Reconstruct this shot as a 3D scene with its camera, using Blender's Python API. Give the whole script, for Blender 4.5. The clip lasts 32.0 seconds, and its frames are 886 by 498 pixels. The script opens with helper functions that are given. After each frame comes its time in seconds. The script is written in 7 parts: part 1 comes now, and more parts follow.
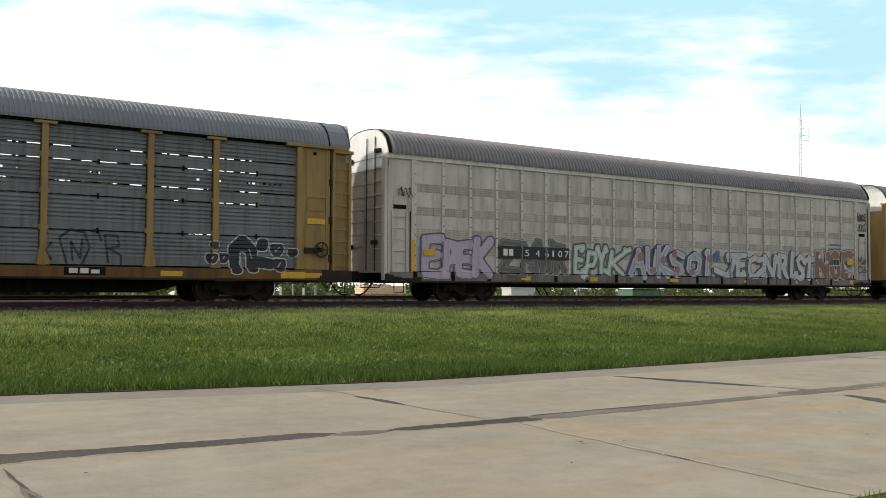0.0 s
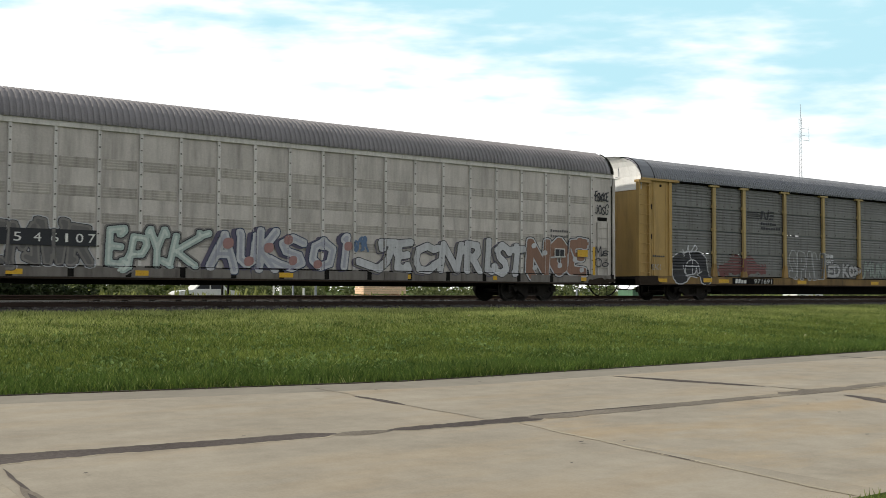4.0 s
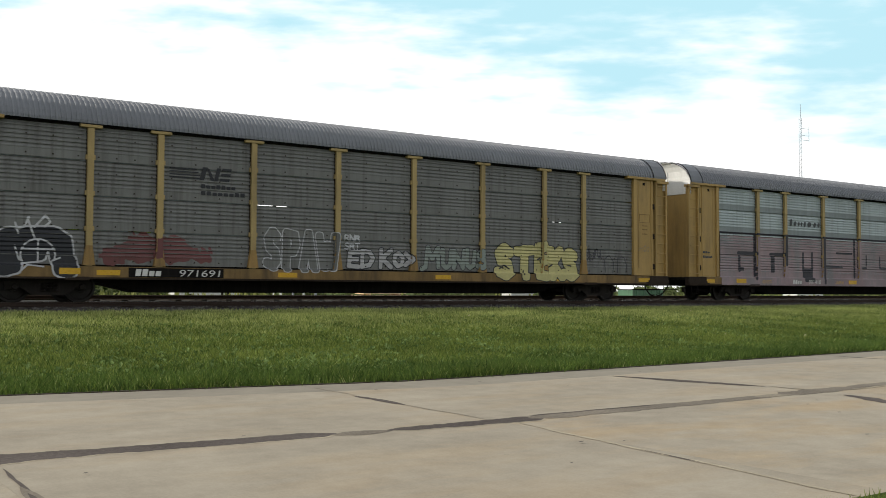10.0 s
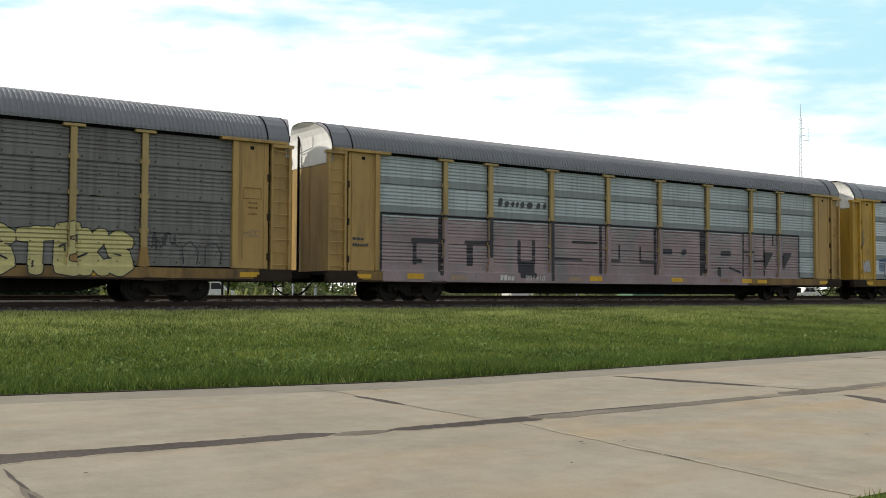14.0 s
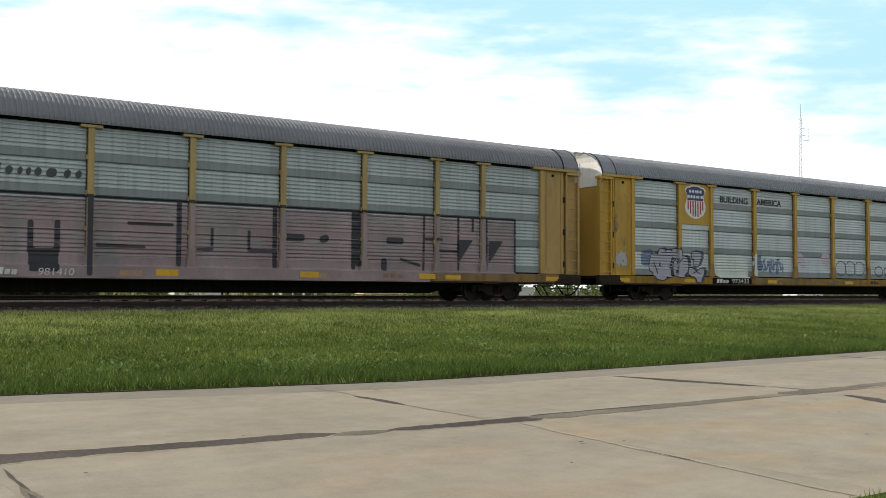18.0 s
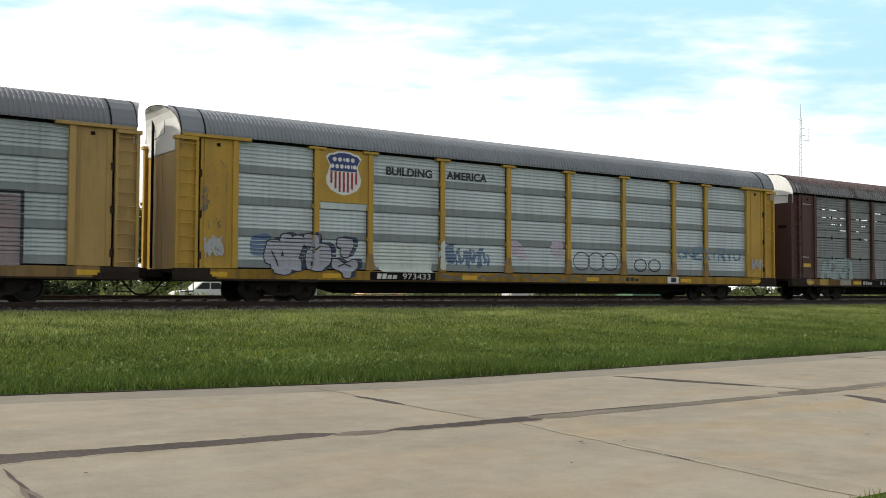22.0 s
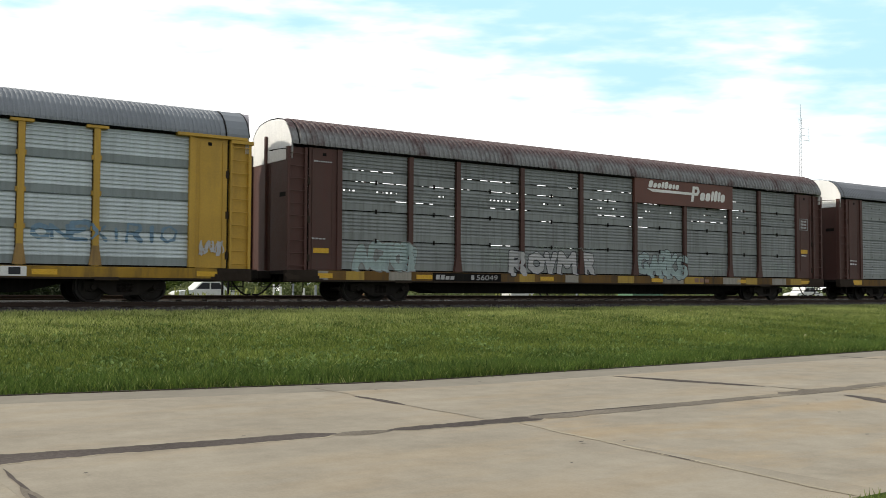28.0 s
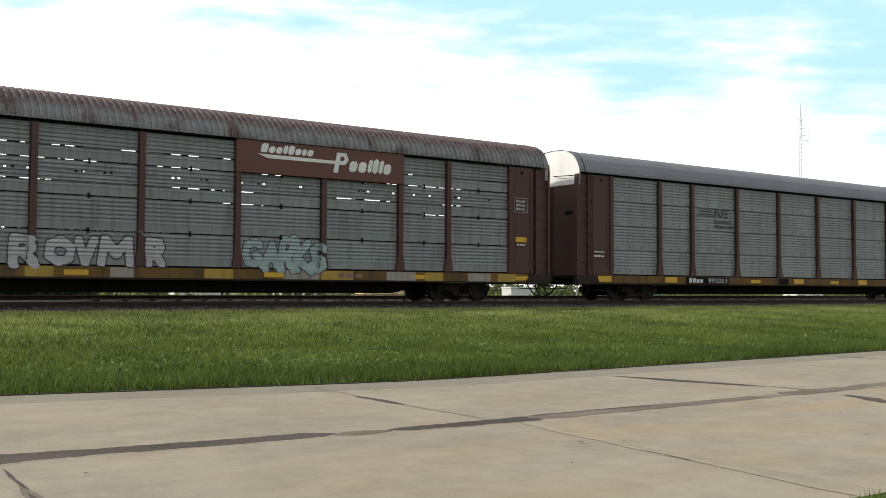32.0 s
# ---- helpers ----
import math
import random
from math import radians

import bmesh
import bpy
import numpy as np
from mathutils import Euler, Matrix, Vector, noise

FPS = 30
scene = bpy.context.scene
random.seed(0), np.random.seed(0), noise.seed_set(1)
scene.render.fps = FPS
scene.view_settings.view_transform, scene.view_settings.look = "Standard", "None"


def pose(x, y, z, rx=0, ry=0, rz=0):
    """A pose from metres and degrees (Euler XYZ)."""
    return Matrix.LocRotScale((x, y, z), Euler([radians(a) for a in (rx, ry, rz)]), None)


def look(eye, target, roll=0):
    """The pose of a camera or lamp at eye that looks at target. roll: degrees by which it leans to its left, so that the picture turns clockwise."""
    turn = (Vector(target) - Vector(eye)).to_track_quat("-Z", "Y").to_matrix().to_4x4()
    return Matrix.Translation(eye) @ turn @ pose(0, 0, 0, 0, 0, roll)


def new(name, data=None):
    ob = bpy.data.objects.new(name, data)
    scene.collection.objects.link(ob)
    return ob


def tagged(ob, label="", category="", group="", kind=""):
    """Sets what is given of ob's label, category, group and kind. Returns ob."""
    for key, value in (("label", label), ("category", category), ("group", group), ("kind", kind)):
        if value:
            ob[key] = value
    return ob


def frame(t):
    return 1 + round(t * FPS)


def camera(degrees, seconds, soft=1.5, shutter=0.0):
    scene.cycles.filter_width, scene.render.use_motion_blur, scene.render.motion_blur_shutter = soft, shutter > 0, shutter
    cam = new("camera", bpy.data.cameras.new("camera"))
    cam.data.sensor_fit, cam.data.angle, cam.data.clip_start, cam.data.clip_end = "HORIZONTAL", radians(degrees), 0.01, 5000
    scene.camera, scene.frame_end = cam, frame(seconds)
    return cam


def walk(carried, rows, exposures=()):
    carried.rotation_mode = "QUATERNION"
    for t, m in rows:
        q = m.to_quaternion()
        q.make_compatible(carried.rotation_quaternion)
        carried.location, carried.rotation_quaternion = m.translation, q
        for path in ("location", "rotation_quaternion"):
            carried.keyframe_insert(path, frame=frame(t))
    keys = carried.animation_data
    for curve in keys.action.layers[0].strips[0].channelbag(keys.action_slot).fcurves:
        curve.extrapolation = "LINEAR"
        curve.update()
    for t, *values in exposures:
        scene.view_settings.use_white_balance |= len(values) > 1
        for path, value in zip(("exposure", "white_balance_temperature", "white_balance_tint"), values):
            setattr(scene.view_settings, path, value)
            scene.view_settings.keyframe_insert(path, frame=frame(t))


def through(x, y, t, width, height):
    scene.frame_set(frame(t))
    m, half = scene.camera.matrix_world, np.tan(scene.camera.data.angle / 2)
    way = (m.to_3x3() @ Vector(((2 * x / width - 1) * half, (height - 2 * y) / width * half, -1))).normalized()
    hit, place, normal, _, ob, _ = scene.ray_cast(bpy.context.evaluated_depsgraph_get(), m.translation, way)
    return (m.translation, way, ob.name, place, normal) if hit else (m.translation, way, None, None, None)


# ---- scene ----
# ---- camera: one tripod shot across a road towards a passing train ----
cam = camera(48.39, 32.0, soft=0.85, shutter=0.2)
EYE = Vector((0.0, 0.0, 0.35))
YAW, TILT = radians(34.890), radians(2.441)
AIM = EYE + Vector((math.sin(YAW) * math.cos(TILT), math.cos(YAW) * math.cos(TILT), math.sin(TILT)))
walk(cam, [(0.0, look(EYE, AIM, 0.24)), (32.0, look(EYE, AIM, 0.24))], exposures=[(0.0, -0.06), (3.0, -0.1), (10.0, -0.1), (14.0, -0.06), (25.0, -0.05), (30.0, 0.01), (32.0, 0.0)])

# ---- light: high thin clouds, hazy sun along the track and somewhat behind the train ----
SUN_EL, SUN_OFF = radians(34), radians(27)
to_sun = Vector((-math.cos(SUN_OFF) * math.cos(SUN_EL), math.sin(SUN_OFF) * math.cos(SUN_EL), math.sin(SUN_EL)))
world = bpy.data.worlds.new("sky")
scene.world = world
world.use_nodes = True
wn, wl = world.node_tree.nodes, world.node_tree.links
wn.clear()
sky = wn.new("ShaderNodeTexSky")
sky.sky_type, sky.sun_disc = "NISHITA", False
sky.sun_elevation, sky.sun_rotation = SUN_EL, math.atan2(to_sun.x, to_sun.y)
sky.air_density, sky.dust_density, sky.ozone_density = 1.0, 1.5, 1.0
back = wn.new("ShaderNodeBackground")
back.inputs["Strength"].default_value = 0.12
# broken bright cloud over the whole sky
cover = wn.new("ShaderNodeTexNoise")
cover.inputs["Scale"].default_value, cover.inputs["Detail"].default_value = 2.2, 6.0
cover_ramp = wn.new("ShaderNodeValToRGB")
cover_ramp.color_ramp.elements[0].position, cover_ramp.color_ramp.elements[1].position = 0.30, 0.62
cover_ramp.color_ramp.elements[0].color, cover_ramp.color_ramp.elements[1].color = (0.15, 0.15, 0.15, 1), (0.95, 0.95, 0.95, 1)
cloudy = wn.new("ShaderNodeMix")
cloudy.data_type = "RGBA"
cloudy.inputs[7].default_value = (7.7, 7.75, 7.6, 1)
sky_from = wn.new("ShaderNodeTexCoord")
wl.new(sky_from.outputs["Generated"], cover.inputs["Vector"])
wl.new(cover.outputs["Fac"], cover_ramp.inputs[0])
wl.new(cover_ramp.outputs[0], cloudy.inputs[0])
wl.new(sky.outputs[0], cloudy.inputs[6])
wout = wn.new("ShaderNodeOutputWorld")
wl.new(cloudy.outputs[2], back.inputs[0])
wl.new(back.outputs[0], wout.inputs[0])
sun = new("sun", bpy.data.lights.new("sun", "SUN"))
sun.data.energy, sun.data.angle, sun.data.color = 3.25, radians(2.5), (1.0, 0.93, 0.80)
sun.matrix_world = look((0, 0, 60), Vector((0, 0, 60)) - to_sun)


# ---- materials ----
def shader(name):
    m = bpy.data.materials.new(name)
    m.use_nodes = True
    n, k = m.node_tree.nodes, m.node_tree.links
    return m, n, k, n["Principled BSDF"]


def noise_node(n, k, scale, detail=4.0, coord="Object", stretch=(1, 1, 1), shift=False, rough=0.55):
    tc = n.new("ShaderNodeTexCoord")
    mp = n.new("ShaderNodeMapping")
    mp.inputs["Scale"].default_value = stretch
    k.new(tc.outputs[coord], mp.inputs["Vector"])
    if shift:
        oi = n.new("ShaderNodeObjectInfo")
        mul = n.new("ShaderNodeMath")
        mul.operation, mul.inputs[1].default_value = "MULTIPLY", 57.0
        k.new(oi.outputs["Random"], mul.inputs[0])
        comb = n.new("ShaderNodeCombineXYZ")
        k.new(mul.outputs[0], comb.inputs[0])
        k.new(mul.outputs[0], comb.inputs[2])
        k.new(comb.outputs[0], mp.inputs["Location"])
    t = n.new("ShaderNodeTexNoise")
    t.inputs["Scale"].default_value, t.inputs["Detail"].default_value = scale, detail
    t.inputs["Roughness"].default_value = rough
    k.new(mp.outputs[0], t.inputs["Vector"])
    return t.outputs["Fac"]


def ramp(n, k, fac, a, b, lo=0.35, hi=0.65):
    r = n.new("ShaderNodeValToRGB")
    r.color_ramp.elements[0].position, r.color_ramp.elements[1].position = lo, hi
    r.color_ramp.elements[0].color, r.color_ramp.elements[1].color = (*a, 1), (*b, 1)
    k.new(fac, r.inputs[0])
    return r.outputs[0]


def mix(n, k, fac, a, b, kind="MIX"):
    x = n.new("ShaderNodeMix")
    x.data_type, x.blend_type = "RGBA", kind
    for s, v in ((0, fac), (6, a), (7, b)):
        if hasattr(v, "links"):
            k.new(v, x.inputs[s])
        elif isinstance(v, tuple):
            x.inputs[s].default_value = (*v, 1)
        else:
            x.inputs[s].default_value = v
    return x.outputs[2]


def bump(n, k, bsdf, fac, strength, distance=0.01):
    b = n.new("ShaderNodeBump")
    b.inputs["Strength"].default_value, b.inputs["Distance"].default_value = strength, distance
    k.new(fac, b.inputs["Height"])
    k.new(b.outputs[0], bsdf.inputs["Normal"])


def tone(c, f):
    return tuple(min(1.0, v * f) for v in c)


def worn(name, base, rough=0.55, metal=0.0, dirt=(0.05, 0.042, 0.035), amount=0.5, streak=True, vary=0.12, shift=True, grain=26.0, fine_streak=7.0, gloss=0.4):
    """Painted or bare metal with large fading, vertical dirt streaks and fine grain."""
    m, n, k, b = shader(name)
    big = noise_node(n, k, 0.55, 4, shift=shift)
    col = ramp(n, k, big, tone(base, 1 - vary), tone(base, 1 + vary))
    fine = noise_node(n, k, grain, 3, shift=shift)
    col = mix(n, k, 0.35, col, ramp(n, k, fine, tone(base, 0.72), tone(base, 1.2), 0.3, 0.7))
    if streak:
        s = noise_node(n, k, 1.0, 5, stretch=(fine_streak, fine_streak, 0.35), shift=shift, rough=0.65)
        col = mix(n, k, ramp(n, k, s, (0, 0, 0), (amount, amount, amount), 0.46, 0.74), col, dirt)
    k.new(col, b.inputs["Base Color"])
    b.inputs["Metallic"].default_value = metal
    b.inputs["Specular IOR Level"].default_value = gloss
    k.new(ramp(n, k, fine, (rough - 0.1,) * 3, (rough + 0.12,) * 3), b.inputs["Roughness"])
    bump(n, k, b, fine, 0.12, 0.004)
    return m


POST_Y = worn("chalky_tan_yellow_paint", (0.40, 0.295, 0.125), 0.6, amount=0.45, fine_streak=2.2)
YELLOW = worn("faded_yellow_paint", (0.41, 0.268, 0.09), 0.55, amount=0.5, fine_streak=2.2)
YELLOW_E = worn("golden_yellow_paint", (0.47, 0.285, 0.04), 0.5, amount=0.3, fine_streak=2.2)
BROWN = worn("dull_oxide_brown_paint", (0.076, 0.031, 0.025), 0.6, amount=0.4, fine_streak=2.5)
BROWN_LOGO = worn("smooth_oxide_brown_paint", (0.12, 0.045, 0.032), 0.5, amount=0.15)
PANEL_DARK = worn("grimy_galvanised_steel", (0.152, 0.167, 0.174), 0.5, 0.25, amount=0.55)
PANEL_C = worn("brownish_galvanised_steel", (0.172, 0.176, 0.17), 0.5, 0.25, amount=0.55)
PANEL_D = worn("dull_silver_galvanised_steel", (0.395, 0.455, 0.465), 0.45, 0.3, amount=0.35)
PANEL_E = worn("clean_silver_galvanised_steel", (0.49, 0.55, 0.57), 0.42, 0.3, amount=0.2)
PANEL_F = worn("weathered_grey_galvanised_steel", (0.225, 0.245, 0.245), 0.5, 0.25, amount=0.5)
PANEL_G = worn("soft_grey_galvanised_steel", (0.245, 0.265, 0.265), 0.5, 0.25, amount=0.4)
BGREY = worn("aged_warm_grey_aluminium", (0.52, 0.485, 0.455), 0.5, 0.2, amount=0.42, fine_streak=3.0, vary=0.16)
# end wall of the grey car, browner and darker than its sides
B_END = worn("brownish_end_wall", (0.40, 0.345, 0.30), 0.6, 0.0, amount=0.4, fine_streak=3.0, vary=0.15)
YELLOW_A = worn("smoky_yellow_paint", (0.30, 0.195, 0.07), 0.6, amount=0.55, fine_streak=2.2, vary=0.18)
BPOST = worn("pale_grey_post_paint", (0.60, 0.58, 0.555), 0.5, 0.15, amount=0.35)
BBAND = worn("darkened_louver_aluminium", (0.45, 0.42, 0.39), 0.6, 0.1, amount=0.45, vary=0.2)
# sheet steel with shade put into its colour, for the plain bands
PANEL_BAND = worn("shaded_galvanised_band", (0.235, 0.272, 0.28), 0.6, 0.1, amount=0.3)
ROOF_E = worn("blue_grey_roof_sheet", (0.22, 0.24, 0.268), 0.7, 0.0, streak=False)
# real grime, and also the painted shade strips beside the posts
GRIME_SHADE = worn("sooty_grime_and_edge_shade", (0.035, 0.026, 0.02), 0.85, amount=0.4, vary=0.35, gloss=0.1)
SOIL_SHADE = worn("dark_soil_and_shade", (0.05, 0.04, 0.028), 0.95, streak=False, vary=0.3)
ROOF = worn("grey_roof_sheet", (0.18, 0.19, 0.212), 0.62, 0.0, amount=0.3, streak=False, gloss=0.45)
ROOF_B = worn("warm_grey_roof_sheet", (0.225, 0.215, 0.225), 0.75, 0.0, amount=0.2, streak=False)
WHITE = worn("white_end_paint", (0.84, 0.84, 0.83), 0.5, amount=0.12)
BLACK = worn("sooty_black_and_gap_shade", (0.011, 0.010, 0.0095), 0.85, amount=0.2, vary=0.3, gloss=0.1)
STEEL = worn("dark_cast_steel", (0.017, 0.014, 0.012), 0.7, 0.0, amount=0.3, vary=0.3, gloss=0.15)
TREAD = worn("worn_wheel_tread", (0.024, 0.021, 0.019), 0.5, 0.4, streak=False)
RAILTOP = worn("bright_rail_head", (0.22, 0.20, 0.19), 0.3, 0.9, streak=False)
RUST = worn("rusty_rail", (0.05, 0.032, 0.024), 0.7, 0.3, streak=False)
SILL_Y = worn("grimy_yellow_sill", (0.15, 0.085, 0.026), 0.75, gloss=0.2, amount=0.95, fine_streak=2.4, vary=0.3)
SILL_C = worn("rubbed_tan_sill", (0.23, 0.15, 0.062), 0.75, gloss=0.2, amount=0.8, fine_streak=2.4, vary=0.3)
SILL_B = worn("grimy_grey_sill", (0.18, 0.165, 0.15), 0.65, amount=0.9, fine_streak=2.0)
SILL_E = worn("scuffed_golden_sill", (0.31, 0.185, 0.028), 0.7, amount=0.9, fine_streak=2.0, vary=0.3, gloss=0.2)
FOOT_Y = worn("rubbed_yellow_post_foot", (0.30, 0.185, 0.06), 0.6, amount=0.7, fine_streak=4.0, vary=0.25)
REFLECT = worn("yellow_reflector", (0.62, 0.36, 0.02), 0.35, amount=0.15)
DIRTY_W = worn("chalky_white_lettering", (0.62, 0.62, 0.60), 0.6, amount=0.2)
INK = worn("black_lettering", (0.02, 0.022, 0.028), 0.6, amount=0.1)
INK_SOFT = worn("faded_dark_lettering", (0.055, 0.06, 0.065), 0.6, amount=0.1)


def roof_streaked():
    m, n, k, b = shader("peeling_brown_roof_sheet")
    big = noise_node(n, k, 1.3, 5, stretch=(1.0, 0.6, 0.6))
    col = ramp(n, k, big, (0.09, 0.05, 0.05), (0.24, 0.245, 0.25), 0.36, 0.5)
    # most of the old paint is left along the ridge
    tc = n.new("ShaderNodeTexCoord")
    sep = n.new("ShaderNodeSeparateXYZ")
    k.new(tc.outputs["Object"], sep.inputs[0])
    ridge = n.new("ShaderNodeMapRange")
    ridge.inputs["From Min"].default_value, ridge.inputs["From Max"].default_value = 5.22, 5.46
    k.new(sep.outputs["Z"], ridge.inputs["Value"])
    rag = n.new("ShaderNodeMath")
    rag.operation = "MULTIPLY"
    k.new(ridge.outputs[0], rag.inputs[0])
    k.new(ramp(n, k, big, (0.6, 0.6, 0.6), (1, 1, 1), 0.3, 0.55), rag.inputs[1])
    col = mix(n, k, rag.outputs[0], col, (0.07, 0.026, 0.03))
    fine = noise_node(n, k, 9, 4, stretch=(2, 1, 1))
    col = mix(n, k, 0.3, col, ramp(n, k, fine, (0.06, 0.04, 0.04), (0.24, 0.245, 0.245), 0.4, 0.6))
    k.new(col, b.inputs["Base Color"])
    b.inputs["Roughness"].default_value, b.inputs["Metallic"].default_value = 0.75, 0.0
    bump(n, k, b, fine, 0.2, 0.005)
    return m


ROOF_F = roof_streaked()


def grass_ground():
    m, n, k, b = shader("mown_grass_ground")
    big = noise_node(n, k, 0.35, 5)
    fine = noise_node(n, k, 9.0, 6, rough=0.7)
    col = ramp(n, k, big, (0.036, 0.06, 0.012), (0.08, 0.115, 0.026), 0.35, 0.68)
    col = mix(n, k, 0.6, col, ramp(n, k, fine, (0.012, 0.022, 0.004), (0.10, 0.135, 0.034), 0.3, 0.72))
    k.new(col, b.inputs["Base Color"])
    b.inputs["Roughness"].default_value, b.inputs["Specular IOR Level"].default_value = 0.95, 0.05
    bump(n, k, b, fine, 0.9, 0.05)
    return m


def blade_leaf(name, dark, light, through=0.25):
    m, n, k, b = shader(name)
    g = n.new("ShaderNodeNewGeometry")
    col = ramp(n, k, g.outputs["Random Per Island"], dark, light, 0.0, 1.0)
    big = noise_node(n, k, 0.5, 3)
    col = mix(n, k, 0.3, col, ramp(n, k, big, tone(dark, 0.9), tone(light, 1.05)))
    k.new(col, b.inputs["Base Color"])
    b.inputs["Roughness"].default_value, b.inputs["Specular IOR Level"].default_value = 0.7, 0.2
    tr = n.new("ShaderNodeBsdfTranslucent")
    k.new(col, tr.inputs[0])
    mx = n.new("ShaderNodeMixShader")
    mx.inputs[0].default_value = through
    k.new(b.outputs[0], mx.inputs[1])
    k.new(tr.outputs[0], mx.inputs[2])
    k.new(mx.outputs[0], n["Material Output"].inputs[0])
    return m


def concrete(name, stain):
    m, n, k, b = shader(name)
    big = noise_node(n, k, 0.45, 5, shift=True)
    col = ramp(n, k, big, (0.262, 0.225, 0.174), (0.375, 0.325, 0.252), 0.36, 0.64)
    rust = noise_node(n, k, 0.7, 6, stretch=(0.6, 1.8, 1), shift=True, rough=0.65)
    col = mix(n, k, ramp(n, k, rust, (0, 0, 0), (stain, stain, stain), 0.46, 0.64), col, (0.39, 0.27, 0.14))
    spots = noise_node(n, k, 5.0, 6, shift=True, rough=0.75)
    col = mix(n, k, ramp(n, k, spots, (0, 0, 0), (0.7, 0.7, 0.7), 0.64, 0.74), col, (0.14, 0.125, 0.105))
    patchy = noise_node(n, k, 2.6, 7, shift=True, rough=0.72)
    col = mix(n, k, 0.45, col, ramp(n, k, patchy, (0.20, 0.175, 0.137), (0.40, 0.355, 0.28), 0.32, 0.68))
    fine = noise_node(n, k, 45.0, 4, rough=0.7)
    col = mix(n, k, 0.16, col, ramp(n, k, fine, (0.15, 0.135, 0.11), (0.44, 0.40, 0.33), 0.3, 0.7))
    k.new(col, b.inputs["Base Color"])
    b.inputs["Roughness"].default_value, b.inputs["Specular IOR Level"].default_value = 0.9, 0.25
    bump(n, k, b, fine, 0.18, 0.004)
    return m


def speckled(name, dark, light, scale, rough=0.9, strength=0.5):
    m, n, k, b = shader(name)
    fine = noise_node(n, k, scale, 4, rough=0.7)
    big = noise_node(n, k, 0.8, 3)
    col = ramp(n, k, fine, dark, light, 0.3, 0.7)
    col = mix(n, k, 0.4, col, ramp(n, k, big, dark, light))
    k.new(col, b.inputs["Base Color"])
    b.inputs["Roughness"].default_value, b.inputs["Specular IOR Level"].default_value = rough, 0.15
    bump(n, k, b, fine, strength, 0.02)
    return m


GRASS = grass_ground()
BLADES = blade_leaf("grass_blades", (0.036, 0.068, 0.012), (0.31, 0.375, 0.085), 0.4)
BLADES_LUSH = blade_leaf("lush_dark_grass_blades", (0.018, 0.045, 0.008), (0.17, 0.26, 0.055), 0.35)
BLADES_UPPER = blade_leaf("pale_upper_grass_blades", (0.15, 0.19, 0.055), (0.60, 0.64, 0.24), 0.4)
# the lightest leaf tones are raised to paint in glints on the weeds
BROAD = blade_leaf("broad_weed_leaves", (0.03, 0.07, 0.012), (0.27, 0.37, 0.12), 0.3)
LEAVES = blade_leaf("tree_leaves", (0.035, 0.06, 0.012), (0.12, 0.16, 0.03), 0.35)
WEEDS = blade_leaf("sunlit_weeds", (0.08, 0.11, 0.022), (0.25, 0.265, 0.08), 0.35)
BARK = speckled("rough_bark", (0.05, 0.04, 0.03), (0.14, 0.11, 0.085), 14)
CONCRETE = concrete("old_pale_concrete", 0.45)
CONCRETE_STAINED = concrete("rust_stained_concrete", 0.95)
CRUMBLE = speckled("crumbled_grey_filler", (0.10, 0.085, 0.07), (0.26, 0.225, 0.18), 30)
PALE_JOINT = speckled("pale_chalky_joint", (0.26, 0.225, 0.17), (0.46, 0.40, 0.30), 30)
TAR = speckled("worn_tar_filler", (0.045, 0.036, 0.032), (0.135, 0.113, 0.102), 22)
JOINT = speckled("dirty_joint", (0.12, 0.103, 0.08), (0.36, 0.315, 0.245), 26)
BALLAST = speckled("dark_ballast", (0.018, 0.017, 0.016), (0.072, 0.067, 0.062), 12, strength=1.0)
TIE = speckled("creosoted_tie", (0.018, 0.015, 0.013), (0.05, 0.042, 0.036), 10)
GALV = worn("galvanised_lattice", (0.30, 0.32, 0.36), 0.5, 0.3, streak=False)
LUMBER = worn("tan_lumber", (0.85, 0.60, 0.42), 0.7, streak=False)
GREENBOX = worn("dull_green_steel", (0.10, 0.21, 0.13), 0.5)
PALE = worn("pale_plastic", (0.7, 0.7, 0.68), 0.5, streak=False)


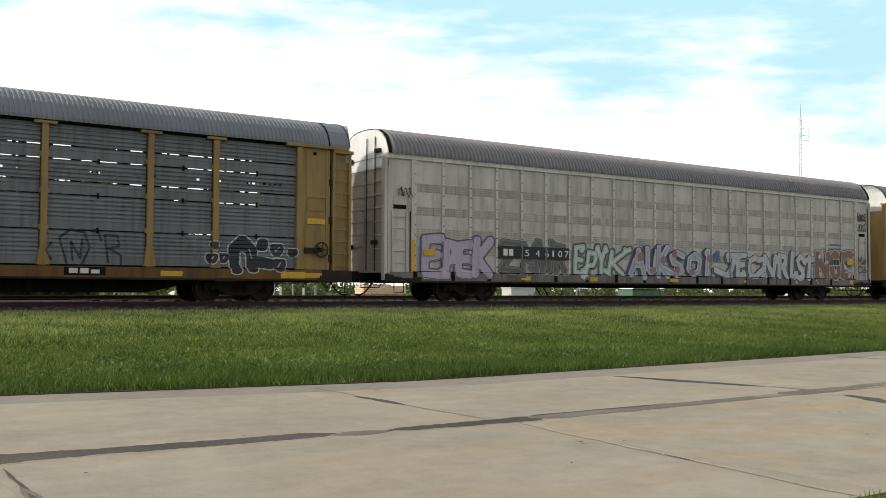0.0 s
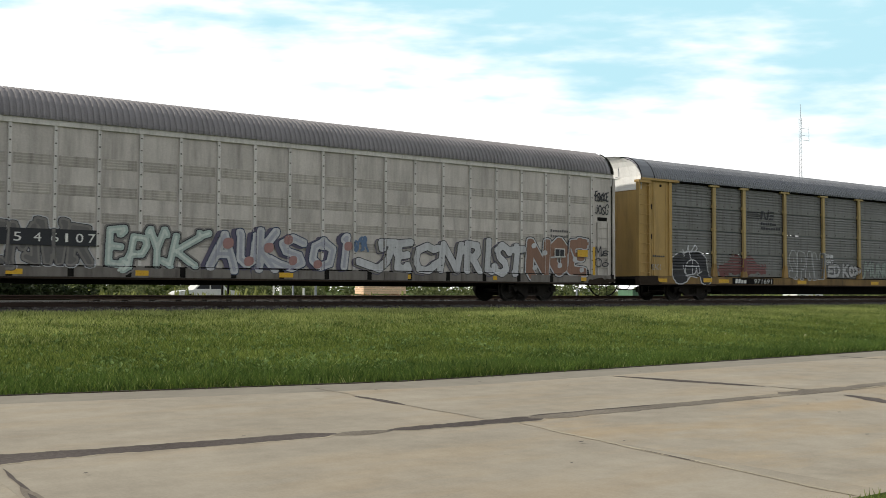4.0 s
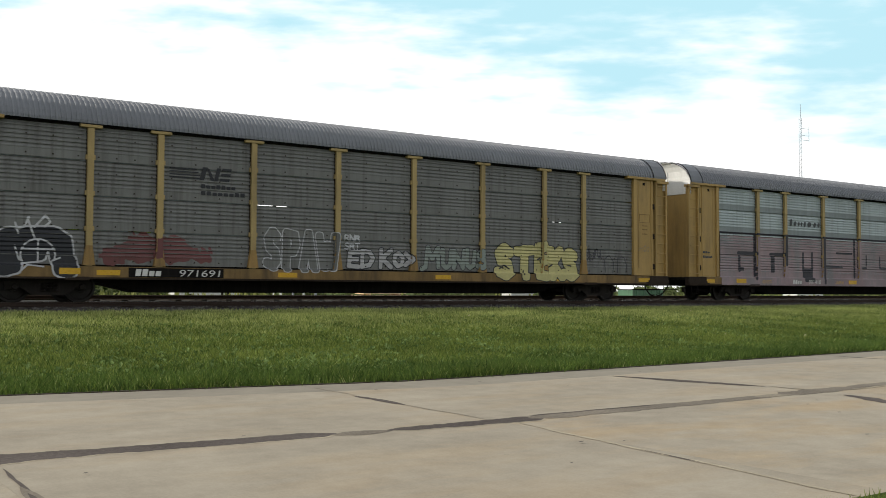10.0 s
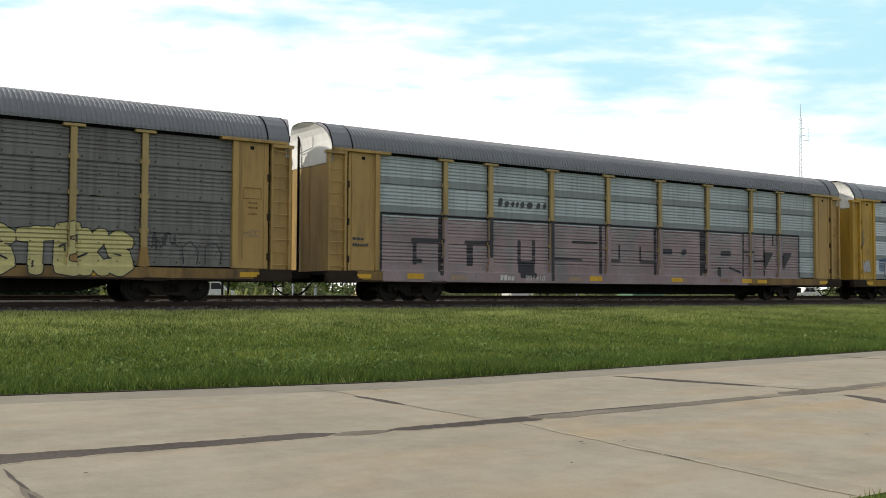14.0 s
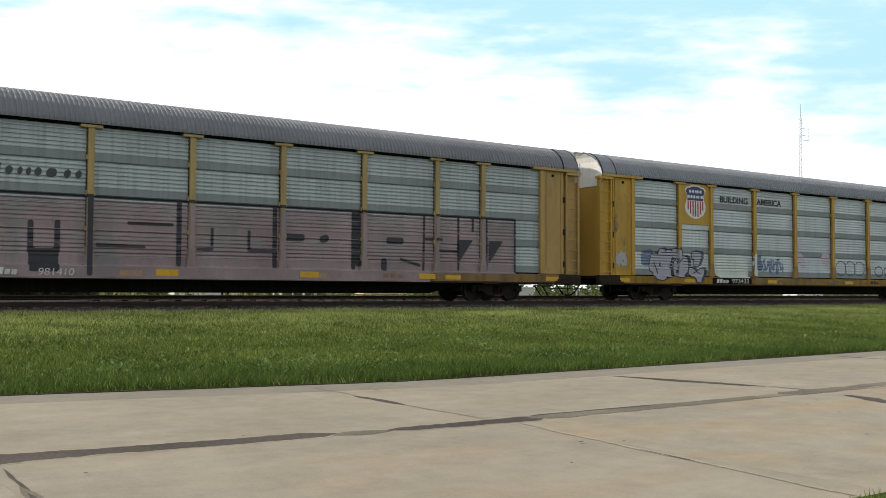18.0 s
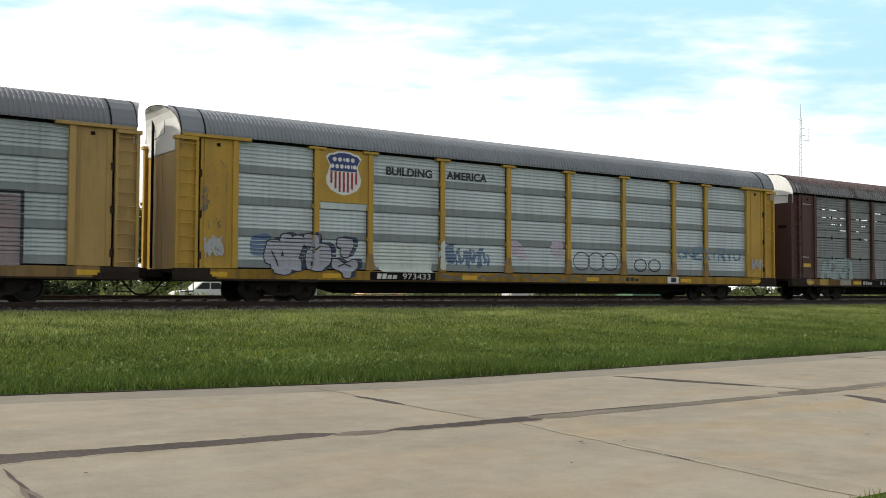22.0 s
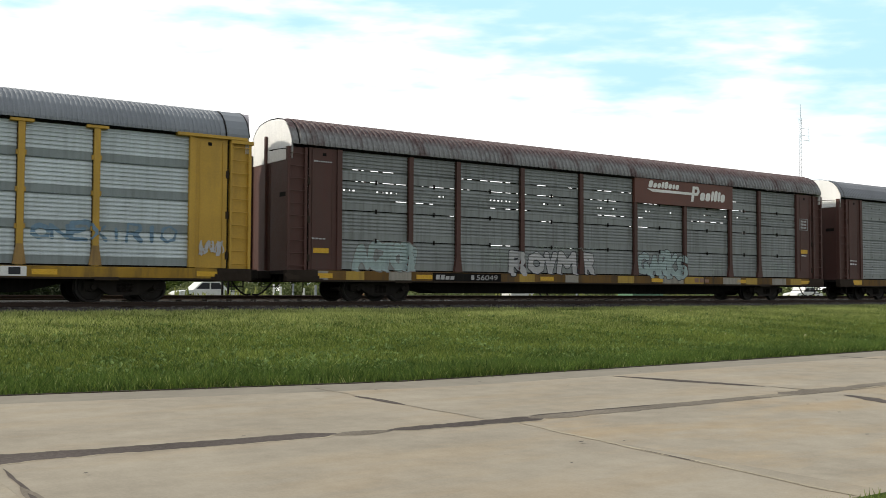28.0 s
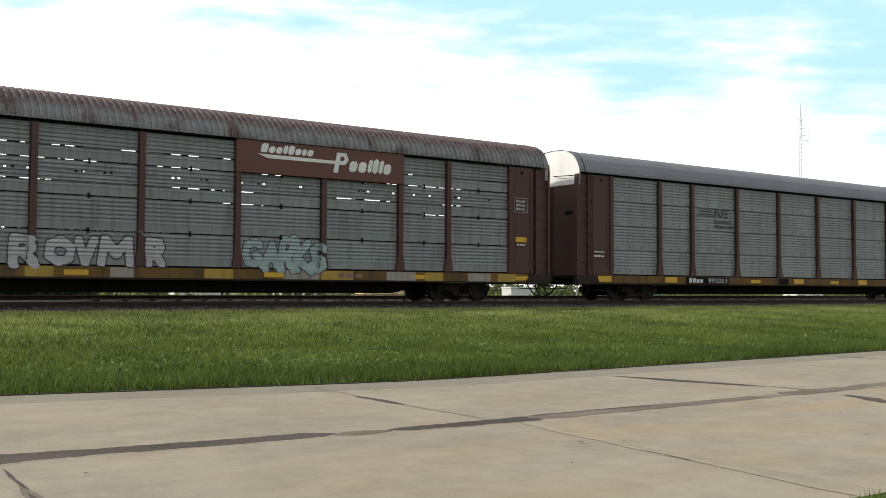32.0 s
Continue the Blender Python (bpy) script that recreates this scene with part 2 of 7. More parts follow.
# ---- small mesh kit ----
class Kit:
    """Collects vertices and faces of one mesh."""

    def __init__(self):
        self.v, self.f = [], []

    def quad(self, *pts):
        i = len(self.v)
        self.v += [tuple(p) for p in pts]
        self.f.append(tuple(range(i, i + len(pts))))
        return self

    def box(self, x0, x1, y0, y1, z0, z1, c=0.0):
        if c <= 0:
            i = len(self.v)
            self.v += [(x, y, z) for x in (x0, x1) for y in (y0, y1) for z in (z0, z1)]
            self.f += [tuple(i + q for q in w) for w in ((0, 1, 3, 2), (4, 6, 7, 5), (0, 4, 5, 1), (2, 3, 7, 6), (0, 2, 6, 4), (1, 5, 7, 3))]
            return self
        lo, hi = (x0, y0, z0), (x1, y1, z1)
        i, index = len(self.v), {}
        for sx in (0, 1):
            for sy in (0, 1):
                for sz in (0, 1):
                    s = (sx, sy, sz)
                    for a in range(3):
                        p = []
                        for q in range(3):
                            end = hi[q] if s[q] else lo[q]
                            p.append(end if q == a else end + (-c if s[q] else c))
                        index[s, a] = len(self.v)
                        self.v.append(tuple(p))
        for a in range(3):
            b, d = (a + 1) % 3, (a + 2) % 3
            for e in (0, 1):
                ring = []
                for (pb, pd) in ((0, 0), (1, 0), (1, 1), (0, 1)):
                    s = [0, 0, 0]
                    s[a], s[b], s[d] = e, pb, pd
                    ring.append(index[tuple(s), a])
                self.f.append(tuple(ring if e else ring[::-1]))
            for pb in (0, 1):
                for pd in (0, 1):
                    s0, s1 = [0, 0, 0], [0, 0, 0]
                    s0[a], s1[a] = 0, 1
                    s0[b] = s1[b] = pb
                    s0[d] = s1[d] = pd
                    s0, s1 = tuple(s0), tuple(s1)
                    ring = (index[s0, b], index[s1, b], index[s1, d], index[s0, d])
                    self.f.append(ring if (pb + pd) % 2 else ring[::-1])
        for s in [(x, y, z) for x in (0, 1) for y in (0, 1) for z in (0, 1)]:
            ring = (index[s, 0], index[s, 1], index[s, 2])
            self.f.append(ring if sum(s) % 2 else ring[::-1])
        return self

    def tube(self, a, b, r, n=8, r2=None, caps=True):
        a, b = Vector(a), Vector(b)
        d = (b - a).normalized()
        u = d.orthogonal().normalized()
        w = d.cross(u)
        i = len(self.v)
        r2 = r if r2 is None else r2
        for p, q in ((a, r), (b, r2)):
            for j in range(n):
                t = 2 * math.pi * j / n
                self.v.append(tuple(p + q * (math.cos(t) * u + math.sin(t) * w)))
        for j in range(n):
            self.f.append((i + j, i + (j + 1) % n, i + n + (j + 1) % n, i + n + j))
        if caps:
            self.f.append(tuple(i + j for j in range(n))[::-1])
            self.f.append(tuple(i + n + j for j in range(n)))
        return self

    def path(self, pts, r, n=6):
        pts = [Vector(p) for p in pts]
        i, side = len(self.v), None
        for j, p in enumerate(pts):
            d = (pts[min(j + 1, len(pts) - 1)] - pts[max(j - 1, 0)]).normalized()
            if side is None or abs(side.dot(d)) > 0.95:
                side = d.orthogonal().normalized()
            u = (side - d * side.dot(d)).normalized()
            w = d.cross(u)
            side = u
            self.v += [tuple(p + r * (math.cos(t) * u + math.sin(t) * w)) for t in (2 * math.pi * q / n for q in range(n))]
        for j in range(len(pts) - 1):
            for q in range(n):
                a = i + j * n
                self.f.append((a + q, a + (q + 1) % n, a + n + (q + 1) % n, a + n + q))
        self.f.append(tuple(i + q for q in range(n))[::-1])
        self.f.append(tuple(i + (len(pts) - 1) * n + q for q in range(n)))
        return self

    def lathe(self, profile, n=28, axis="y"):
        """profile: (radius, along) pairs, closed round the axis."""
        i, m = len(self.v), len(profile)
        for j in range(n):
            t = 2 * math.pi * j / n
            for r, a in profile:
                self.v.append((r * math.cos(t), a, r * math.sin(t)) if axis == "y" else (r * math.cos(t), r * math.sin(t), a))
        for j in range(n):
            for q in range(m - 1):
                a0, a1 = i + j * m + q, i + ((j + 1) % n) * m + q
                self.f.append((a0, a0 + 1, a1 + 1, a1))
        return self

    def sweep_x(self, rows):
        """rows: lists of (x, y, z) of equal length, joined into a skin."""
        i, m = len(self.v), len(rows[0])
        for r in rows:
            self.v += [tuple(p) for p in r]
        for a in range(len(rows) - 1):
            for q in range(m - 1):
                b = i + a * m + q
                self.f.append((b, b + m, b + m + 1, b + 1))
        return self

    def mesh(self, name, material, smooth=False):
        me = bpy.data.meshes.new(name)
        me.from_pydata(self.v, [], self.f)
        me.materials.append(material)
        if smooth:
            me.polygons.foreach_set("use_smooth", [True] * len(me.polygons))
        me.update()
        return me


def part(name, kit, material, parent, label="", smooth=False, at=None):
    me = kit if isinstance(kit, bpy.types.Mesh) else kit.mesh(name, material, smooth)
    ob = new(name, me)
    ob.parent = parent
    if at:
        ob.location = at
    return tagged(ob, label)


def thing(name, label, category, group="", kind="", at=(0, 0, 0)):
    ob = new(name)
    ob.empty_display_size = 0.3
    ob.location = at
    return tagged(ob, label, category, group, kind)


def solid(name, kit, material, label, category="", kind="", group="", smooth=False):
    return tagged(new(name, kit.mesh(name, material, smooth)), label, category, group, kind)


# ---- the setting ----
TRACK_Y = 28.96          # centre line of the track; rail heads are z = 0
ROAD_Z = -1.0


def bend(x):
    """Slight bow of the road in plan."""
    if x < 7:
        q = min(7 - x, 7.5)
        return 0.028 * q * q + min(0.9, 0.42 * max(0.0, 7 - x - 7.5))
    q = min(x - 9, 14) if x > 9 else 0
    return 0.0040 * q * q + min(0.6, 0.10 * max(0.0, x - 23))


def far_edge(x):
    if x < 8.7:
        q = min(8.7 - x, 24.0)
        return 12.46 + (0.061 * q * q if q < 1.6 else 0.156 + 0.195 * (q - 1.6))
    q = min(x - 8.7, 16.0)
    return 12.46 + 0.035 * q + 0.0012 * q * q


def near_edge(x):
    return 3.78 + bend(x)


def middle(x):
    return 8.12 + 0.6 * bend(x)


def ground_z(x, y):
    e = far_edge(max(-40, min(60, x)))
    pts = ((-9e3, -1.0), (e - 0.35, -1.055), (e - 0.02, -1.06), (e + 0.02, -1.0), (e + 0.5, -0.96), (24.4, -0.25), (26.0, -0.33), (27.2, -0.42), (31, -0.42), (40, -0.5), (9e3, -0.5))
    n0 = near_edge(max(-40, min(60, x)))
    if y < n0 - 0.02:
        return -0.985
    if y < e - 0.35:
        return -1.06
    for (a, za), (b, zb) in zip(pts, pts[1:]):
        if a <= y <= b:
            return za + (zb - za) * (y - a) / (b - a) if b > a else zb
    return -0.5


def build_ground():
    xs = [-3500, -900, -300, -120, -60] + [-40 + 2 * i for i in range(61)] + [110, 200, 400, 900, 3800]
    rows = []
    for x in xs:
        e, n0 = far_edge(max(-40, min(60, x))), near_edge(max(-40, min(60, x)))
        ys = [-900, -60, -10, n0 - 0.6, n0 - 0.03, n0 + 0.02, 8.0, e - 0.4, e - 0.03, e + 0.03, e + 0.5] + [14.5 + i for i in range(10)] + [24.4, 25.2, 26.0, 27.2, 31, 36, 50, 90, 200, 700, 4200]
        ys = sorted(ys)
        rows.append([(x, y, ground_z(x, y) + (0.03 * noise.noise((x * 0.7, y * 0.7, 3.1)) if e + 0.5 < y < 24.6 else 0)) for y in ys])
    k = Kit().sweep_x(rows)
    solid("ground", k, GRASS, "mown green grass verge sloping up to a railway", "grass", "structure", smooth=True)


def blades(name, label, material, x, y, h, w, lean_by, seed):
    """Thin upright triangles as one mesh."""
    rng = np.random.default_rng(seed)
    m = len(x)
    z = np.array([ground_z(a, b) for a, b in zip(x, y)])
    a = rng.uniform(0, math.pi, m)
    lean = rng.normal(0, lean_by, (m, 2)) * h[:, None]
    dx, dy = np.cos(a) * w, np.sin(a) * w * 0.5
    co = np.empty((m, 3, 3), np.float32)
    co[:, 0] = np.c_[x - dx, y - dy, z - 0.01]
    co[:, 1] = np.c_[x + dx, y + dy, z - 0.01]
    co[:, 2] = np.c_[x + lean[:, 0], y + lean[:, 1], z + h]
    me = bpy.data.meshes.new(name)
    me.vertices.add(3 * m)
    me.vertices.foreach_set("co", co.ravel())
    me.loops.add(3 * m)
    me.loops.foreach_set("vertex_index", np.arange(3 * m, dtype=np.int32))
    me.polygons.add(m)
    me.polygons.foreach_set("loop_start", np.arange(0, 3 * m, 3, dtype=np.int32))
    me.materials.append(material)
    me.update(calc_edges=True)
    tagged(new(name, me), label, "grass", kind="stuff")


def build_grass():
    rng = np.random.default_rng(4)
    n = 560000
    y = 12.3 + 13.5 * rng.uniform(0, 1, n) ** 1.15
    x = y * rng.uniform(0.11, 1.95, n) - 0.6
    edge = np.interp(x, np.linspace(-5, 60, 200), [far_edge(q) for q in np.linspace(-5, 60, 200)])
    clump = np.array([noise.noise((a * 1.3, b * 1.3, 0.0)) + 0.6 * noise.noise((a * 0.35, b * 0.35, 7.0)) for a, b in zip(x[::1], y[::1])])
    keep = (edge + rng.normal(0.0, 0.035, n) < y) & (rng.uniform(-1.0, 0.8, n) < clump + 0.5)
    x, y, clump, edge = x[keep], y[keep], clump[keep], edge[keep]
    m = len(x)
    h = rng.uniform(0.025, 0.095, m) * (1 + 0.35 * clump) * np.where(y > 24.4, 1.6, 1.0) * np.where(y - edge < 0.8, 1.6, 1.0)
    w = rng.uniform(0.006, 0.016, m) * (0.7 + 0.02 * y)
    # blades turn paler up the slope and darker by the road
    paler = rng.uniform(0, 1, m) < np.clip((y - 17.5 + 2.5 * clump) / 8.0, 0.04, 0.9)
    lush = ~paler & (rng.uniform(0, 1, m) < np.clip(0.9 - (y - edge + 1.4 * clump) / 3.2, 0.08, 0.85))
    plain = ~paler & ~lush
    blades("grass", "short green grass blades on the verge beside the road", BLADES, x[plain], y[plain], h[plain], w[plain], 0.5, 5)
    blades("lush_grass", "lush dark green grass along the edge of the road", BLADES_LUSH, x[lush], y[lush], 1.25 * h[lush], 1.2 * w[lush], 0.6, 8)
    blades("upper_grass", "thin yellowish green grass on the slope below the track", BLADES_UPPER, x[paler], y[paler], h[paler], w[paler], 0.5, 6)
    # a fringe on the near side of the road
    q = 9000
    x, y = rng.uniform(3.5, 9.5, q), rng.uniform(2.6, 4.1, q)
    keep = y < np.array([near_edge(v) for v in x]) - 0.01
    blades("near_grass", "grass fringe on the near side of the road", BLADES, x[keep], y[keep], rng.uniform(0.02, 0.06, keep.sum()), np.full(keep.sum(), 0.006), 0.5, 7)
    # broad-leaved weeds, thickest by the road
    r = random.Random(12)
    k = Kit()
    for i in range(5200):
        px = r.triangular(1.8, 40, 4)
        py = far_edge(px) + r.triangular(0.05, 10.5, 1.0)
        if noise.noise((px * 0.6, py * 0.6, 9.0)) + r.uniform(-0.9, 0.9) < 0.1:
            continue
        pz = ground_z(px, py)
        for j in range(r.randint(5, 9)):
            a, l = r.uniform(0, 6.28), r.uniform(0.03, 0.10)
            c, s2 = math.cos(a), math.sin(a)
            up = r.uniform(0.3, 1.1) * l
            cx, cy = px + r.uniform(-0.06, 0.06), py + r.uniform(-0.06, 0.06)
            k.quad((cx, cy, pz + 0.01), (cx + c * l * 0.5 - s2 * l * 0.3, cy + s2 * l * 0.5 + c * l * 0.3, pz + up * 0.8), (cx + c * l, cy + s2 * l, pz + up), (cx + c * l * 0.5 + s2 * l * 0.3, cy + s2 * l * 0.5 - c * l * 0.3, pz + up * 0.8))
    solid("broadleaf_weeds", k, BROAD, "low broad-leaved weeds among the grass", "weeds", "stuff")
    k = Kit()
    for i in range(16):
        px = r.uniform(4, 34)
        py = r.uniform(far_edge(px) + 0.3, 24)
        l = r.uniform(0.018, 0.035)
        pz = ground_z(px, py) + 0.06
        k.quad((px - l, py, pz), (px, py - l * 0.6, pz + 0.01), (px + l, py, pz + 0.03), (px, py + l * 0.6, pz + 0.02))
    solid("fallen_leaves", k, PALE_LEAF, "scattered pale fallen leaves on the grass", "leaves", "stuff")


PALE_LEAF = worn("pale_dry_leaf", (0.45, 0.40, 0.26), 0.8, streak=False)


def strip(line_a, line_b, x0, x1, z0, z1, step=0.6):
    """A slab between two curves of x, from x0 to x1."""
    n = max(1, int((x1 - x0) / step))
    k = Kit()
    xs = [x0 + (x1 - x0) * i / n for i in range(n + 1)]
    k.sweep_x([[(x, line_a(x), z0), (x, line_a(x), z1), (x, line_b(x), z1), (x, line_b(x), z0)] for x in xs])
    for x, d in ((x0, 1), (x1, -1)):
        r = [(x, line_a(x), z0), (x, line_a(x), z1), (x, line_b(x), z1), (x, line_b(x), z0)]
        k.quad(*(r[::d]))
    return k


JOINTS = [-39.5, -28, -22.5, -16.8, -11, -4.6, 1.45, 6.38, 12.0, 18.9, 24.6, 30.3, 36, 41.7, 47.4, 53.1, 60]


def build_road():
    road = tagged(new("road", strip(lambda x: near_edge(x) + 0.01, lambda x: far_edge(x) - 0.01, -40, 60, -1.052, -1.03, 1.5).mesh("road", JOINT)), "old pale concrete road with tar-filled joints", "road", kind="structure")
    g = 0.001
    for a, b in zip(JOINTS, JOINTS[1:]):
        part("slab", strip(lambda x: near_edge(x) + 0.012, lambda x: middle(x) - g, a + g, b - g, -1.05, ROAD_Z), CONCRETE_STAINED if a > 6 else CONCRETE, road)
        part("slab", strip(lambda x: middle(x) + g, lambda x: far_edge(x) - 1.0, a + g, b - g, -1.05, ROAD_Z), CONCRETE, road)
        part("gutter", strip(lambda x: far_edge(x) - 0.9995, lambda x: far_edge(x) - 0.012, a + g, b - g, -1.05, ROAD_Z), GUTTER, road)
    # bare soil, widened and darkened to paint in the overhanging grass's shadow
    part("soil_edge", strip(lambda x: far_edge(x) - 0.035 - 0.04 * noise.noise((x * 2.3, 5, 0)), lambda x: far_edge(x) + 0.06, -20, 50, -1.06, ROAD_Z + 0.011, 0.2), SOIL_SHADE, road, "dark soil edge along the grass, with painted grass shadow")
    # tar and crumbled filler along the joints
    rng = random.Random(5)
    layer = [0]

    def seam(x0, x1, line, w0, w1, material, name, label="", z=0.004, step=0.045):
        layer[0] += 1
        z = z * 0.5 + 0.00015 * layer[0]
        n = max(2, int((x1 - x0) / step))
        rows, pale = [], []
        for i in range(n + 1):
            t = i / n
            x = x0 + (x1 - x0) * t
            w = (w0 + (w1 - w0) * t) * min(1, 4.0 * (x - x0) + 0.15, 4.0 * (x1 - x) + 0.15)
            c = line(x) + 0.03 * noise.noise((x * 2.1, 0.4, 1.7))
            lo = c - w * (0.5 + 0.16 * noise.noise((x * 3.1, layer[0], 2.0)) + 0.10 * noise.noise((x * 13, layer[0], 5.0)))
            hi = c + w * (0.5 + 0.14 * noise.noise((x * 2.7, layer[0], 8.0)) + 0.10 * noise.noise((x * 11, layer[0], 3.0)))
            rows.append([(x, lo, ROAD_Z + z), (x, hi, ROAD_Z + z)])
            chip = max(0.0, 0.03 + 0.06 * noise.noise((x * 1.7, layer[0], 6.0)) + 0.03 * noise.noise((x * 9, 1.0, layer[0])))
            pale.append([(x, lo - chip, ROAD_Z + z - 0.0004), (x, lo + 0.02, ROAD_Z + z - 0.0004)])
        seal = part(name, Kit().sweep_x(rows), material, road, label)
        if material is TAR and w0 > 0.1:
            part("chipped_edge", Kit().sweep_x(pale), PALE_JOINT, seal, "pale chipped concrete edge")

    seam(-12, 4.55, lambda x: middle(x) + 0.06 - 0.05 * max(0.0, 4.5 - x), 0.62, 0.31, TAR, "tar_seal", "dark tar seal along the road's middle joint")
    seam(-1.6, 2.5, lambda x: 8.36 + 0.05 * x, 1.25, 0.25, TAR, "tar_seal")
    seam(4.45, 5.1, lambda x: middle(x) - 0.02, 0.26, 0.24, CRUMBLE, "patch", "crumbled joint filler")
    seam(5.05, 7.0, lambda x: middle(x), 0.22, 0.36, TAR, "tar_seal")
    seam(6.8, 11.0, lambda x: middle(x) + 0.02, 0.36, 0.24, CRUMBLE, "patch")
    seam(6.9, 8.9, lambda x: middle(x) + 0.16, 0.05, 0.05, TAR, "tar_seal", z=0.007)
    seam(10.6, 11.6, lambda x: middle(x) + 0.04, 0.16, 0.3, JOINT, "patch")
    seam(11.2, 13.0, lambda x: middle(x) + 0.08, 0.42, 0.34, CRUMBLE, "patch")
    seam(12.8, 26, lambda x: middle(x) + 0.14, 0.26, 0.3, CRUMBLE, "patch")
    seam(12.6, 20, lambda x: middle(x) - 0.06, 0.05, 0.06, PALE_JOINT, "patch", z=0.007)

    def cross(xc, y0, y1, w, material, skew=0.0, bulge=0.0, z=0.004):
        layer[0] += 1
        z = z * 0.5 + 0.00015 * layer[0]
        n = max(3, int(abs(y1 - y0) / 0.12))
        rows = []
        for i in range(n + 1):
            t = i / n
            y = y0 + (y1 - y0) * t
            q = w * (0.6 + 0.8 * rng.random()) * min(1, 5 * t + 0.2, 5 * (1 - t) + 0.2) + bulge * math.sin(math.pi * t)
            x = xc + skew * t + 0.03 * noise.noise((y * 2, 3.3, xc))
            rows.append([(x + q * 0.5, y, ROAD_Z + z), (x - q * 0.5, y, ROAD_Z + z)])
        part("tar_seal" if material is TAR else "patch", Kit().sweep_x(rows), material, road)

    cross(6.36, 9.85, 11.1, 0.05, TAR, -0.02, 0.07)
    cross(6.36, 8.3, 9.85, 0.035, JOINT)
    cross(6.40, 11.1, 12.3, 0.025, JOINT)
    cross(6.03, 3.6, 7.9, 0.05, PALE_JOINT, 0.43)
    cross(6.19, 5.3, 6.0, 0.022, TAR, 0.08)
    cross(11.92, 9.0, 11.45, 0.12, TAR, -0.62, 0.14)
    cross(12.0, 8.2, 9.0, 0.05, JOINT)
    cross(10.9, 5.2, 7.7, 0.2, TAR, 0.95, 0.12)
    cross(18.9, 8.5, 12.9, 0.05, TAR)
    cross(1.46, 5.4, 8.0, 0.03, TAR, 0.1)
    cross(1.53, 5.9, 7.2, 0.04, CRUMBLE, -0.02, 0.07)
    cross(1.51, 5.8, 6.95, 0.03, TAR, 0.0, 0.04)
    for i in range(26):
        px, py = rng.uniform(2.0, 20), rng.uniform(4.3, 12)
        l = rng.uniform(0.015, 0.05)
        part("spall", Kit().quad((px - l, py - 0.012, ROAD_Z + 0.018), (px, py - 0.018, ROAD_Z + 0.018), (px + l, py + 0.008, ROAD_Z + 0.018), (px, py + 0.02, ROAD_Z + 0.018)), TAR, road)
    cross(1.50, 8.6, 12.9, 0.05, JOINT)


def build_track():
    bed = Kit()
    rng = random.Random(8)
    rows = []
    x = -220.0
    while x <= 420:
        near = -6 < x < 90
        j = lambda: rng.uniform(-0.035, 0.035) if near else 0
        rows.append([(x, TRACK_Y + y, z + j()) for y, z in ((-4.1, -0.45), (-3.5, -0.30), (-3.0, -0.24), (-2.5, -0.20), (-2.0, -0.17), (-1.5, -0.155), (-1.0, -0.15), (0, -0.15), (1.0, -0.15), (1.6, -0.16), (2.4, -0.3), (3.6, -0.52))])
        x += 0.22 if near else 6.0
    solid("track_bed", bed.sweep_x(rows), BALLAST, "bed of dark grey crushed stone under the track", "ballast", "structure")
    # loose stones on the shoulder
    st = Kit()
    for i in range(9000):
        px, py = rng.uniform(0, 75), TRACK_Y + rng.triangular(-3.9, -0.9, -2.9)
        u = (py - TRACK_Y)
        pz = -0.45 + (u + 4.1) * 0.25 if u < -3.5 else -0.30 + (u + 3.5) * 0.09
        pz = min(pz, -0.14)
        r = rng.uniform(0.018, 0.05)
        q = [(px + r * rng.uniform(0.6, 1.3) * a, py + r * rng.uniform(0.6, 1.3) * b, pz + r * rng.uniform(0.5, 1.1) * c) for a, b, c in ((1, 0, 0), (0, 1, 0), (-1, 0, 0), (0, -1, 0), (0, 0, 1))]
        i0 = len(st.v)
        st.v += q
        st.f += [(i0, i0 + 1, i0 + 4), (i0 + 1, i0 + 2, i0 + 4), (i0 + 2, i0 + 3, i0 + 4), (i0 + 3, i0, i0 + 4)]
    solid("ballast_stone", st, STONES, "loose grey crushed stones beside the rails", "ballast", "stuff")
    # a second, slightly higher track behind
    rows = []
    for x in [-220 + 8 * i for i in range(81)]:
        rows.append([(x, 33.6 + y, z) for y, z in ((-2.6, -0.45), (-1.7, -0.02), (1.7, -0.02), (3.0, -0.52))])
    solid("second_track_bed", Kit().sweep_x(rows), BALLAST, "dark stone bed of a second track behind", "ballast", "structure")
    tie = Kit().box(-0.11, 0.11, -1.3, 1.3, -0.30, -0.135, 0.012).mesh("tie", TIE)
    track = thing("railway_track", "steel rails on dark wooden ties", "track", kind="structure")
    rail_profile = [(-0.07, -0.135), (-0.07, -0.12), (-0.012, -0.10), (-0.01, -0.045), (-0.036, -0.035), (-0.036, -0.006), (-0.028, 0.0), (0.028, 0.0), (0.036, -0.006), (0.036, -0.035), (0.01, -0.045), (0.012, -0.10), (0.07, -0.12), (0.07, -0.135)]
    for s in (-1, 1):
        yc = TRACK_Y + s * 0.7535
        part("rail", Kit().sweep_x([[(x, yc + a, z) for a, z in rail_profile] for x in (-220, -60, 0, 60, 120, 420)]), RUST, track, "rusty steel rail")
        part("rail_head", Kit().box(-220, 420, yc - 0.03, yc + 0.03, 0.0, 0.0025), RAILTOP, track, "polished running band of a rail")
    for s in (-1, 1):
        yc = 33.6 + s * 0.7535
        part("rail", Kit().sweep_x([[(x, yc + a, z + 0.165) for a, z in rail_profile] for x in (-220, -60, 0, 60, 120, 420)]), RUST, track, "rusty steel rail")
    far_tie = Kit().box(-0.11, 0.11, -1.3, 1.3, -0.14, 0.03, 0.012).mesh("tie", TIE)
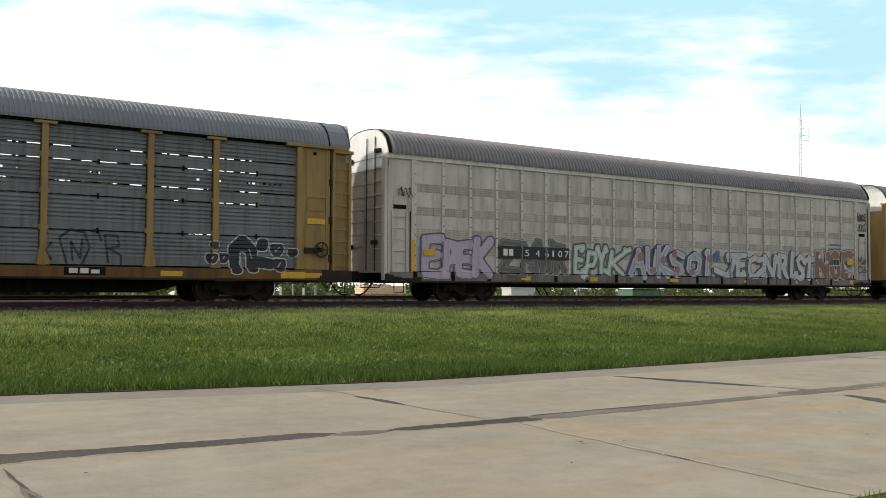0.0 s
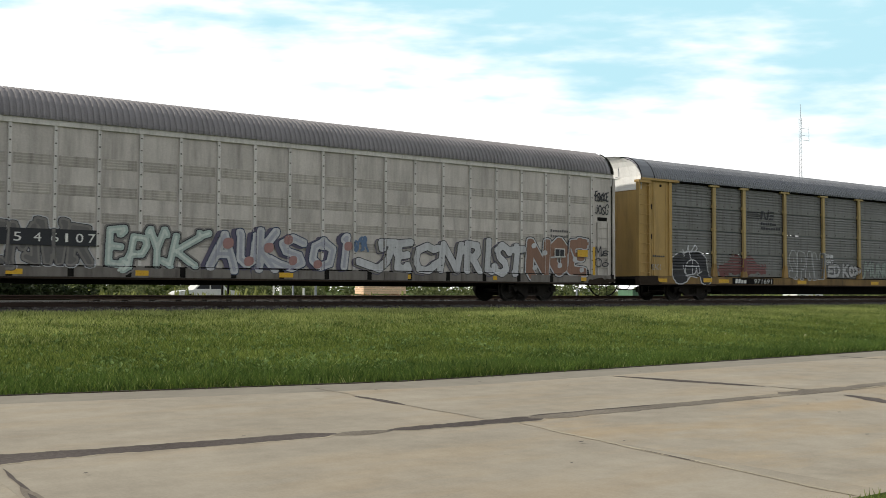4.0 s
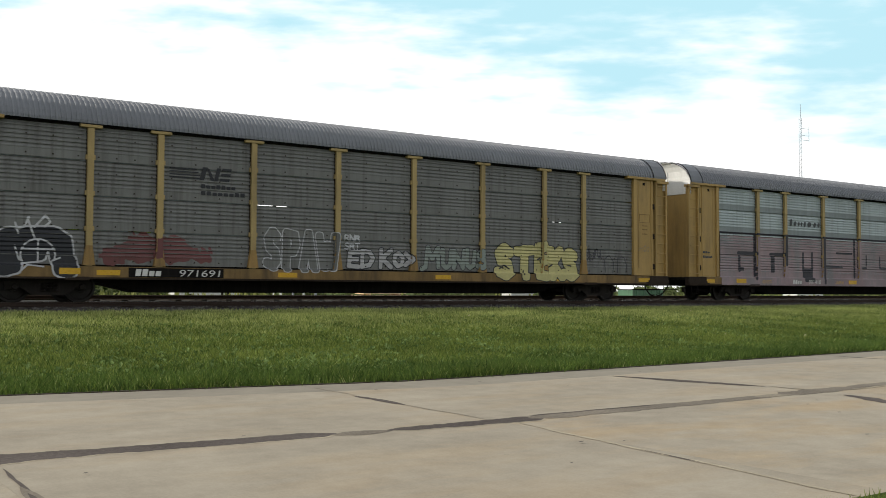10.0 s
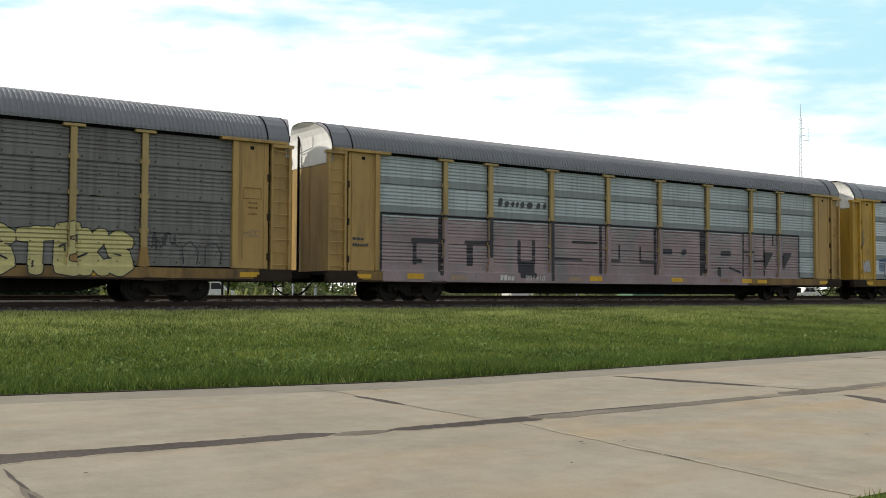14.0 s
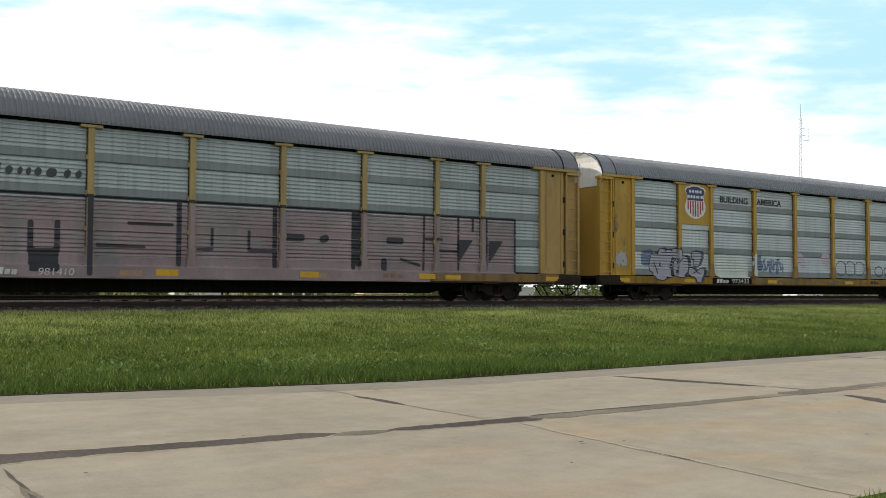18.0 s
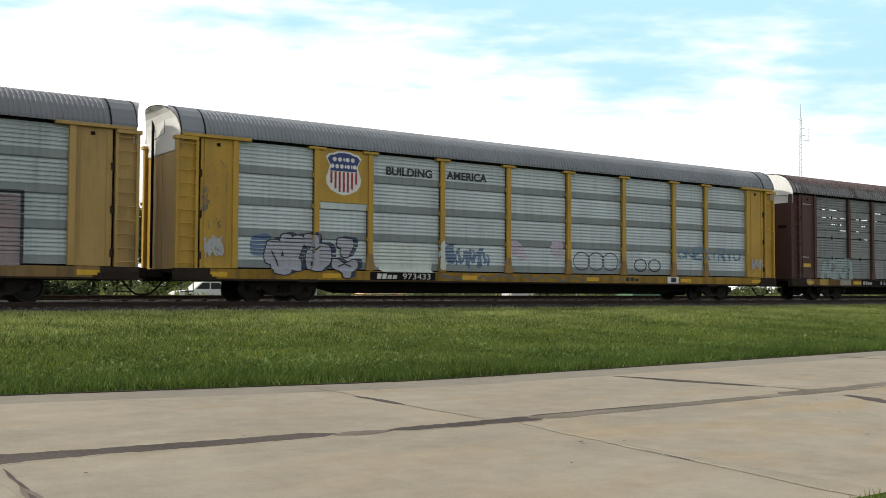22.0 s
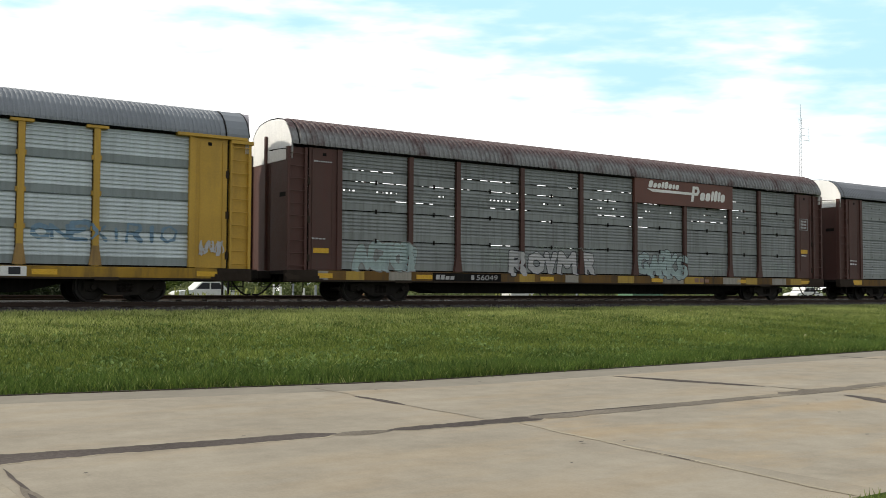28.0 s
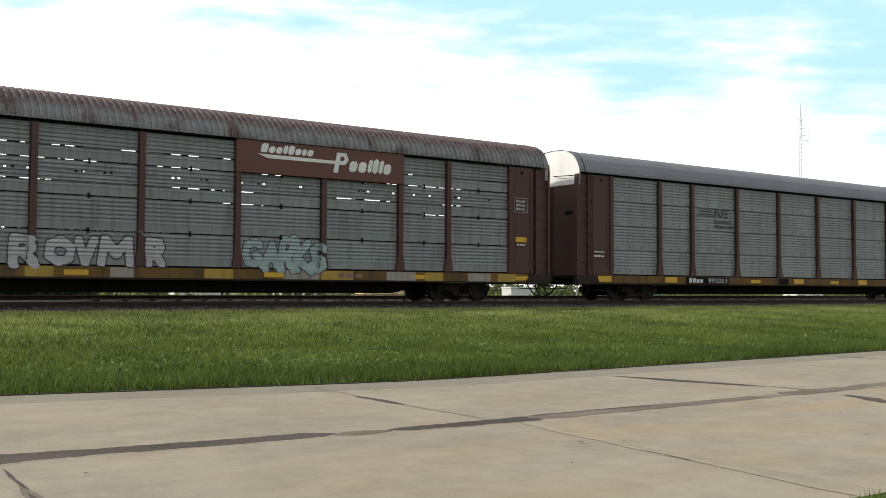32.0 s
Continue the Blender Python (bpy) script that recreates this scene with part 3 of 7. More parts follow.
    for i in range(60):
        part("tie", far_tie, TIE, track, at=(9 + i * 0.9, 33.6, 0))
    rest = Kit()
    i = -220
    while i * 0.55 < 400:
        x = i * 0.55
        if 0 < x < 72:
            part("tie", tie, TIE, track, at=(x, TRACK_Y, 0))
        elif -110 < x:
            rest.box(x - 0.11, x + 0.11, TRACK_Y - 1.3, TRACK_Y + 1.3, -0.30, -0.135)
        i += 1
    tagged(part("far_ties", rest, TIE, track, "dark wooden ties farther along"), kind="stuff")


STONES = speckled("crushed_stone", (0.045, 0.042, 0.039), (0.17, 0.16, 0.15), 9)
GUTTER = speckled("worn_gutter_concrete", (0.205, 0.185, 0.152), (0.285, 0.258, 0.212), 3.0, strength=0.15)
build_ground()
build_grass()
build_road()
build_track()


# ---- the sky's thin clouds, drifting slowly ----
def build_clouds():
    m, n, k, b = shader("thin_bright_cloud")
    n.remove(b)
    tc = n.new("ShaderNodeTexCoord")
    sep = n.new("ShaderNodeSeparateXYZ")
    k.new(tc.outputs["Object"], sep.inputs[0])

    def math_node(op, a, b2=None, c=None):
        q = n.new("ShaderNodeMath")
        q.operation = op
        for i, v in enumerate((a, b2, c)):
            if v is None:
                continue
            if hasattr(v, "links"):
                k.new(v, q.inputs[i])
            else:
                q.inputs[i].default_value = v
        return q.outputs[0]

    wisps = noise_node(n, k, 0.0030, 5, stretch=(0.5, 1, 2.3), rough=0.5)
    puffs = noise_node(n, k, 0.009, 5, stretch=(0.55, 1, 2.2), rough=0.5)
    # thick towards the horizon and towards the sun's side, thin high up on the other side
    low = math_node("MULTIPLY_ADD", sep.outputs["Z"], -0.00195, 2.05)
    side = math_node("MULTIPLY_ADD", sep.outputs["X"], -0.00030, 0.0)
    d = math_node("ADD", low, side)
    d = math_node("ADD", d, math_node("MULTIPLY_ADD", wisps, 2.2, -1.1))
    d = math_node("ADD", d, math_node("MULTIPLY_ADD", puffs, 1.1, -0.55))
    fac = n.new("ShaderNodeMapRange")
    fac.interpolation_type = "SMOOTHSTEP"
    fac.inputs["From Min"].default_value, fac.inputs["From Max"].default_value = 0.2, 1.15
    k.new(d, fac.inputs["Value"])
    # the sheet thins out at its rim
    edge = n.new("ShaderNodeMapRange")
    edge.inputs["From Min"].default_value, edge.inputs["From Max"].default_value = 3300.0, 2300.0
    k.new(math_node("ABSOLUTE", sep.outputs["X"]), edge.inputs["Value"])
    em = n.new("ShaderNodeEmission")
    em.inputs["Color"].default_value, em.inputs["Strength"].default_value = (1.0, 1.0, 0.99, 1), 1.35
    veil = n.new("ShaderNodeEmission")
    veil.inputs["Color"].default_value, veil.inputs["Strength"].default_value = (0.56, 0.89, 1.0, 1), 1.03
    tr = n.new("ShaderNodeBsdfTransparent")
    mv = n.new("ShaderNodeMixShader")
    k.new(fac.outputs[0], mv.inputs[0])
    k.new(veil.outputs[0], mv.inputs[1])
    k.new(em.outputs[0], mv.inputs[2])
    mx = n.new("ShaderNodeMixShader")
    k.new(edge.outputs[0], mx.inputs[0])
    k.new(tr.outputs[0], mx.inputs[1])
    k.new(mv.outputs[0], mx.inputs[2])
    k.new(mx.outputs[0], n["Material Output"].inputs[0])
    kit = Kit()
    rows = []
    for i in range(25):
        x = -3600 + 300 * i
        rows.append([(x, -0.00006 * x * x, z) for z in (-20, 150, 400, 800, 1300, 1800)])
    kit.sweep_x(rows)
    ob = solid("backdrop", kit, m, "bright hazy sky with thin white clouds", "sky", "structure", smooth=True)
    return ob


clouds = build_clouds()
fwd = Vector((math.sin(YAW), math.cos(YAW), 0))
CLOUD_AT = fwd * 3000


# ---- the train ----
VISOR = worn("purplish_grey_visor", (0.36, 0.34, 0.37), 0.6, streak=False)
PANEL_END = 11.75
POSTS = (-9.12, -7.17, -4.32, -1.44, 1.44, 4.32, 7.17, 9.12)
ROW_Z, ROW_H = 1.035, 0.950      # four rows of side sheets
SILL_LO, SILL_HI = 0.655, 1.0
ROOF_PROFILE = ((-1.53, 4.88), (-1.53, 4.97), (-1.47, 5.14), (-1.33, 5.38), (-1.13, 5.57), (-0.85, 5.715), (-0.5, 5.78), (0.0, 5.81))


def row_profile():
    """Heights and depths across one side sheet: a plain band, then six slanting ribs."""
    pts = [(0.0, 0.012), (0.225, 0.012)]
    z = 0.228
    for i in range(6):
        pts += [(z, 0.0), (z + 0.030, 0.0), (z + 0.086, 0.030), (z + 0.112, 0.034)]
        z += 0.1155
    pts.append((0.922, 0.012))
    return pts


PROFILE = row_profile()


def groove(zl):
    for (a, da), (b, db) in zip(PROFILE, PROFILE[1:]):
        if a <= zl <= b:
            return da + (db - da) * (zl - a) / max(1e-6, b - a)
    return 0.0


sheet_cache = {}


def sheet(width, material, side=-1, lo=0.0, hi=9.0):
    """One ribbed side sheet, or the part of it between two heights."""
    key = (round(width, 3), material.name, side, lo, hi)
    profile = [(z, d) for z, d in PROFILE if lo <= z <= hi]
    if key not in sheet_cache:
        y = 1.40 * side
        k = Kit()
        k.sweep_x([[(x, y - side * d, z) for z, d in profile] for x in ((0, width) if side < 0 else (width, 0))])
        z1, z0 = profile[-1][0], profile[0][0]
        yi = y - side * 0.05
        k.quad((0, yi, z0), (width, yi, z0), (width, yi, z1), (0, yi, z1))
        k.quad((0, y, z1), (width, y, z1), (width, yi, z1), (0, yi, z1)).quad((0, y, z0), (width, y, z0), (width, yi, z0), (0, yi, z0))
        me = k.mesh("side_sheet", material)
        # plain band is coloured darker, since the slanting ribs catch more sky
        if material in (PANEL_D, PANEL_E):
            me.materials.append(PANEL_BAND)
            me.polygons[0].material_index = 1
        sheet_cache[key] = me
    return sheet_cache[key]


def post_mesh(material, side=-1, plain=False):
    key = ("post", material.name, side, plain)
    if key not in sheet_cache:
        s = side
        k = Kit()
        k.box(-0.085, 0.085, min(1.50 * s, 1.36 * s), max(1.50 * s, 1.36 * s), SILL_HI, 4.80)
        if not plain:
            k.box(-0.30, 0.30, min(1.525 * s, 1.38 * s), max(1.525 * s, 1.38 * s), 4.77, 4.855, 0.012)
            for zz in (1.95, 2.92, 3.9):
                k.box(-0.13, -0.085, min(1.47 * s, 1.40 * s), max(1.47 * s, 1.40 * s), zz, zz + 0.13)
                k.box(0.085, 0.13, min(1.47 * s, 1.40 * s), max(1.47 * s, 1.40 * s), zz, zz + 0.13)
        sheet_cache[key] = k.mesh("post", material)
    return sheet_cache[key]


def roof_mesh(x0, x1, material, pitch=0.20, depth=0.026, name="roof"):
    key = (name, x0, x1, material.name, pitch, depth)
    if key in sheet_cache:
        return sheet_cache[key]
    prof = list(ROOF_PROFILE) + [(-y, z) for y, z in ROOF_PROFILE[-2::-1]]

    def ring(x, d):
        out = []
        for i, (y, z) in enumerate(prof):
            a, b = prof[max(0, i - 1)], prof[min(len(prof) - 1, i + 1)]
            t = Vector((b[0] - a[0], b[1] - a[1])).normalized()
            out.append((x, y - t.y * d, z + t.x * d))
        return out

    rows, x = [], x0
    if depth > 0:
        while x + pitch <= x1 + 1e-6:
            rows += [ring(x, 0), ring(x + pitch * 0.40, 0), ring(x + pitch * 0.52, depth), ring(x + pitch * 0.88, depth)]
            x += pitch
    else:
        rows = [ring(x0, 0.026)]
    rows.append(ring(x1, 0.0 if depth > 0 else 0.026))
    sheet_cache[key] = Kit().sweep_x([r[::-1] for r in rows]).mesh(name, material)
    return sheet_cache[key]


def wheelset_mesh():
    k = Kit()
    for s in (-1, 1):
        k.lathe([(0.09, s * 0.70), (0.30, s * 0.715), (0.36, s * 0.69), (0.455, s * 0.675), (0.455, s * 0.70), (0.42, s * 0.715), (0.417, s * 0.81), (0.37, s * 0.815), (0.33, s * 0.77), (0.13, s * 0.80), (0.12, s * 0.86), (0.0, s * 0.86)], 28)
    k.tube((0, -0.72, 0), (0, 0.72, 0), 0.085, 10)
    for s in (-1, 1):
        for a in range(5):      # spokes of wear and bolts so that the turning shows
            t = a * 2 * math.pi / 5
            k.box(0.22 * math.cos(t) - 0.03, 0.22 * math.cos(t) + 0.03, min(s * 0.775, s * 0.80), max(s * 0.775, s * 0.80), 0.22 * math.sin(t) - 0.03, 0.22 * math.sin(t) + 0.03)
    return k.mesh("wheelset", TREAD, False)


WHEELSET = wheelset_mesh()


def side_frame_mesh():
    k = Kit()
    for (pts, y0, y1) in (
        ([(-1.12, 0.34), (-1.12, 0.56), (-0.62, 0.62), (-0.34, 0.78), (0.34, 0.78), (0.62, 0.62), (1.12, 0.56), (1.12, 0.34), (0.72, 0.40), (0.42, 0.20), (-0.42, 0.20), (-0.72, 0.40)], -1.10, -0.96),):
        i = len(k.v)
        n = len(pts)
        k.v += [(x, y0, z) for x, z in pts] + [(x, y1, z) for x, z in pts]
        k.f.append(tuple(range(i, i + n)))
        k.f.append(tuple(range(i + n, i + 2 * n))[::-1])
        for j in range(n):
            k.f.append((i + j, i + n + j, i + n + (j + 1) % n, i + (j + 1) % n))
    return k.mesh("side_frame", STEEL)


SIDE_FRAME = side_frame_mesh()
SPRING = Kit()
for sx in (-0.16, 0.0, 0.16):
    for q in range(6):
        SPRING.lathe([(0.05, 0), (0.068, 0.012), (0.05, 0.024)], 8, "z")
        for w in range(len(SPRING.v) - 24, len(SPRING.v)):
            v = SPRING.v[w]
            SPRING.v[w] = (v[0] + sx, v[1] - 1.12, v[2] + 0.30 + q * 0.04)
SPRING = SPRING.mesh("spring", STEEL)
CAP = Kit().lathe([(0.0, -1.17), (0.075, -1.17), (0.09, -1.14), (0.09, -1.09)], 12).mesh("bearing_cap", STEEL)
FOOT = Kit()
for d in (-1, 1):
    FOOT.quad((d * 0.087, -1.506, 1.55), (d * 0.165, -1.506, 1.01), (0.0, -1.506, 1.01), (0.0, -1.506, 1.55))
    FOOT.quad((d * 0.087, -1.506, 1.55), (d * 0.165, -1.506, 1.01), (d * 0.165, -1.38, 1.01), (d * 0.087, -1.38, 1.55))
FEET = {m.name: FOOT.mesh("post_foot", m) for m in (FOOT_Y, BROWN)}
# dark strip painted in for the shade in the recess beside a post
EDGE_SHADE = Kit().box(-0.012, 0.012, -1.412, -1.36, 1.02, 4.78).mesh("post_edge", GRIME_SHADE)
wheelsets = []
cars = []


def bogie(car, x):
    b = part("bogie", Kit().box(x - 0.22, x + 0.22, -1.0, 1.0, 0.42, 0.66, 0.03).box(x - 0.06, x + 0.06, -0.9, 0.9, 0.30, 0.42), STEEL, car, "dark cast steel bogie")
    for s in (1, -1):
        f = part("side_frame", SIDE_FRAME, STEEL, b)
        f.location = (x, 0, 0)
        sp = part("spring", SPRING, STEEL, b, at=(x, 0, 0))
        if s < 0:
            f.rotation_euler = sp.rotation_euler = (0, 0, math.pi)
    for d in (-0.865, 0.865):
        w = part("wheelset", WHEELSET, TREAD, b, "worn steel wheels on an axle", at=(x + d, 0, 0.42))
        wheelsets.append((w, x + d))
        for s in (1, -1):
            c = part("bearing_cap", CAP, STEEL, b, at=(x + d, 0, 0.42))
            if s < 0:
                c.rotation_euler = (0, 0, math.pi)


def underframe(car, truck=10.05, belly=0.27):
    k = Kit()
    # deep centre sill between the bogies, shallow over them
    pts = [(-13.5, 0.62), (-8.9, 0.62), (-7.4, belly), (7.4, belly), (8.9, 0.62), (13.5, 0.62)]
    rows = []
    for x, z in pts:
        rows.append([(x, -0.62, 0.98), (x, -0.62, z), (x, 0.62, z), (x, 0.62, 0.98), (x, -0.62, 0.98)])
    k.sweep_x(rows)
    k.box(-13.6, 13.6, -1.42, 1.42, 0.86, 0.97)
    for i in range(12):
        x = -12.4 + i * 24.8 / 11
        k.box(x - 0.06, x + 0.06, -1.42, 1.42, 0.64, 0.86)
    part("underframe", k, BLACK, car, "sooty black underframe")
    for s in (-1, 1):
        c = Kit()
        c.box(min(s * 13.5, s * 14.05), max(s * 13.5, s * 14.05), -0.11, 0.11, 0.72, 0.96, 0.02)
        c.box(min(s * 14.0, s * 14.30), max(s * 14.0, s * 14.30), -0.20, 0.16, 0.68, 1.0, 0.04)
        part("coupler", c, STEEL, car, "dark steel knuckle coupler")
        h = Kit()
        pts = [Vector((s * 13.5, -0.3, 0.72))]
        for i in range(1, 9):
            t = i / 8
            pts.append(Vector((s * (13.5 + 0.72 * t), -0.3 + 0.06 * t, 0.72 - 0.62 * math.sin(math.pi * t * 0.55) + 0.12 * t)))
        h.path(pts, 0.028, 6)
        part("air_hose", h, BLACK, car, "hanging black air hose")
        g = Kit()
        g.path([(s * 13.45, -1.46, 0.66), (s * 13.45, -1.46, 0.30), (s * 13.08, -1.46, 0.30), (s * 13.08, -1.46, 0.66)], 0.018, 6)
        part("stirrup_step", g, STEEL, car)
        e = Kit().path([(s * 13.62, -1.0, 0.66), (s * 13.68, -0.9, 0.46), (s * 13.68, 0.3, 0.46), (s * 13.62, 0.4, 0.66)], 0.016, 6)
        part("uncoupling_lever", e, STEEL, car)
        bogie(car, s * truck)


def sills(car, material, reflectors=()):
    for s in (-1, 1):
        k = Kit()
        k.box(-13.6, 13.6, min(s * 1.52, s * 1.42), max(s * 1.52, s * 1.42), SILL_LO + 0.03, SILL_HI - 0.02, 0.008)
        sl = part("side_sill", k, material, car)
        part("sill_lip", Kit().box(-13.6, 13.6, min(s * 1.535, s * 1.42), max(s * 1.535, s * 1.42), SILL_LO - 0.02, SILL_LO + 0.03), GRIME_SHADE, sl, "dark lower lip of the sill")
        if s < 0:
            for x in reflectors:
                part("reflector", Kit().box(x - 0.32, x + 0.32, -1.53, -1.521, 0.745, 0.89), REFLECT, sl, "yellow reflective patch")


def end_corner(car, sx, material, side=-1, header=True, brown=False):
    """The closed corner bay with its ladder, at one end of one side."""
    s = side
    ys = lambda a, b: (min(a * s, b * s), max(a * s, b * s))
    X = lambda a, b: (min(sx * a, sx * b), max(sx * a, sx * b))
    part("corner_post", Kit().box(*X(11.74, 11.92), *ys(1.51, 1.30), SILL_HI, 4.82, 0.01), material, car)
    panel = part("end_panel", Kit().box(*X(11.92, 12.90), *ys(1.45, 1.40), SILL_HI, 4.82), material, car)
    part("panel_rib", Kit().box(*X(12.75, 12.80), *ys(1.475, 1.45), SILL_HI, 4.78), material, panel)
    part("panel_rib", Kit().box(*X(12.05, 12.09), *ys(1.462, 1.45), SILL_HI + 0.3, 4.7), material, panel)
    part("door_gap", Kit().box(*X(12.88, 13.0), *ys(1.36, 1.30), SILL_HI, 4.80), BLACK, panel)
    if s < 0:
        for zz in (1.25, 2.45, 3.65):
            part("latch", Kit().box(*X(12.86, 12.96), -1.47, -1.42, zz, zz + 0.22, 0.01), GRIME_SHADE, panel)
        part("eye_hole", Kit().box(*X(12.3, 12.42), -1.456, -1.448, 4.58, 4.68), BLACK, panel)
    part("end_sill", Kit().box(*X(12.6, 13.67), *ys(1.545, 1.30), 0.62, 0.985, 0.01), GRIME_SHADE, car, "sooty end of the sill")
    if s < 0:
        part("jacking_pad", Kit().box(*X(9.1, 9.75), -1.54, -1.50, 0.60, 0.70, 0.01), GRIME_SHADE, car)
    lad = Kit().box(*X(12.98, 13.07), *ys(1.51, 1.34), SILL_HI - 0.06, 4.80, 0.008).box(*X(13.56, 13.65), *ys(1.51, 1.34), SILL_HI - 0.06, 4.80, 0.008)
    lad.box(*X(13.07, 13.56), *ys(1.40, 1.36), SILL_HI - 0.06, 4.80)
    ladder = part("ladder", lad, material, car)
    key = ("rung", material.name)
    if key not in sheet_cache:
        sheet_cache[key] = Kit().path([(0.0, 0.02, 0), (0.0, -0.015, 0), (0.53, -0.015, 0), (0.53, 0.02, 0)], 0.014, 5).mesh("rung", material)
    if s < 0:
        for i in range(10):
            part("rung", sheet_cache[key], material, ladder, at=(min(sx * 13.05, sx * 13.58), -1.505, 1.12 + i * 0.385))
    if header:
        part("header_beam", Kit().box(*X(11.35, 13.50), *ys(1.56, 1.36), 4.80, 4.90, 0.012).box(*X(13.0, 13.70), *ys(1.545, 1.30), 4.70, 4.80), material, car)


VISOR_JUT = (0.0, 0.01, 0.03, 0.08, 0.16, 0.27, 0.38, 0.42)


def end_door(car, sx, material, top=None, rods=True, depth=13.54):
    """The end wall with its folding doors; the upper part is white."""
    X = lambda a, b: (min(sx * a, sx * b), max(sx * a, sx * b))
    d = part("end_door", Kit().box(*X(depth - 0.06, depth), -1.36, -0.02, SILL_HI - 0.05, 4.42, 0.01), material, car)
    part("end_door", Kit().box(*X(depth - 0.06, depth), 0.02, 1.36, SILL_HI - 0.05, 4.42, 0.01), material, car)
    k, half = Kit(), ROOF_PROFILE[1:]
    lean = list(zip(VISOR_JUT[1:], half)) if rods else [(0.0, p) for p in half]
    x1 = depth + 0.012
    rows = [[(sx * x1, -1.49, 4.43), (sx * x1, 1.49, 4.43)]]
    rows += [[(sx * (x1 + j - 0.01), 0.992 * y, z - 0.008), (sx * (x1 + j - 0.01), -0.992 * y, z - 0.008)] for j, (y, z) in lean]
    k.sweep_x(rows)
    k.sweep_x([[(sx * (depth - 0.05), y, z) for _, y, z in r] for r in rows])
    part("gable", k, top or WHITE, car, "white upper end wall")
    if rods:
        r = Kit()
        r.tube((sx * (depth + 0.10), 0.62, 1.0), (sx * (depth + 0.10), 0.62, 5.55), 0.045, 8)
        part("door_rod", r, BLACK, car, "dark upright locking rod")
        r = Kit().path([(sx * (depth + 0.08), -0.35, 5.72), (sx * (depth + 0.08), -0.35, 5.0), (sx * (depth + 0.08), 0.6, 4.9)], 0.014, 5)
        part("grab_rail", r, GALV, car)


def rack_car(label, centre, paint, panel, roof, sill, rows=True, slots=0.0, skip=(), reflectors=(-12.4, -8.6, -3.2, 2.6, 7.8, 12.3), seed=1, post_paint=None, header=True, roof_pitch=0.136, roof_depth=0.026, rivets=False):
    car = thing("autorack_car", label, "railcar", "railcars of the train")
    car.location = (0, TRACK_Y, 0)
    rng = random.Random(seed)
    underframe(car)
    sills(car, sill, reflectors)
    bays = [-PANEL_END, *POSTS, PANEL_END]
    for s in (-1, 1):
        for x in POSTS:
            p = part("post", post_mesh(post_paint or paint, s, not header), post_paint or paint, car, at=(x, 0, 0))
            if s < 0:
                m = FOOT_Y if header else BROWN
                part("post_foot", FEET[m.name], m, p, "grimy flared post foot")
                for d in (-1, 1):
                    part("post_edge", EDGE_SHADE, GRIME_SHADE, p, at=(d * 0.096, 0, 0))
        for sx in (-1, 1):
            end_corner(car, sx, paint, s, header)
        # backing strips behind the seams, notched where daylight shows
        for r in (0, 1, 2, 3, 4) + ((2.39, 3.39) if slots > 0.1 else ()):
            if s > 0 and slots:
                continue
            z = ROW_Z + r * ROW_H - 0.014
            strip_rows, q = [], -PANEL_END
            while q < PANEL_END:
                e = min(PANEL_END, q + rng.uniform(0.2, 1.1))
                lo = z + 0.035 if rng.random() < slots * (2.0 if r > 2.2 else 1.2 if r > 1.5 else 0.4) and 1 <= r < 3.5 else z - 0.03
                strip_rows += [[(q, 1.355 * s, lo), (q, 1.355 * s, z + 0.05)], [(e, 1.355 * s, lo), (e, 1.355 * s, z + 0.05)]]
                q = e
            # lowest and topmost strips are black to paint in the shade of those gaps
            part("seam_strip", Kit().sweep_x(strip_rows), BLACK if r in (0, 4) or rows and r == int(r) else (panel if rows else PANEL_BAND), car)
        for bi, (a, b) in enumerate(zip(bays, bays[1:])):
            x0, w = a + 0.0, b - a
            if s > 0 and slots:
                # far wall with open slots that let daylight through
                for z0, z1 in ((1.035, 2.10), (2.22, 3.13), (3.28, 3.46), (3.67, 3.81), (3.98, 4.16), (4.33, 4.51), (4.71, 4.84)):
                    part("side_sheet", Kit().box(x0, x0 + w, 1.36, 1.40, z0, z1), panel, car)
                # unseen black slats, added at random to break up the daylight glints
                q = x0
                while q < b - 0.1:
                    wide = rng.uniform(0.06, 0.32)
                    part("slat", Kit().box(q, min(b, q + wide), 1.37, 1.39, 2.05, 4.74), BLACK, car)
                    q += wide + rng.uniform(0.12, 0.7)
            for r in range(4):
                if s < 0 and (bi, r) in skip or s > 0 and slots:
                    continue
                if slots > 0.1 and r == 3:
                    part("side_sheet", sheet(w, panel, s, 0.0, 0.342), panel, car, at=(x0, 0, ROW_Z + r * ROW_H))
                    part("side_sheet", sheet(w, panel, s, 0.37, 9.0), panel, car, at=(x0, 0, ROW_Z + r * ROW_H))
                elif slots > 0.1 and r == 2:
                    part("side_sheet", sheet(w, panel, s, 0.0, 0.342), panel, car, at=(x0, 0, ROW_Z + r * ROW_H))
                    part("side_sheet", sheet(w, panel, s, 0.37, 0.61), panel, car, at=(x0, 0, ROW_Z + r * ROW_H))
                    part("side_sheet", sheet(w, panel, s, 0.66, 9.0), panel, car, at=(x0, 0, ROW_Z + r * ROW_H))
                    # punched row: small openings between teeth, closed along most of it
                    zt, teeth, q = ROW_Z + r * ROW_H, Kit(), 0.0
                    while q < w - 0.05:
                        shut = rng.uniform(0.3, 1.3) if rng.random() < 0.45 else 0.09
                        teeth.box(x0 + q, x0 + min(w, q + shut), -1.385, -1.375, zt + 0.595, zt + 0.675)
                        q += shut + 0.085
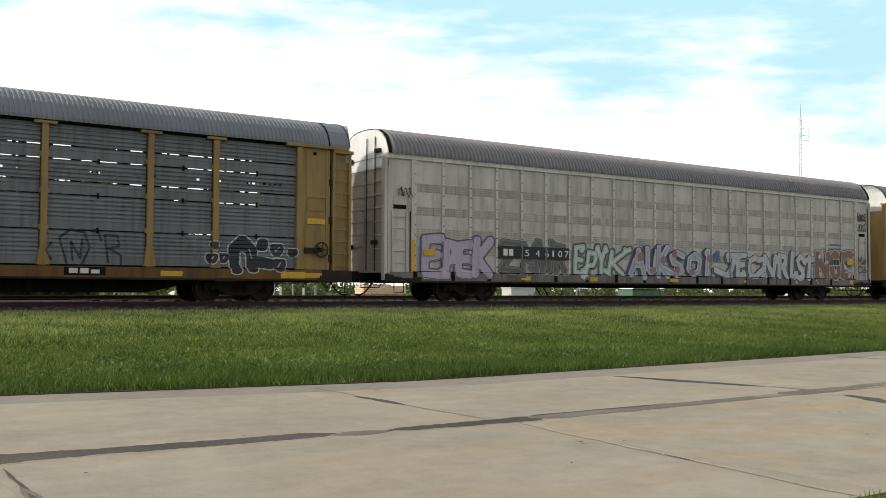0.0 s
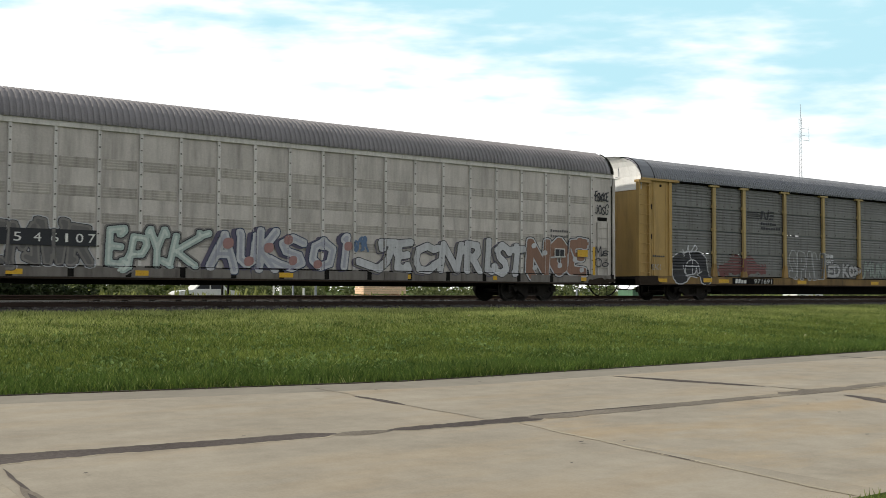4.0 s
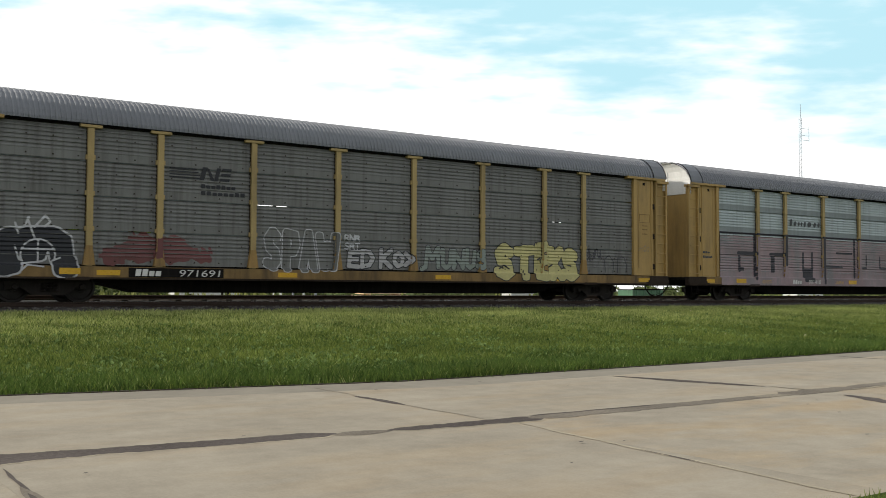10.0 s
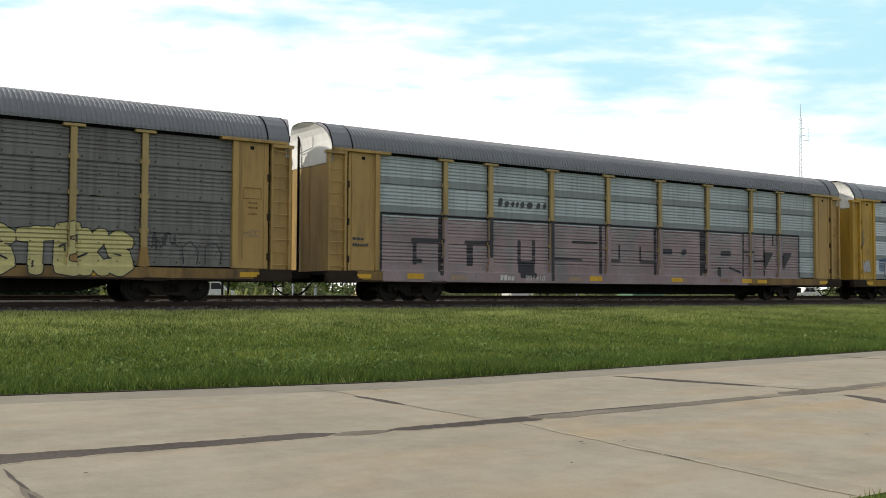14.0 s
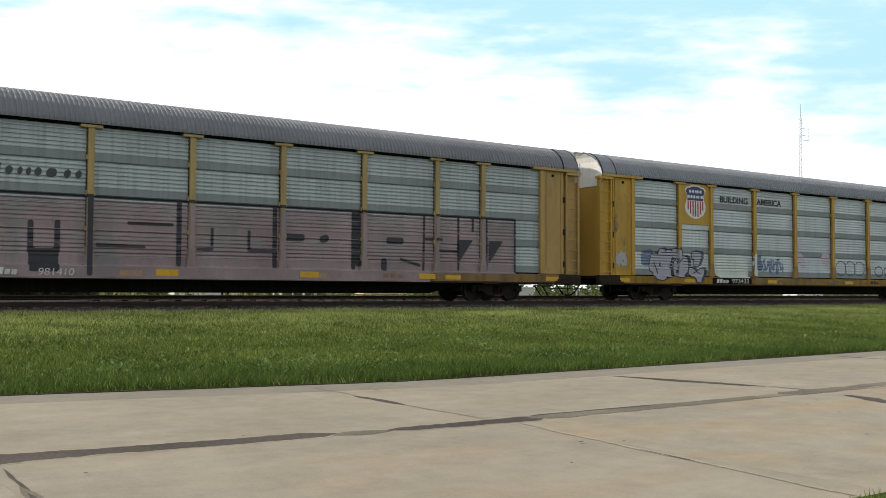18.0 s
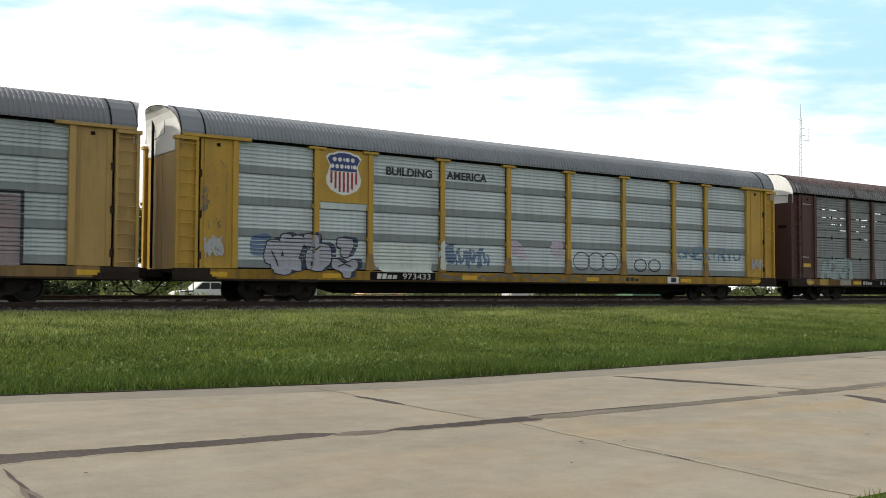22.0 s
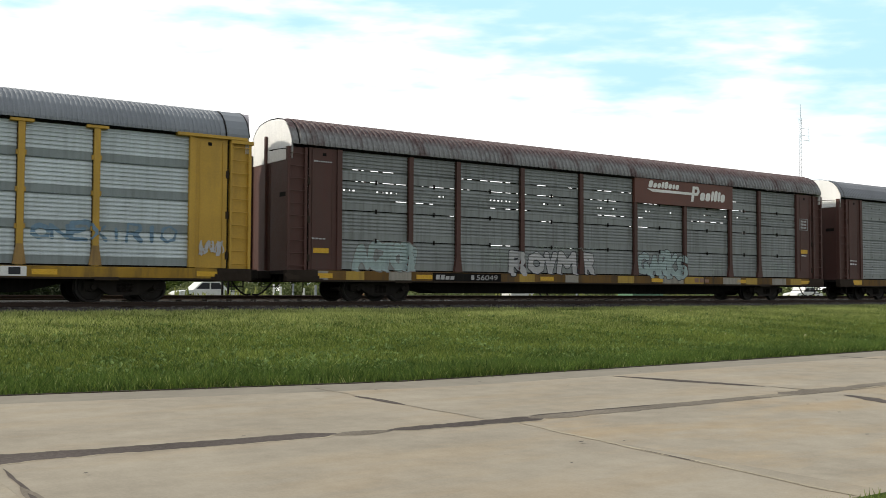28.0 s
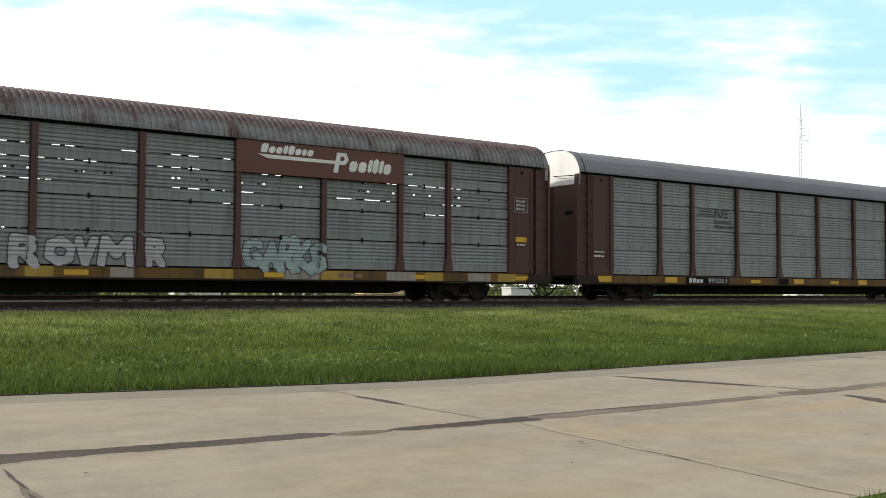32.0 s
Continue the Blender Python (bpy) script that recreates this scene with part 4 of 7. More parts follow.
                    part("punched_strip", teeth, panel, car, "punched strip that lets daylight through")
                else:
                    part("side_sheet", sheet(w, panel, s), panel, car, at=(x0, 0, ROW_Z + r * ROW_H))
            if rows and s < 0:
                for r in (1, 2, 3):
                    z = ROW_Z + r * ROW_H
                    part("hinge", Kit().box((a + b) / 2 - 0.03, (a + b) / 2 + 0.03, -1.42, -1.398, z - 0.09, z + 0.06), BLACK, car)
    if rivets:
        k = Kit()
        for a, b in zip(bays, bays[1:]):
            for u in (0.12, 0.37, 0.63, 0.88):
                x = a + (b - a) * u
                for r in range(4):
                    for zl in (0.10, 0.60):
                        z = ROW_Z + r * ROW_H + zl
                        k.box(x - 0.018, x + 0.018, -1.408, -1.385, z - 0.018, z + 0.018)
        tagged(part("rivets", k, GRIME_SHADE, car, "rows of dark bolt heads"), kind="stuff")
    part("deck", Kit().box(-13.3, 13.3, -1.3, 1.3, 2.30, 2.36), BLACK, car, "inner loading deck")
    rib_end = 12.85 if header else 13.32
    part("roof", roof_mesh(-rib_end, rib_end, roof, roof_pitch, roof_depth), roof, car)
    for sx in (-1, 1):
        cap = part("roof_cap", roof_mesh(min(sx * rib_end, sx * 13.54), max(sx * rib_end, sx * 13.54), roof, 0.2, 0.0, "roof_cap"), roof, car)
        part("roof_joint", roof_mesh(min(sx * (rib_end - 0.05), sx * (rib_end - 0.005)), max(sx * (rib_end - 0.05), sx * (rib_end - 0.005)), BLACK, 0.2, 0.0, "roof_joint"), BLACK, cap)
        if header:
            # slanted visor that juts out over the end wall
            prof = list(ROOF_PROFILE) + [(-y, z) for y, z in ROOF_PROFILE[-2::-1]]
            jut = list(VISOR_JUT) + list(VISOR_JUT[-2::-1])
            va = [(sx * 13.545, y * 1.004, z + 0.012) for y, z in prof]
            vb = [(sx * (13.546 + j), y * 1.004, z + 0.012) for j, (y, z) in zip(jut, prof)]
            vis = part("visor", Kit().sweep_x([vb, va] if sx > 0 else [va, vb]), VISOR, cap, "pale purplish roof end visor")
            part("visor_edge", Kit().path([(sx * 13.545, y * 1.012, z + 0.02) for y, z in prof], 0.02, 4), BLACK, cap)
        end_door(car, sx, paint, rods=header)
        if not header:
            part("slot", Kit().box(min(sx * 13.53, sx * 13.55), max(sx * 13.53, sx * 13.55), -1.15, -0.72, 3.28, 3.42), BLACK, car, "dark opening in the end wall")
            part("end_post", Kit().box(min(sx * 13.52, sx * 13.62), max(sx * 13.52, sx * 13.62), 0.20, 0.32, 1.0, 5.3, 0.01), paint, car)
            part("grab_rail", Kit().path([(sx * 13.55, -1.2, 4.75), (sx * 13.66, -1.2, 4.75), (sx * 13.66, -0.2, 4.8), (sx * 13.55, -0.2, 4.8)], 0.016, 5), BLACK, car)
    cars.append((car, centre))
    return car


B_POSTS = [-12.65 + 25.3 * i / 22 for i in range(23)]


def grey_car(label, centre):
    car = thing("autorack_car", label, "railcar", "railcars of the train")
    car.location = (0, TRACK_Y, 0)
    underframe(car, belly=0.50)
    sills(car, SILL_B, (-12.0, -8.0, -4.4, -0.2, 4.1, 8.2, 12.0))
    post = Kit().box(-0.045, 0.045, -1.50, -1.44, SILL_HI, 4.72, 0.008).mesh("post", BPOST)
    post_far = Kit().box(-0.045, 0.045, 1.44, 1.50, SILL_HI, 4.72).mesh("post", BPOST)
    w = B_POSTS[1] - B_POSTS[0]
    k = Kit().box(0, w, -1.44, -1.38, SILL_HI, 4.72)
    sh = k.mesh("side_sheet", BGREY)
    far = Kit().box(0, w, 1.38, 1.44, SILL_HI, 4.72).mesh("side_sheet", BGREY)
    prof = [(-1.441, -0.135)]
    for i in range(4):
        z = -0.13 + i * 0.075
        prof += [(-1.445, z), (-1.454, z + 0.05), (-1.445, z + 0.054)]
    prof.append((-1.441, 0.155))
    lv = Kit().sweep_x([[(0.10, y, z) for y, z in prof], [(w - 0.10, y, z) for y, z in prof]]).mesh("louver", BBAND)
    bolts = Kit()
    for i in range(11):
        bolts.box(-0.02, 0.02, -1.513, -1.499, 1.18 + i * 0.34, 1.215 + i * 0.34)
    bolts = bolts.mesh("bolts", GRIME_SHADE)
    for a in B_POSTS[:-1]:
        part("side_sheet", sh, BGREY, car, at=(a, 0, 0))
        part("side_sheet", far, BGREY, car, at=(a, 0, 0))
        for zc in (3.80, 3.02, 2.30, 1.72):
            part("louver", lv, BBAND, car, at=(a, 0, zc))
    for a in B_POSTS:
        tagged(part("bolts", bolts, GRIME_SHADE, part("post", post, BPOST, car, at=(a, 0, 0)), "small dark bolt heads"), kind="stuff")
        part("post", post_far, BPOST, car, at=(a, 0, 0))
    for a in B_POSTS[:-1]:
        part("sill_slot", Kit().box(a + 0.14, a + w - 0.10, -1.528, -1.50, 0.972, 1.012), BLACK, car)
    for s in (-1, 1):
        part("top_rail", Kit().box(-13.78, 13.78, min(s * 1.505, s * 1.40), max(s * 1.505, s * 1.40), 4.72, 4.90, 0.01), BPOST, car)
        for sx in (-1, 1):
            X = lambda a, b: (min(sx * a, sx * b), max(sx * a, sx * b))
            ys = lambda a, b: (min(a * s, b * s), max(a * s, b * s))
            c = Kit().box(*X(12.66, 13.84), *ys(1.44, 1.36), SILL_HI - 0.3, 4.72)
            c.box(*X(12.66, 12.80), *ys(1.51, 1.40), SILL_HI - 0.3, 4.72, 0.008).box(*X(13.74, 13.86), *ys(1.51, 1.30), SILL_HI - 0.3, 4.72, 0.008)
            cn = part("end_panel", c, BGREY, car)
            if s < 0:
                part("door_gap", Kit().box(*X(13.695, 13.735), -1.452, -1.438, 0.9, 4.65), BLACK, cn)
                part("door_gap", Kit().box(*X(12.805, 12.84), -1.452, -1.438, 0.9, 3.0), BLACK, cn)
                part("ladder_rail", Kit().box(*X(13.50, 13.56), -1.49, -1.44, 0.75, 3.0), BGREY, cn)
                part("ladder_rail", Kit().box(*X(12.94, 13.0), -1.49, -1.44, 0.75, 3.0), BGREY, cn)
                part("slot", Kit().box(*X(12.98, 13.48), -1.452, -1.438, 3.06, 3.20), BLACK, cn, "dark hand-hold opening")
                part("yellow_stripe", Kit().box(*X(12.67, 12.79), -1.516, -1.506, 0.95, 2.05), REFLECT, cn, "yellow upright stripe")
                for i in range(6):
                    part("rung", Kit().path([(sx * 13.0, -1.44, 0.9 + i * 0.38), (sx * 13.0, -1.50, 0.9 + i * 0.38), (sx * 13.5, -1.50, 0.9 + i * 0.38), (sx * 13.5, -1.44, 0.9 + i * 0.38)], 0.014, 5), BGREY, cn)
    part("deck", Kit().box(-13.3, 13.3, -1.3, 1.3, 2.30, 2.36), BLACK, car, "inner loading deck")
    part("roof", roof_mesh(-13.6, 13.6, ROOF_B, 0.165, 0.05), ROOF_B, car)
    for sx in (-1, 1):
        part("roof_cap", roof_mesh(min(sx * 13.6, sx * 13.74), max(sx * 13.6, sx * 13.74), BLACK, 0.2, 0.0, "roof_cap"), BLACK, car, "black roof edge strip")
        # this wall is grey; its white gable paints in the sunlit top
        end_door(car, sx, B_END, rods=False, depth=13.74)
        for i in range(9):
            part("wall_seam", Kit().box(min(sx * 13.74, sx * 13.762), max(sx * 13.74, sx * 13.762), -1.34, 1.34, 1.42 + 0.42 * i, 1.445 + 0.42 * i), BBAND, car)
        for y, z in ((-0.95, 4.95), (0.9, 4.75), (0.9, 1.8), (-0.75, 1.9)):
            part("hinge", Kit().box(min(sx * 13.74, sx * 13.86), max(sx * 13.74, sx * 13.86), y - 0.16, y + 0.16, z, z + 0.13, 0.02), GRIME_SHADE, car, "rusty dark door hinge")
        for y in (-0.75, -0.2):
            part("door_rod", Kit().tube((sx * 13.78, y, 1.0), (sx * 13.78, y, 5.5), 0.02, 6), STEEL, car)
        for i in range(8):
            part("rung", Kit().path([(sx * 13.74, -1.25, 1.3 + 0.45 * i), (sx * 13.81, -1.25, 1.3 + 0.45 * i), (sx * 13.81, -0.8, 1.3 + 0.45 * i), (sx * 13.74, -0.8, 1.3 + 0.45 * i)], 0.014, 5), BGREY, car)
    cars.append((car, centre))
    return car


car_a = rack_car("yellow autorack railcar with grimy dark grey side sheets", -48.35, YELLOW_A, PANEL_DARK, ROOF, SILL_Y, slots=0.42, seed=11)
car_b = grey_car("grey aluminium autorack railcar with painted lower side", -19.6)
car_c = rack_car("yellow autorack railcar with brownish grey side sheets", 9.22, YELLOW, PANEL_C, ROOF, SILL_C, post_paint=POST_Y, rows=False, slots=0.06, seed=12, rivets=True)
car_d = rack_car("yellow autorack railcar with dull silver side sheets", 37.8, YELLOW, PANEL_D, ROOF, SILL_C, post_paint=POST_Y, rows=False, seed=13)
car_e = rack_car("golden yellow autorack railcar with clean silver side sheets", 66.15, YELLOW_E, PANEL_E, ROOF_E, SILL_E, rows=False, skip=((1, 3), (1, 2)), seed=14)
car_f = rack_car("oxide brown autorack railcar with weathered grey side sheets", 94.65, BROWN, PANEL_F, ROOF_F, SILL_Y, slots=0.26, seed=15, header=False, skip=((5, 3), (6, 3)), roof_pitch=0.2, roof_depth=0.05)
car_g = rack_car("oxide brown autorack railcar with soft grey side sheets", 123.3, BROWN, PANEL_G, ROOF, SILL_Y, rows=False, seed=16, header=False, rivets=True, roof_depth=0.008)


# ---- painting and lettering on the cars ----
STROKES = {
    "A": [[(0, 0), (0.5, 1), (1, 0)], [(0.25, 0.4), (0.75, 0.4)]], "C": [[(0.95, 0.85), (0.6, 1), (0.1, 0.8), (0, 0.4), (0.2, 0.05), (0.65, 0), (1, 0.2)]],
    "D": [[(0, 0), (0, 1), (0.6, 0.9), (0.9, 0.5), (0.6, 0.1), (0, 0)]], "E": [[(1, 1), (0.05, 0.95), (0, 0.05), (1, 0)], [(0, 0.5), (0.8, 0.52)]],
    "G": [[(0.95, 0.9), (0.5, 1), (0.05, 0.75), (0, 0.3), (0.4, 0), (0.95, 0.1), (0.95, 0.45), (0.6, 0.45)]], "H": [[(0, 0), (0, 1)], [(1, 0), (1, 1)], [(0, 0.5), (1, 0.5)]],
    "I": [[(0.5, 0), (0.5, 1)]], "J": [[(0.9, 1), (0.8, 0.3), (0.5, 0), (0, 0.15)], [(0.4, 1), (1.0, 1)]], "K": [[(0, 0), (0, 1)], [(0.95, 1), (0.1, 0.5), (1, 0)]],
    "L": [[(0, 1), (0, 0.05), (0.9, 0)]], "M": [[(0, 0), (0.1, 1), (0.5, 0.4), (0.9, 1), (1, 0)]], "N": [[(0, 0), (0, 1), (0.95, 0), (1, 1)]],
    "O": [[(0.5, 1), (0.05, 0.8), (0, 0.3), (0.4, 0), (0.9, 0.15), (1, 0.7), (0.5, 1)]], "P": [[(0, 0), (0.05, 1), (0.8, 0.95), (0.95, 0.7), (0.7, 0.47), (0.05, 0.45)]],
    "R": [[(0, 0), (0.05, 1), (0.8, 0.95), (0.9, 0.7), (0.6, 0.5), (0.05, 0.48)], [(0.45, 0.5), (1, 0)]], "S": [[(0.95, 0.85), (0.5, 1), (0.08, 0.8), (0.25, 0.55), (0.8, 0.42), (0.95, 0.18), (0.5, 0), (0, 0.12)]],
    "T": [[(0, 0.95), (1, 1)], [(0.5, 1), (0.45, 0)]], "U": [[(0, 1), (0.05, 0.2), (0.5, 0), (0.95, 0.2), (1, 1)]], "V": [[(0, 1), (0.45, 0), (1, 1)]],
    "X": [[(0, 0), (1, 1)], [(0, 1), (1, 0)]], "Y": [[(0, 1), (0.5, 0.5), (1, 1)], [(0.5, 0.5), (0.45, 0)]], "!": [[(0.5, 0.35), (0.6, 1)], [(0.45, 0.02), (0.46, 0.04)]],
    "W": [[(0, 1), (0.25, 0), (0.5, 0.7), (0.75, 0), (1, 1)]], "Z": [[(0, 1), (1, 0.95), (0, 0.05), (1, 0)]],
    ">": [[(0, 0.9), (0.9, 0.5), (0, 0.1)]],
}


def lettered(text, x0, x1, z0, z1, seed=1, slant=0.0, wobble=0.05, gap=0.22, spikes=0):
    """Freehand letters as strokes between x0 and x1."""
    rng = random.Random(seed)
    n = len(text)
    w = (x1 - x0) / (n + gap * (n - 1))
    out = []
    for i, ch in enumerate(text):
        a = x0 + i * w * (1 + gap)
        lift, tall, turn = rng.uniform(-1, 1) * wobble, 1 + rng.uniform(-1, 1) * wobble * 1.4, rng.uniform(-1, 1) * wobble
        out.append([])
        for line in STROKES[ch]:
            out[-1].append([(a + w * (x + slant * (z - 0.5) + turn * (z - 0.5)), z0 + (z1 - z0) * (z * tall + lift * (1 if z > 0.5 else -0.4))) for x, z in line])
        for j in range(spikes):
            line = rng.choice(STROKES[ch])
            x, z = rng.choice((line[0], line[-1]))
            dx, dz = rng.uniform(-0.38, 0.38), rng.choice((-1, 1)) * rng.uniform(0.05, 0.2)
            out[-1].append([(a + w * (x + slant * (z - 0.5)), z0 + (z1 - z0) * z), (a + w * (x + dx + slant * (z - 0.5)), z0 + (z1 - z0) * min(1.12, max(-0.14, z + dz)))])
    return out


def piece(rows, seed=1, wobble=0.04, spikes=0):
    """Freehand letters, each in a box of its own: (letter, x0, x1, z0, z1, slant)."""
    out = []
    for i, (ch, x0, x1, z0, z1, slant) in enumerate(rows):
        out += lettered(ch, x0, x1, z0, z1, seed + 7 * i, slant, wobble, 0.2, spikes)
    return out


def shifted(letters, dx, dz):
    """All strokes of a piece, moved, as one list."""
    return [[(x + dx, z + dz) for x, z in line] for letter in letters for line in letter]


def wedge(car, pts, y, material, name="graffiti", label=""):
    return part(name, Kit().quad(*[(x, y, z) for x, z in pts]), material, car, label)


def word_blocks(car, sizes, x0, x1, z0, z1, material, y, label="", slant=0.0, gap=0.16):
    """Plain blocks in place of a word, with the widths and heights of its letters."""
    unit = (x1 - x0) / sum(w for w, _ in sizes)
    x = x0
    for w, tall in sizes:
        a, b, top, c = x, x + unit * w * (1 - gap), z0 + (z1 - z0) * tall, 0.2 * unit
        ring = [(a + c, z0), (b - c, z0), (b, z0 + c), (b, top - c), (b - c, top), (a + c, top), (a, top - c), (a, z0 + c)]
        part("lettering", Kit().quad(*[(px + slant * (pz - z0), y, pz) for px, pz in ring]), material, car, label)
        x += unit * w


def scrawl(x0, x1, z0, z1, n=14, seed=1):
    """A looping freehand line."""
    rng = random.Random(seed)
    pts = []
    for i in range(n):
        t = i / (n - 1)
        pts.append((x0 + (x1 - x0) * min(1, max(0, t + rng.uniform(-1.3, 1.3) / n)), z0 + (z1 - z0) * (0.5 + (0.5 if i % 2 else -0.5) * rng.uniform(0.4, 1.0))))
    out = []
    for i in range(len(pts) - 1):
        p0, p1, p2, p3 = (Vector(pts[max(0, min(len(pts) - 1, j))]) for j in (i - 1, i, i + 1, i + 2))
        for q in range(5):
            t = q / 5
            v = 0.5 * (2 * p1 + (p2 - p0) * t + (2 * p0 - 5 * p1 + 4 * p2 - p3) * t * t + (3 * p1 - p0 - 3 * p2 + p3) * t ** 3)
            out.append((v.x + 0.05 * (z1 - z0) * math.sin(9 * (i + t)), v.y))
    return [out]


def clusters(strokes, reach):
    """Groups of strokes that touch each other."""
    dense = []
    for line in strokes:
        pts = [Vector(line[0])]
        for a, b in zip(line, line[1:]):
            a, b = Vector(a), Vector(b)
            n = max(1, int((b - a).length / 0.12))
            pts += [a + (b - a) * (i + 1) / n for i in range(n)]
        dense.append(np.array([tuple(p) for p in pts]))
    group = list(range(len(strokes)))
    for i in range(len(strokes)):
        for j in range(i):
            if group[i] != group[j] and np.min(np.hypot(dense[i][:, None, 0] - dense[j][None, :, 0], dense[i][:, None, 1] - dense[j][None, :, 1])) < reach:
                old = group[i]
                group = [group[j] if g == old else g for g in group]
    return [[strokes[i] for i in range(len(strokes)) if group[i] == g] for g in sorted(set(group))]


def rack_surface(x, z):
    if z < SILL_HI:
        return -1.537 if z < SILL_LO + 0.035 else -1.522
    ax = abs(x)
    if ax > 11.73:
        return -1.512 if ax < 11.93 or ax > 12.97 else -1.477
    for p in POSTS:
        if abs(x - p) < (0.09 if z > 1.55 else 0.09 + (1.55 - z) * 0.145):
            return -1.509
    return -1.40 + groove((z - ROW_Z) % ROW_H)


def grey_surface(x, z):
    if z < SILL_HI:
        return -1.537 if z < SILL_LO + 0.035 else -1.522
    if abs(x) > 12.44:
        return -1.512
    for p in B_POSTS:
        if abs(x - p) < 0.055:
            return -1.502
    return -1.464


def distance_field(strokes, x0, x1, z0, z1, cell):
    xs, zs = np.arange(x0, x1 + cell, cell), np.arange(z0, z1 + cell, cell)
    gx, gz = np.meshgrid(xs, zs, indexing="ij")
    d = np.full(gx.shape, 9.0)
    for line in strokes:
        for (ax, az), (bx, bz) in zip(line, line[1:]):
            vx, vz = bx - ax, bz - az
            q = vx * vx + vz * vz + 1e-9
            t = np.clip(((gx - ax) * vx + (gz - az) * vz) / q, 0, 1)
            ex, ez = np.abs(gx - ax - t * vx), np.abs(gz - az - t * vz)
            d = np.minimum(d, 0.55 * np.hypot(ex, ez) + 0.45 * np.maximum(ex, ez))
    return xs, zs, d


def skin(xs, zs, d, surface, off):
    """The patches of the grid where d is below nought, laid on a surface, one kit each."""
    index, verts, polys, root = {}, [], [], []

    def top_of(i):
        while root[i] != i:
            root[i] = root[root[i]]
            i = root[i]
        return i

    def place(x, z):
        key = (round(x, 4), round(z, 4))
        if key not in index:
            index[key] = len(verts)
            root.append(len(verts))
            verts.append((x, surface(x, z) - off, z))
        return index[key]

    inside = d < 0
    some = inside[:-1, :-1] | inside[1:, :-1] | inside[1:, 1:] | inside[:-1, 1:]
    for i, j in zip(*np.nonzero(some)):
        c = [(xs[i], zs[j], d[i, j]), (xs[i + 1], zs[j], d[i + 1, j]), (xs[i + 1], zs[j + 1], d[i + 1, j + 1]), (xs[i], zs[j + 1], d[i, j + 1])]
        poly = []
        for a, b in zip(c, c[1:] + c[:1]):
            if a[2] < 0:
                poly.append(place(a[0], a[1]))
            if (a[2] < 0) != (b[2] < 0):
                t = a[2] / (a[2] - b[2])
                poly.append(place(a[0] + t * (b[0] - a[0]), a[1] + t * (b[1] - a[1])))
        poly = list(dict.fromkeys(poly))
        if len(poly) > 2:
            polys.append(poly)
            for q in poly[1:]:
                root[top_of(q)] = top_of(poly[0])
    patches = {}
    for poly in polys:
        patches.setdefault(top_of(poly[0]), []).append(poly)
    out = []
    for faces in patches.values():
        if len(faces) < 5:
            continue
        k, local = Kit(), {}
        for poly in faces:
            for q in poly:
                if q not in local:
                    local[q] = len(k.v)
                    k.v.append(verts[q])
            k.f.append(tuple(local[q] for q in poly))
        out.append(k)
    return out


def spray(car, strokes, r, layers, label, surface=rack_surface, cell=0.04, name="graffiti", ragged=0.0, floor=0.66):
    """Spray paint along strokes, or letter by letter. layers: (growth, material), from the lowest up."""
    if isinstance(strokes[0][0][0], tuple):
        for i, letter in enumerate(strokes):
            spray(car, letter, r, layers, label, lambda x, z, i=i: surface(x, z) - 0.0015 * i, cell, "graffiti_letter", ragged, floor)
        return None
    groups = clusters(strokes, 2 * (r + max(g for g, _ in layers)) + 0.02)
    if len(groups) > 1:
        for g in groups:
            spray(car, g, r, layers, label, surface, cell, name, ragged, floor)
        return None
    grow = max(g for g, _ in layers) + r + 0.08
    px, pz = [p[0] for s in strokes for p in s], [p[1] for s in strokes for p in s]
    xs, zs, d = distance_field(strokes, min(px) - grow, max(px) + grow, max(floor, min(pz) - grow), min(4.8, max(pz) + grow), cell)
    if ragged:
        rag = np.array([[noise.noise((x * 1.7, z * 1.7, 4.2)) + 0.6 * noise.noise((x * 6, z * 6, 1.2)) for z in zs] for x in xs])
        d = d + ragged * rag
    top = None
    for i, (g, material) in enumerate(layers):
        for k in skin(xs, zs, d - r - g, surface, 0.004 + 0.004 * i):
            if i == 0:
                top = part(name, k, material, car, label)
            elif top:
                part("paint_fill", k, material, top)
    return top


def plate(car, x0, x1, z0, z1, material, y=-1.53, name="patch", label="", slant=0.0):
    """A flat rectangular patch of paint."""
    h = (z1 - z0) * slant
    return part(name, Kit().quad((x0, y, z0), (x1, y, z0), (x1 + h, y, z1), (x0 + h, y, z1)), material, car, label)


def bars(car, x0, x1, z0, z1, n, material, y, label="", slant=0.0, seed=1, name="lettering"):
    """Plain upright bars in place of writing, each a part."""
    rng = random.Random(seed)
    w = (x1 - x0) / n
    first = None
    for i in range(n):
        a, b = x0 + i * w, x0 + (i + 0.78) * w
        top = z1 if i == 0 or rng.random() < 0.25 else z0 + (z1 - z0) * 0.76
        h = (top - z0) * slant
        k = Kit().quad((a, y, z0), (b, y, z0), (b + h, y, top), (a + h, y, top))
        first = part(name, k, material, car, label) or first
    return first


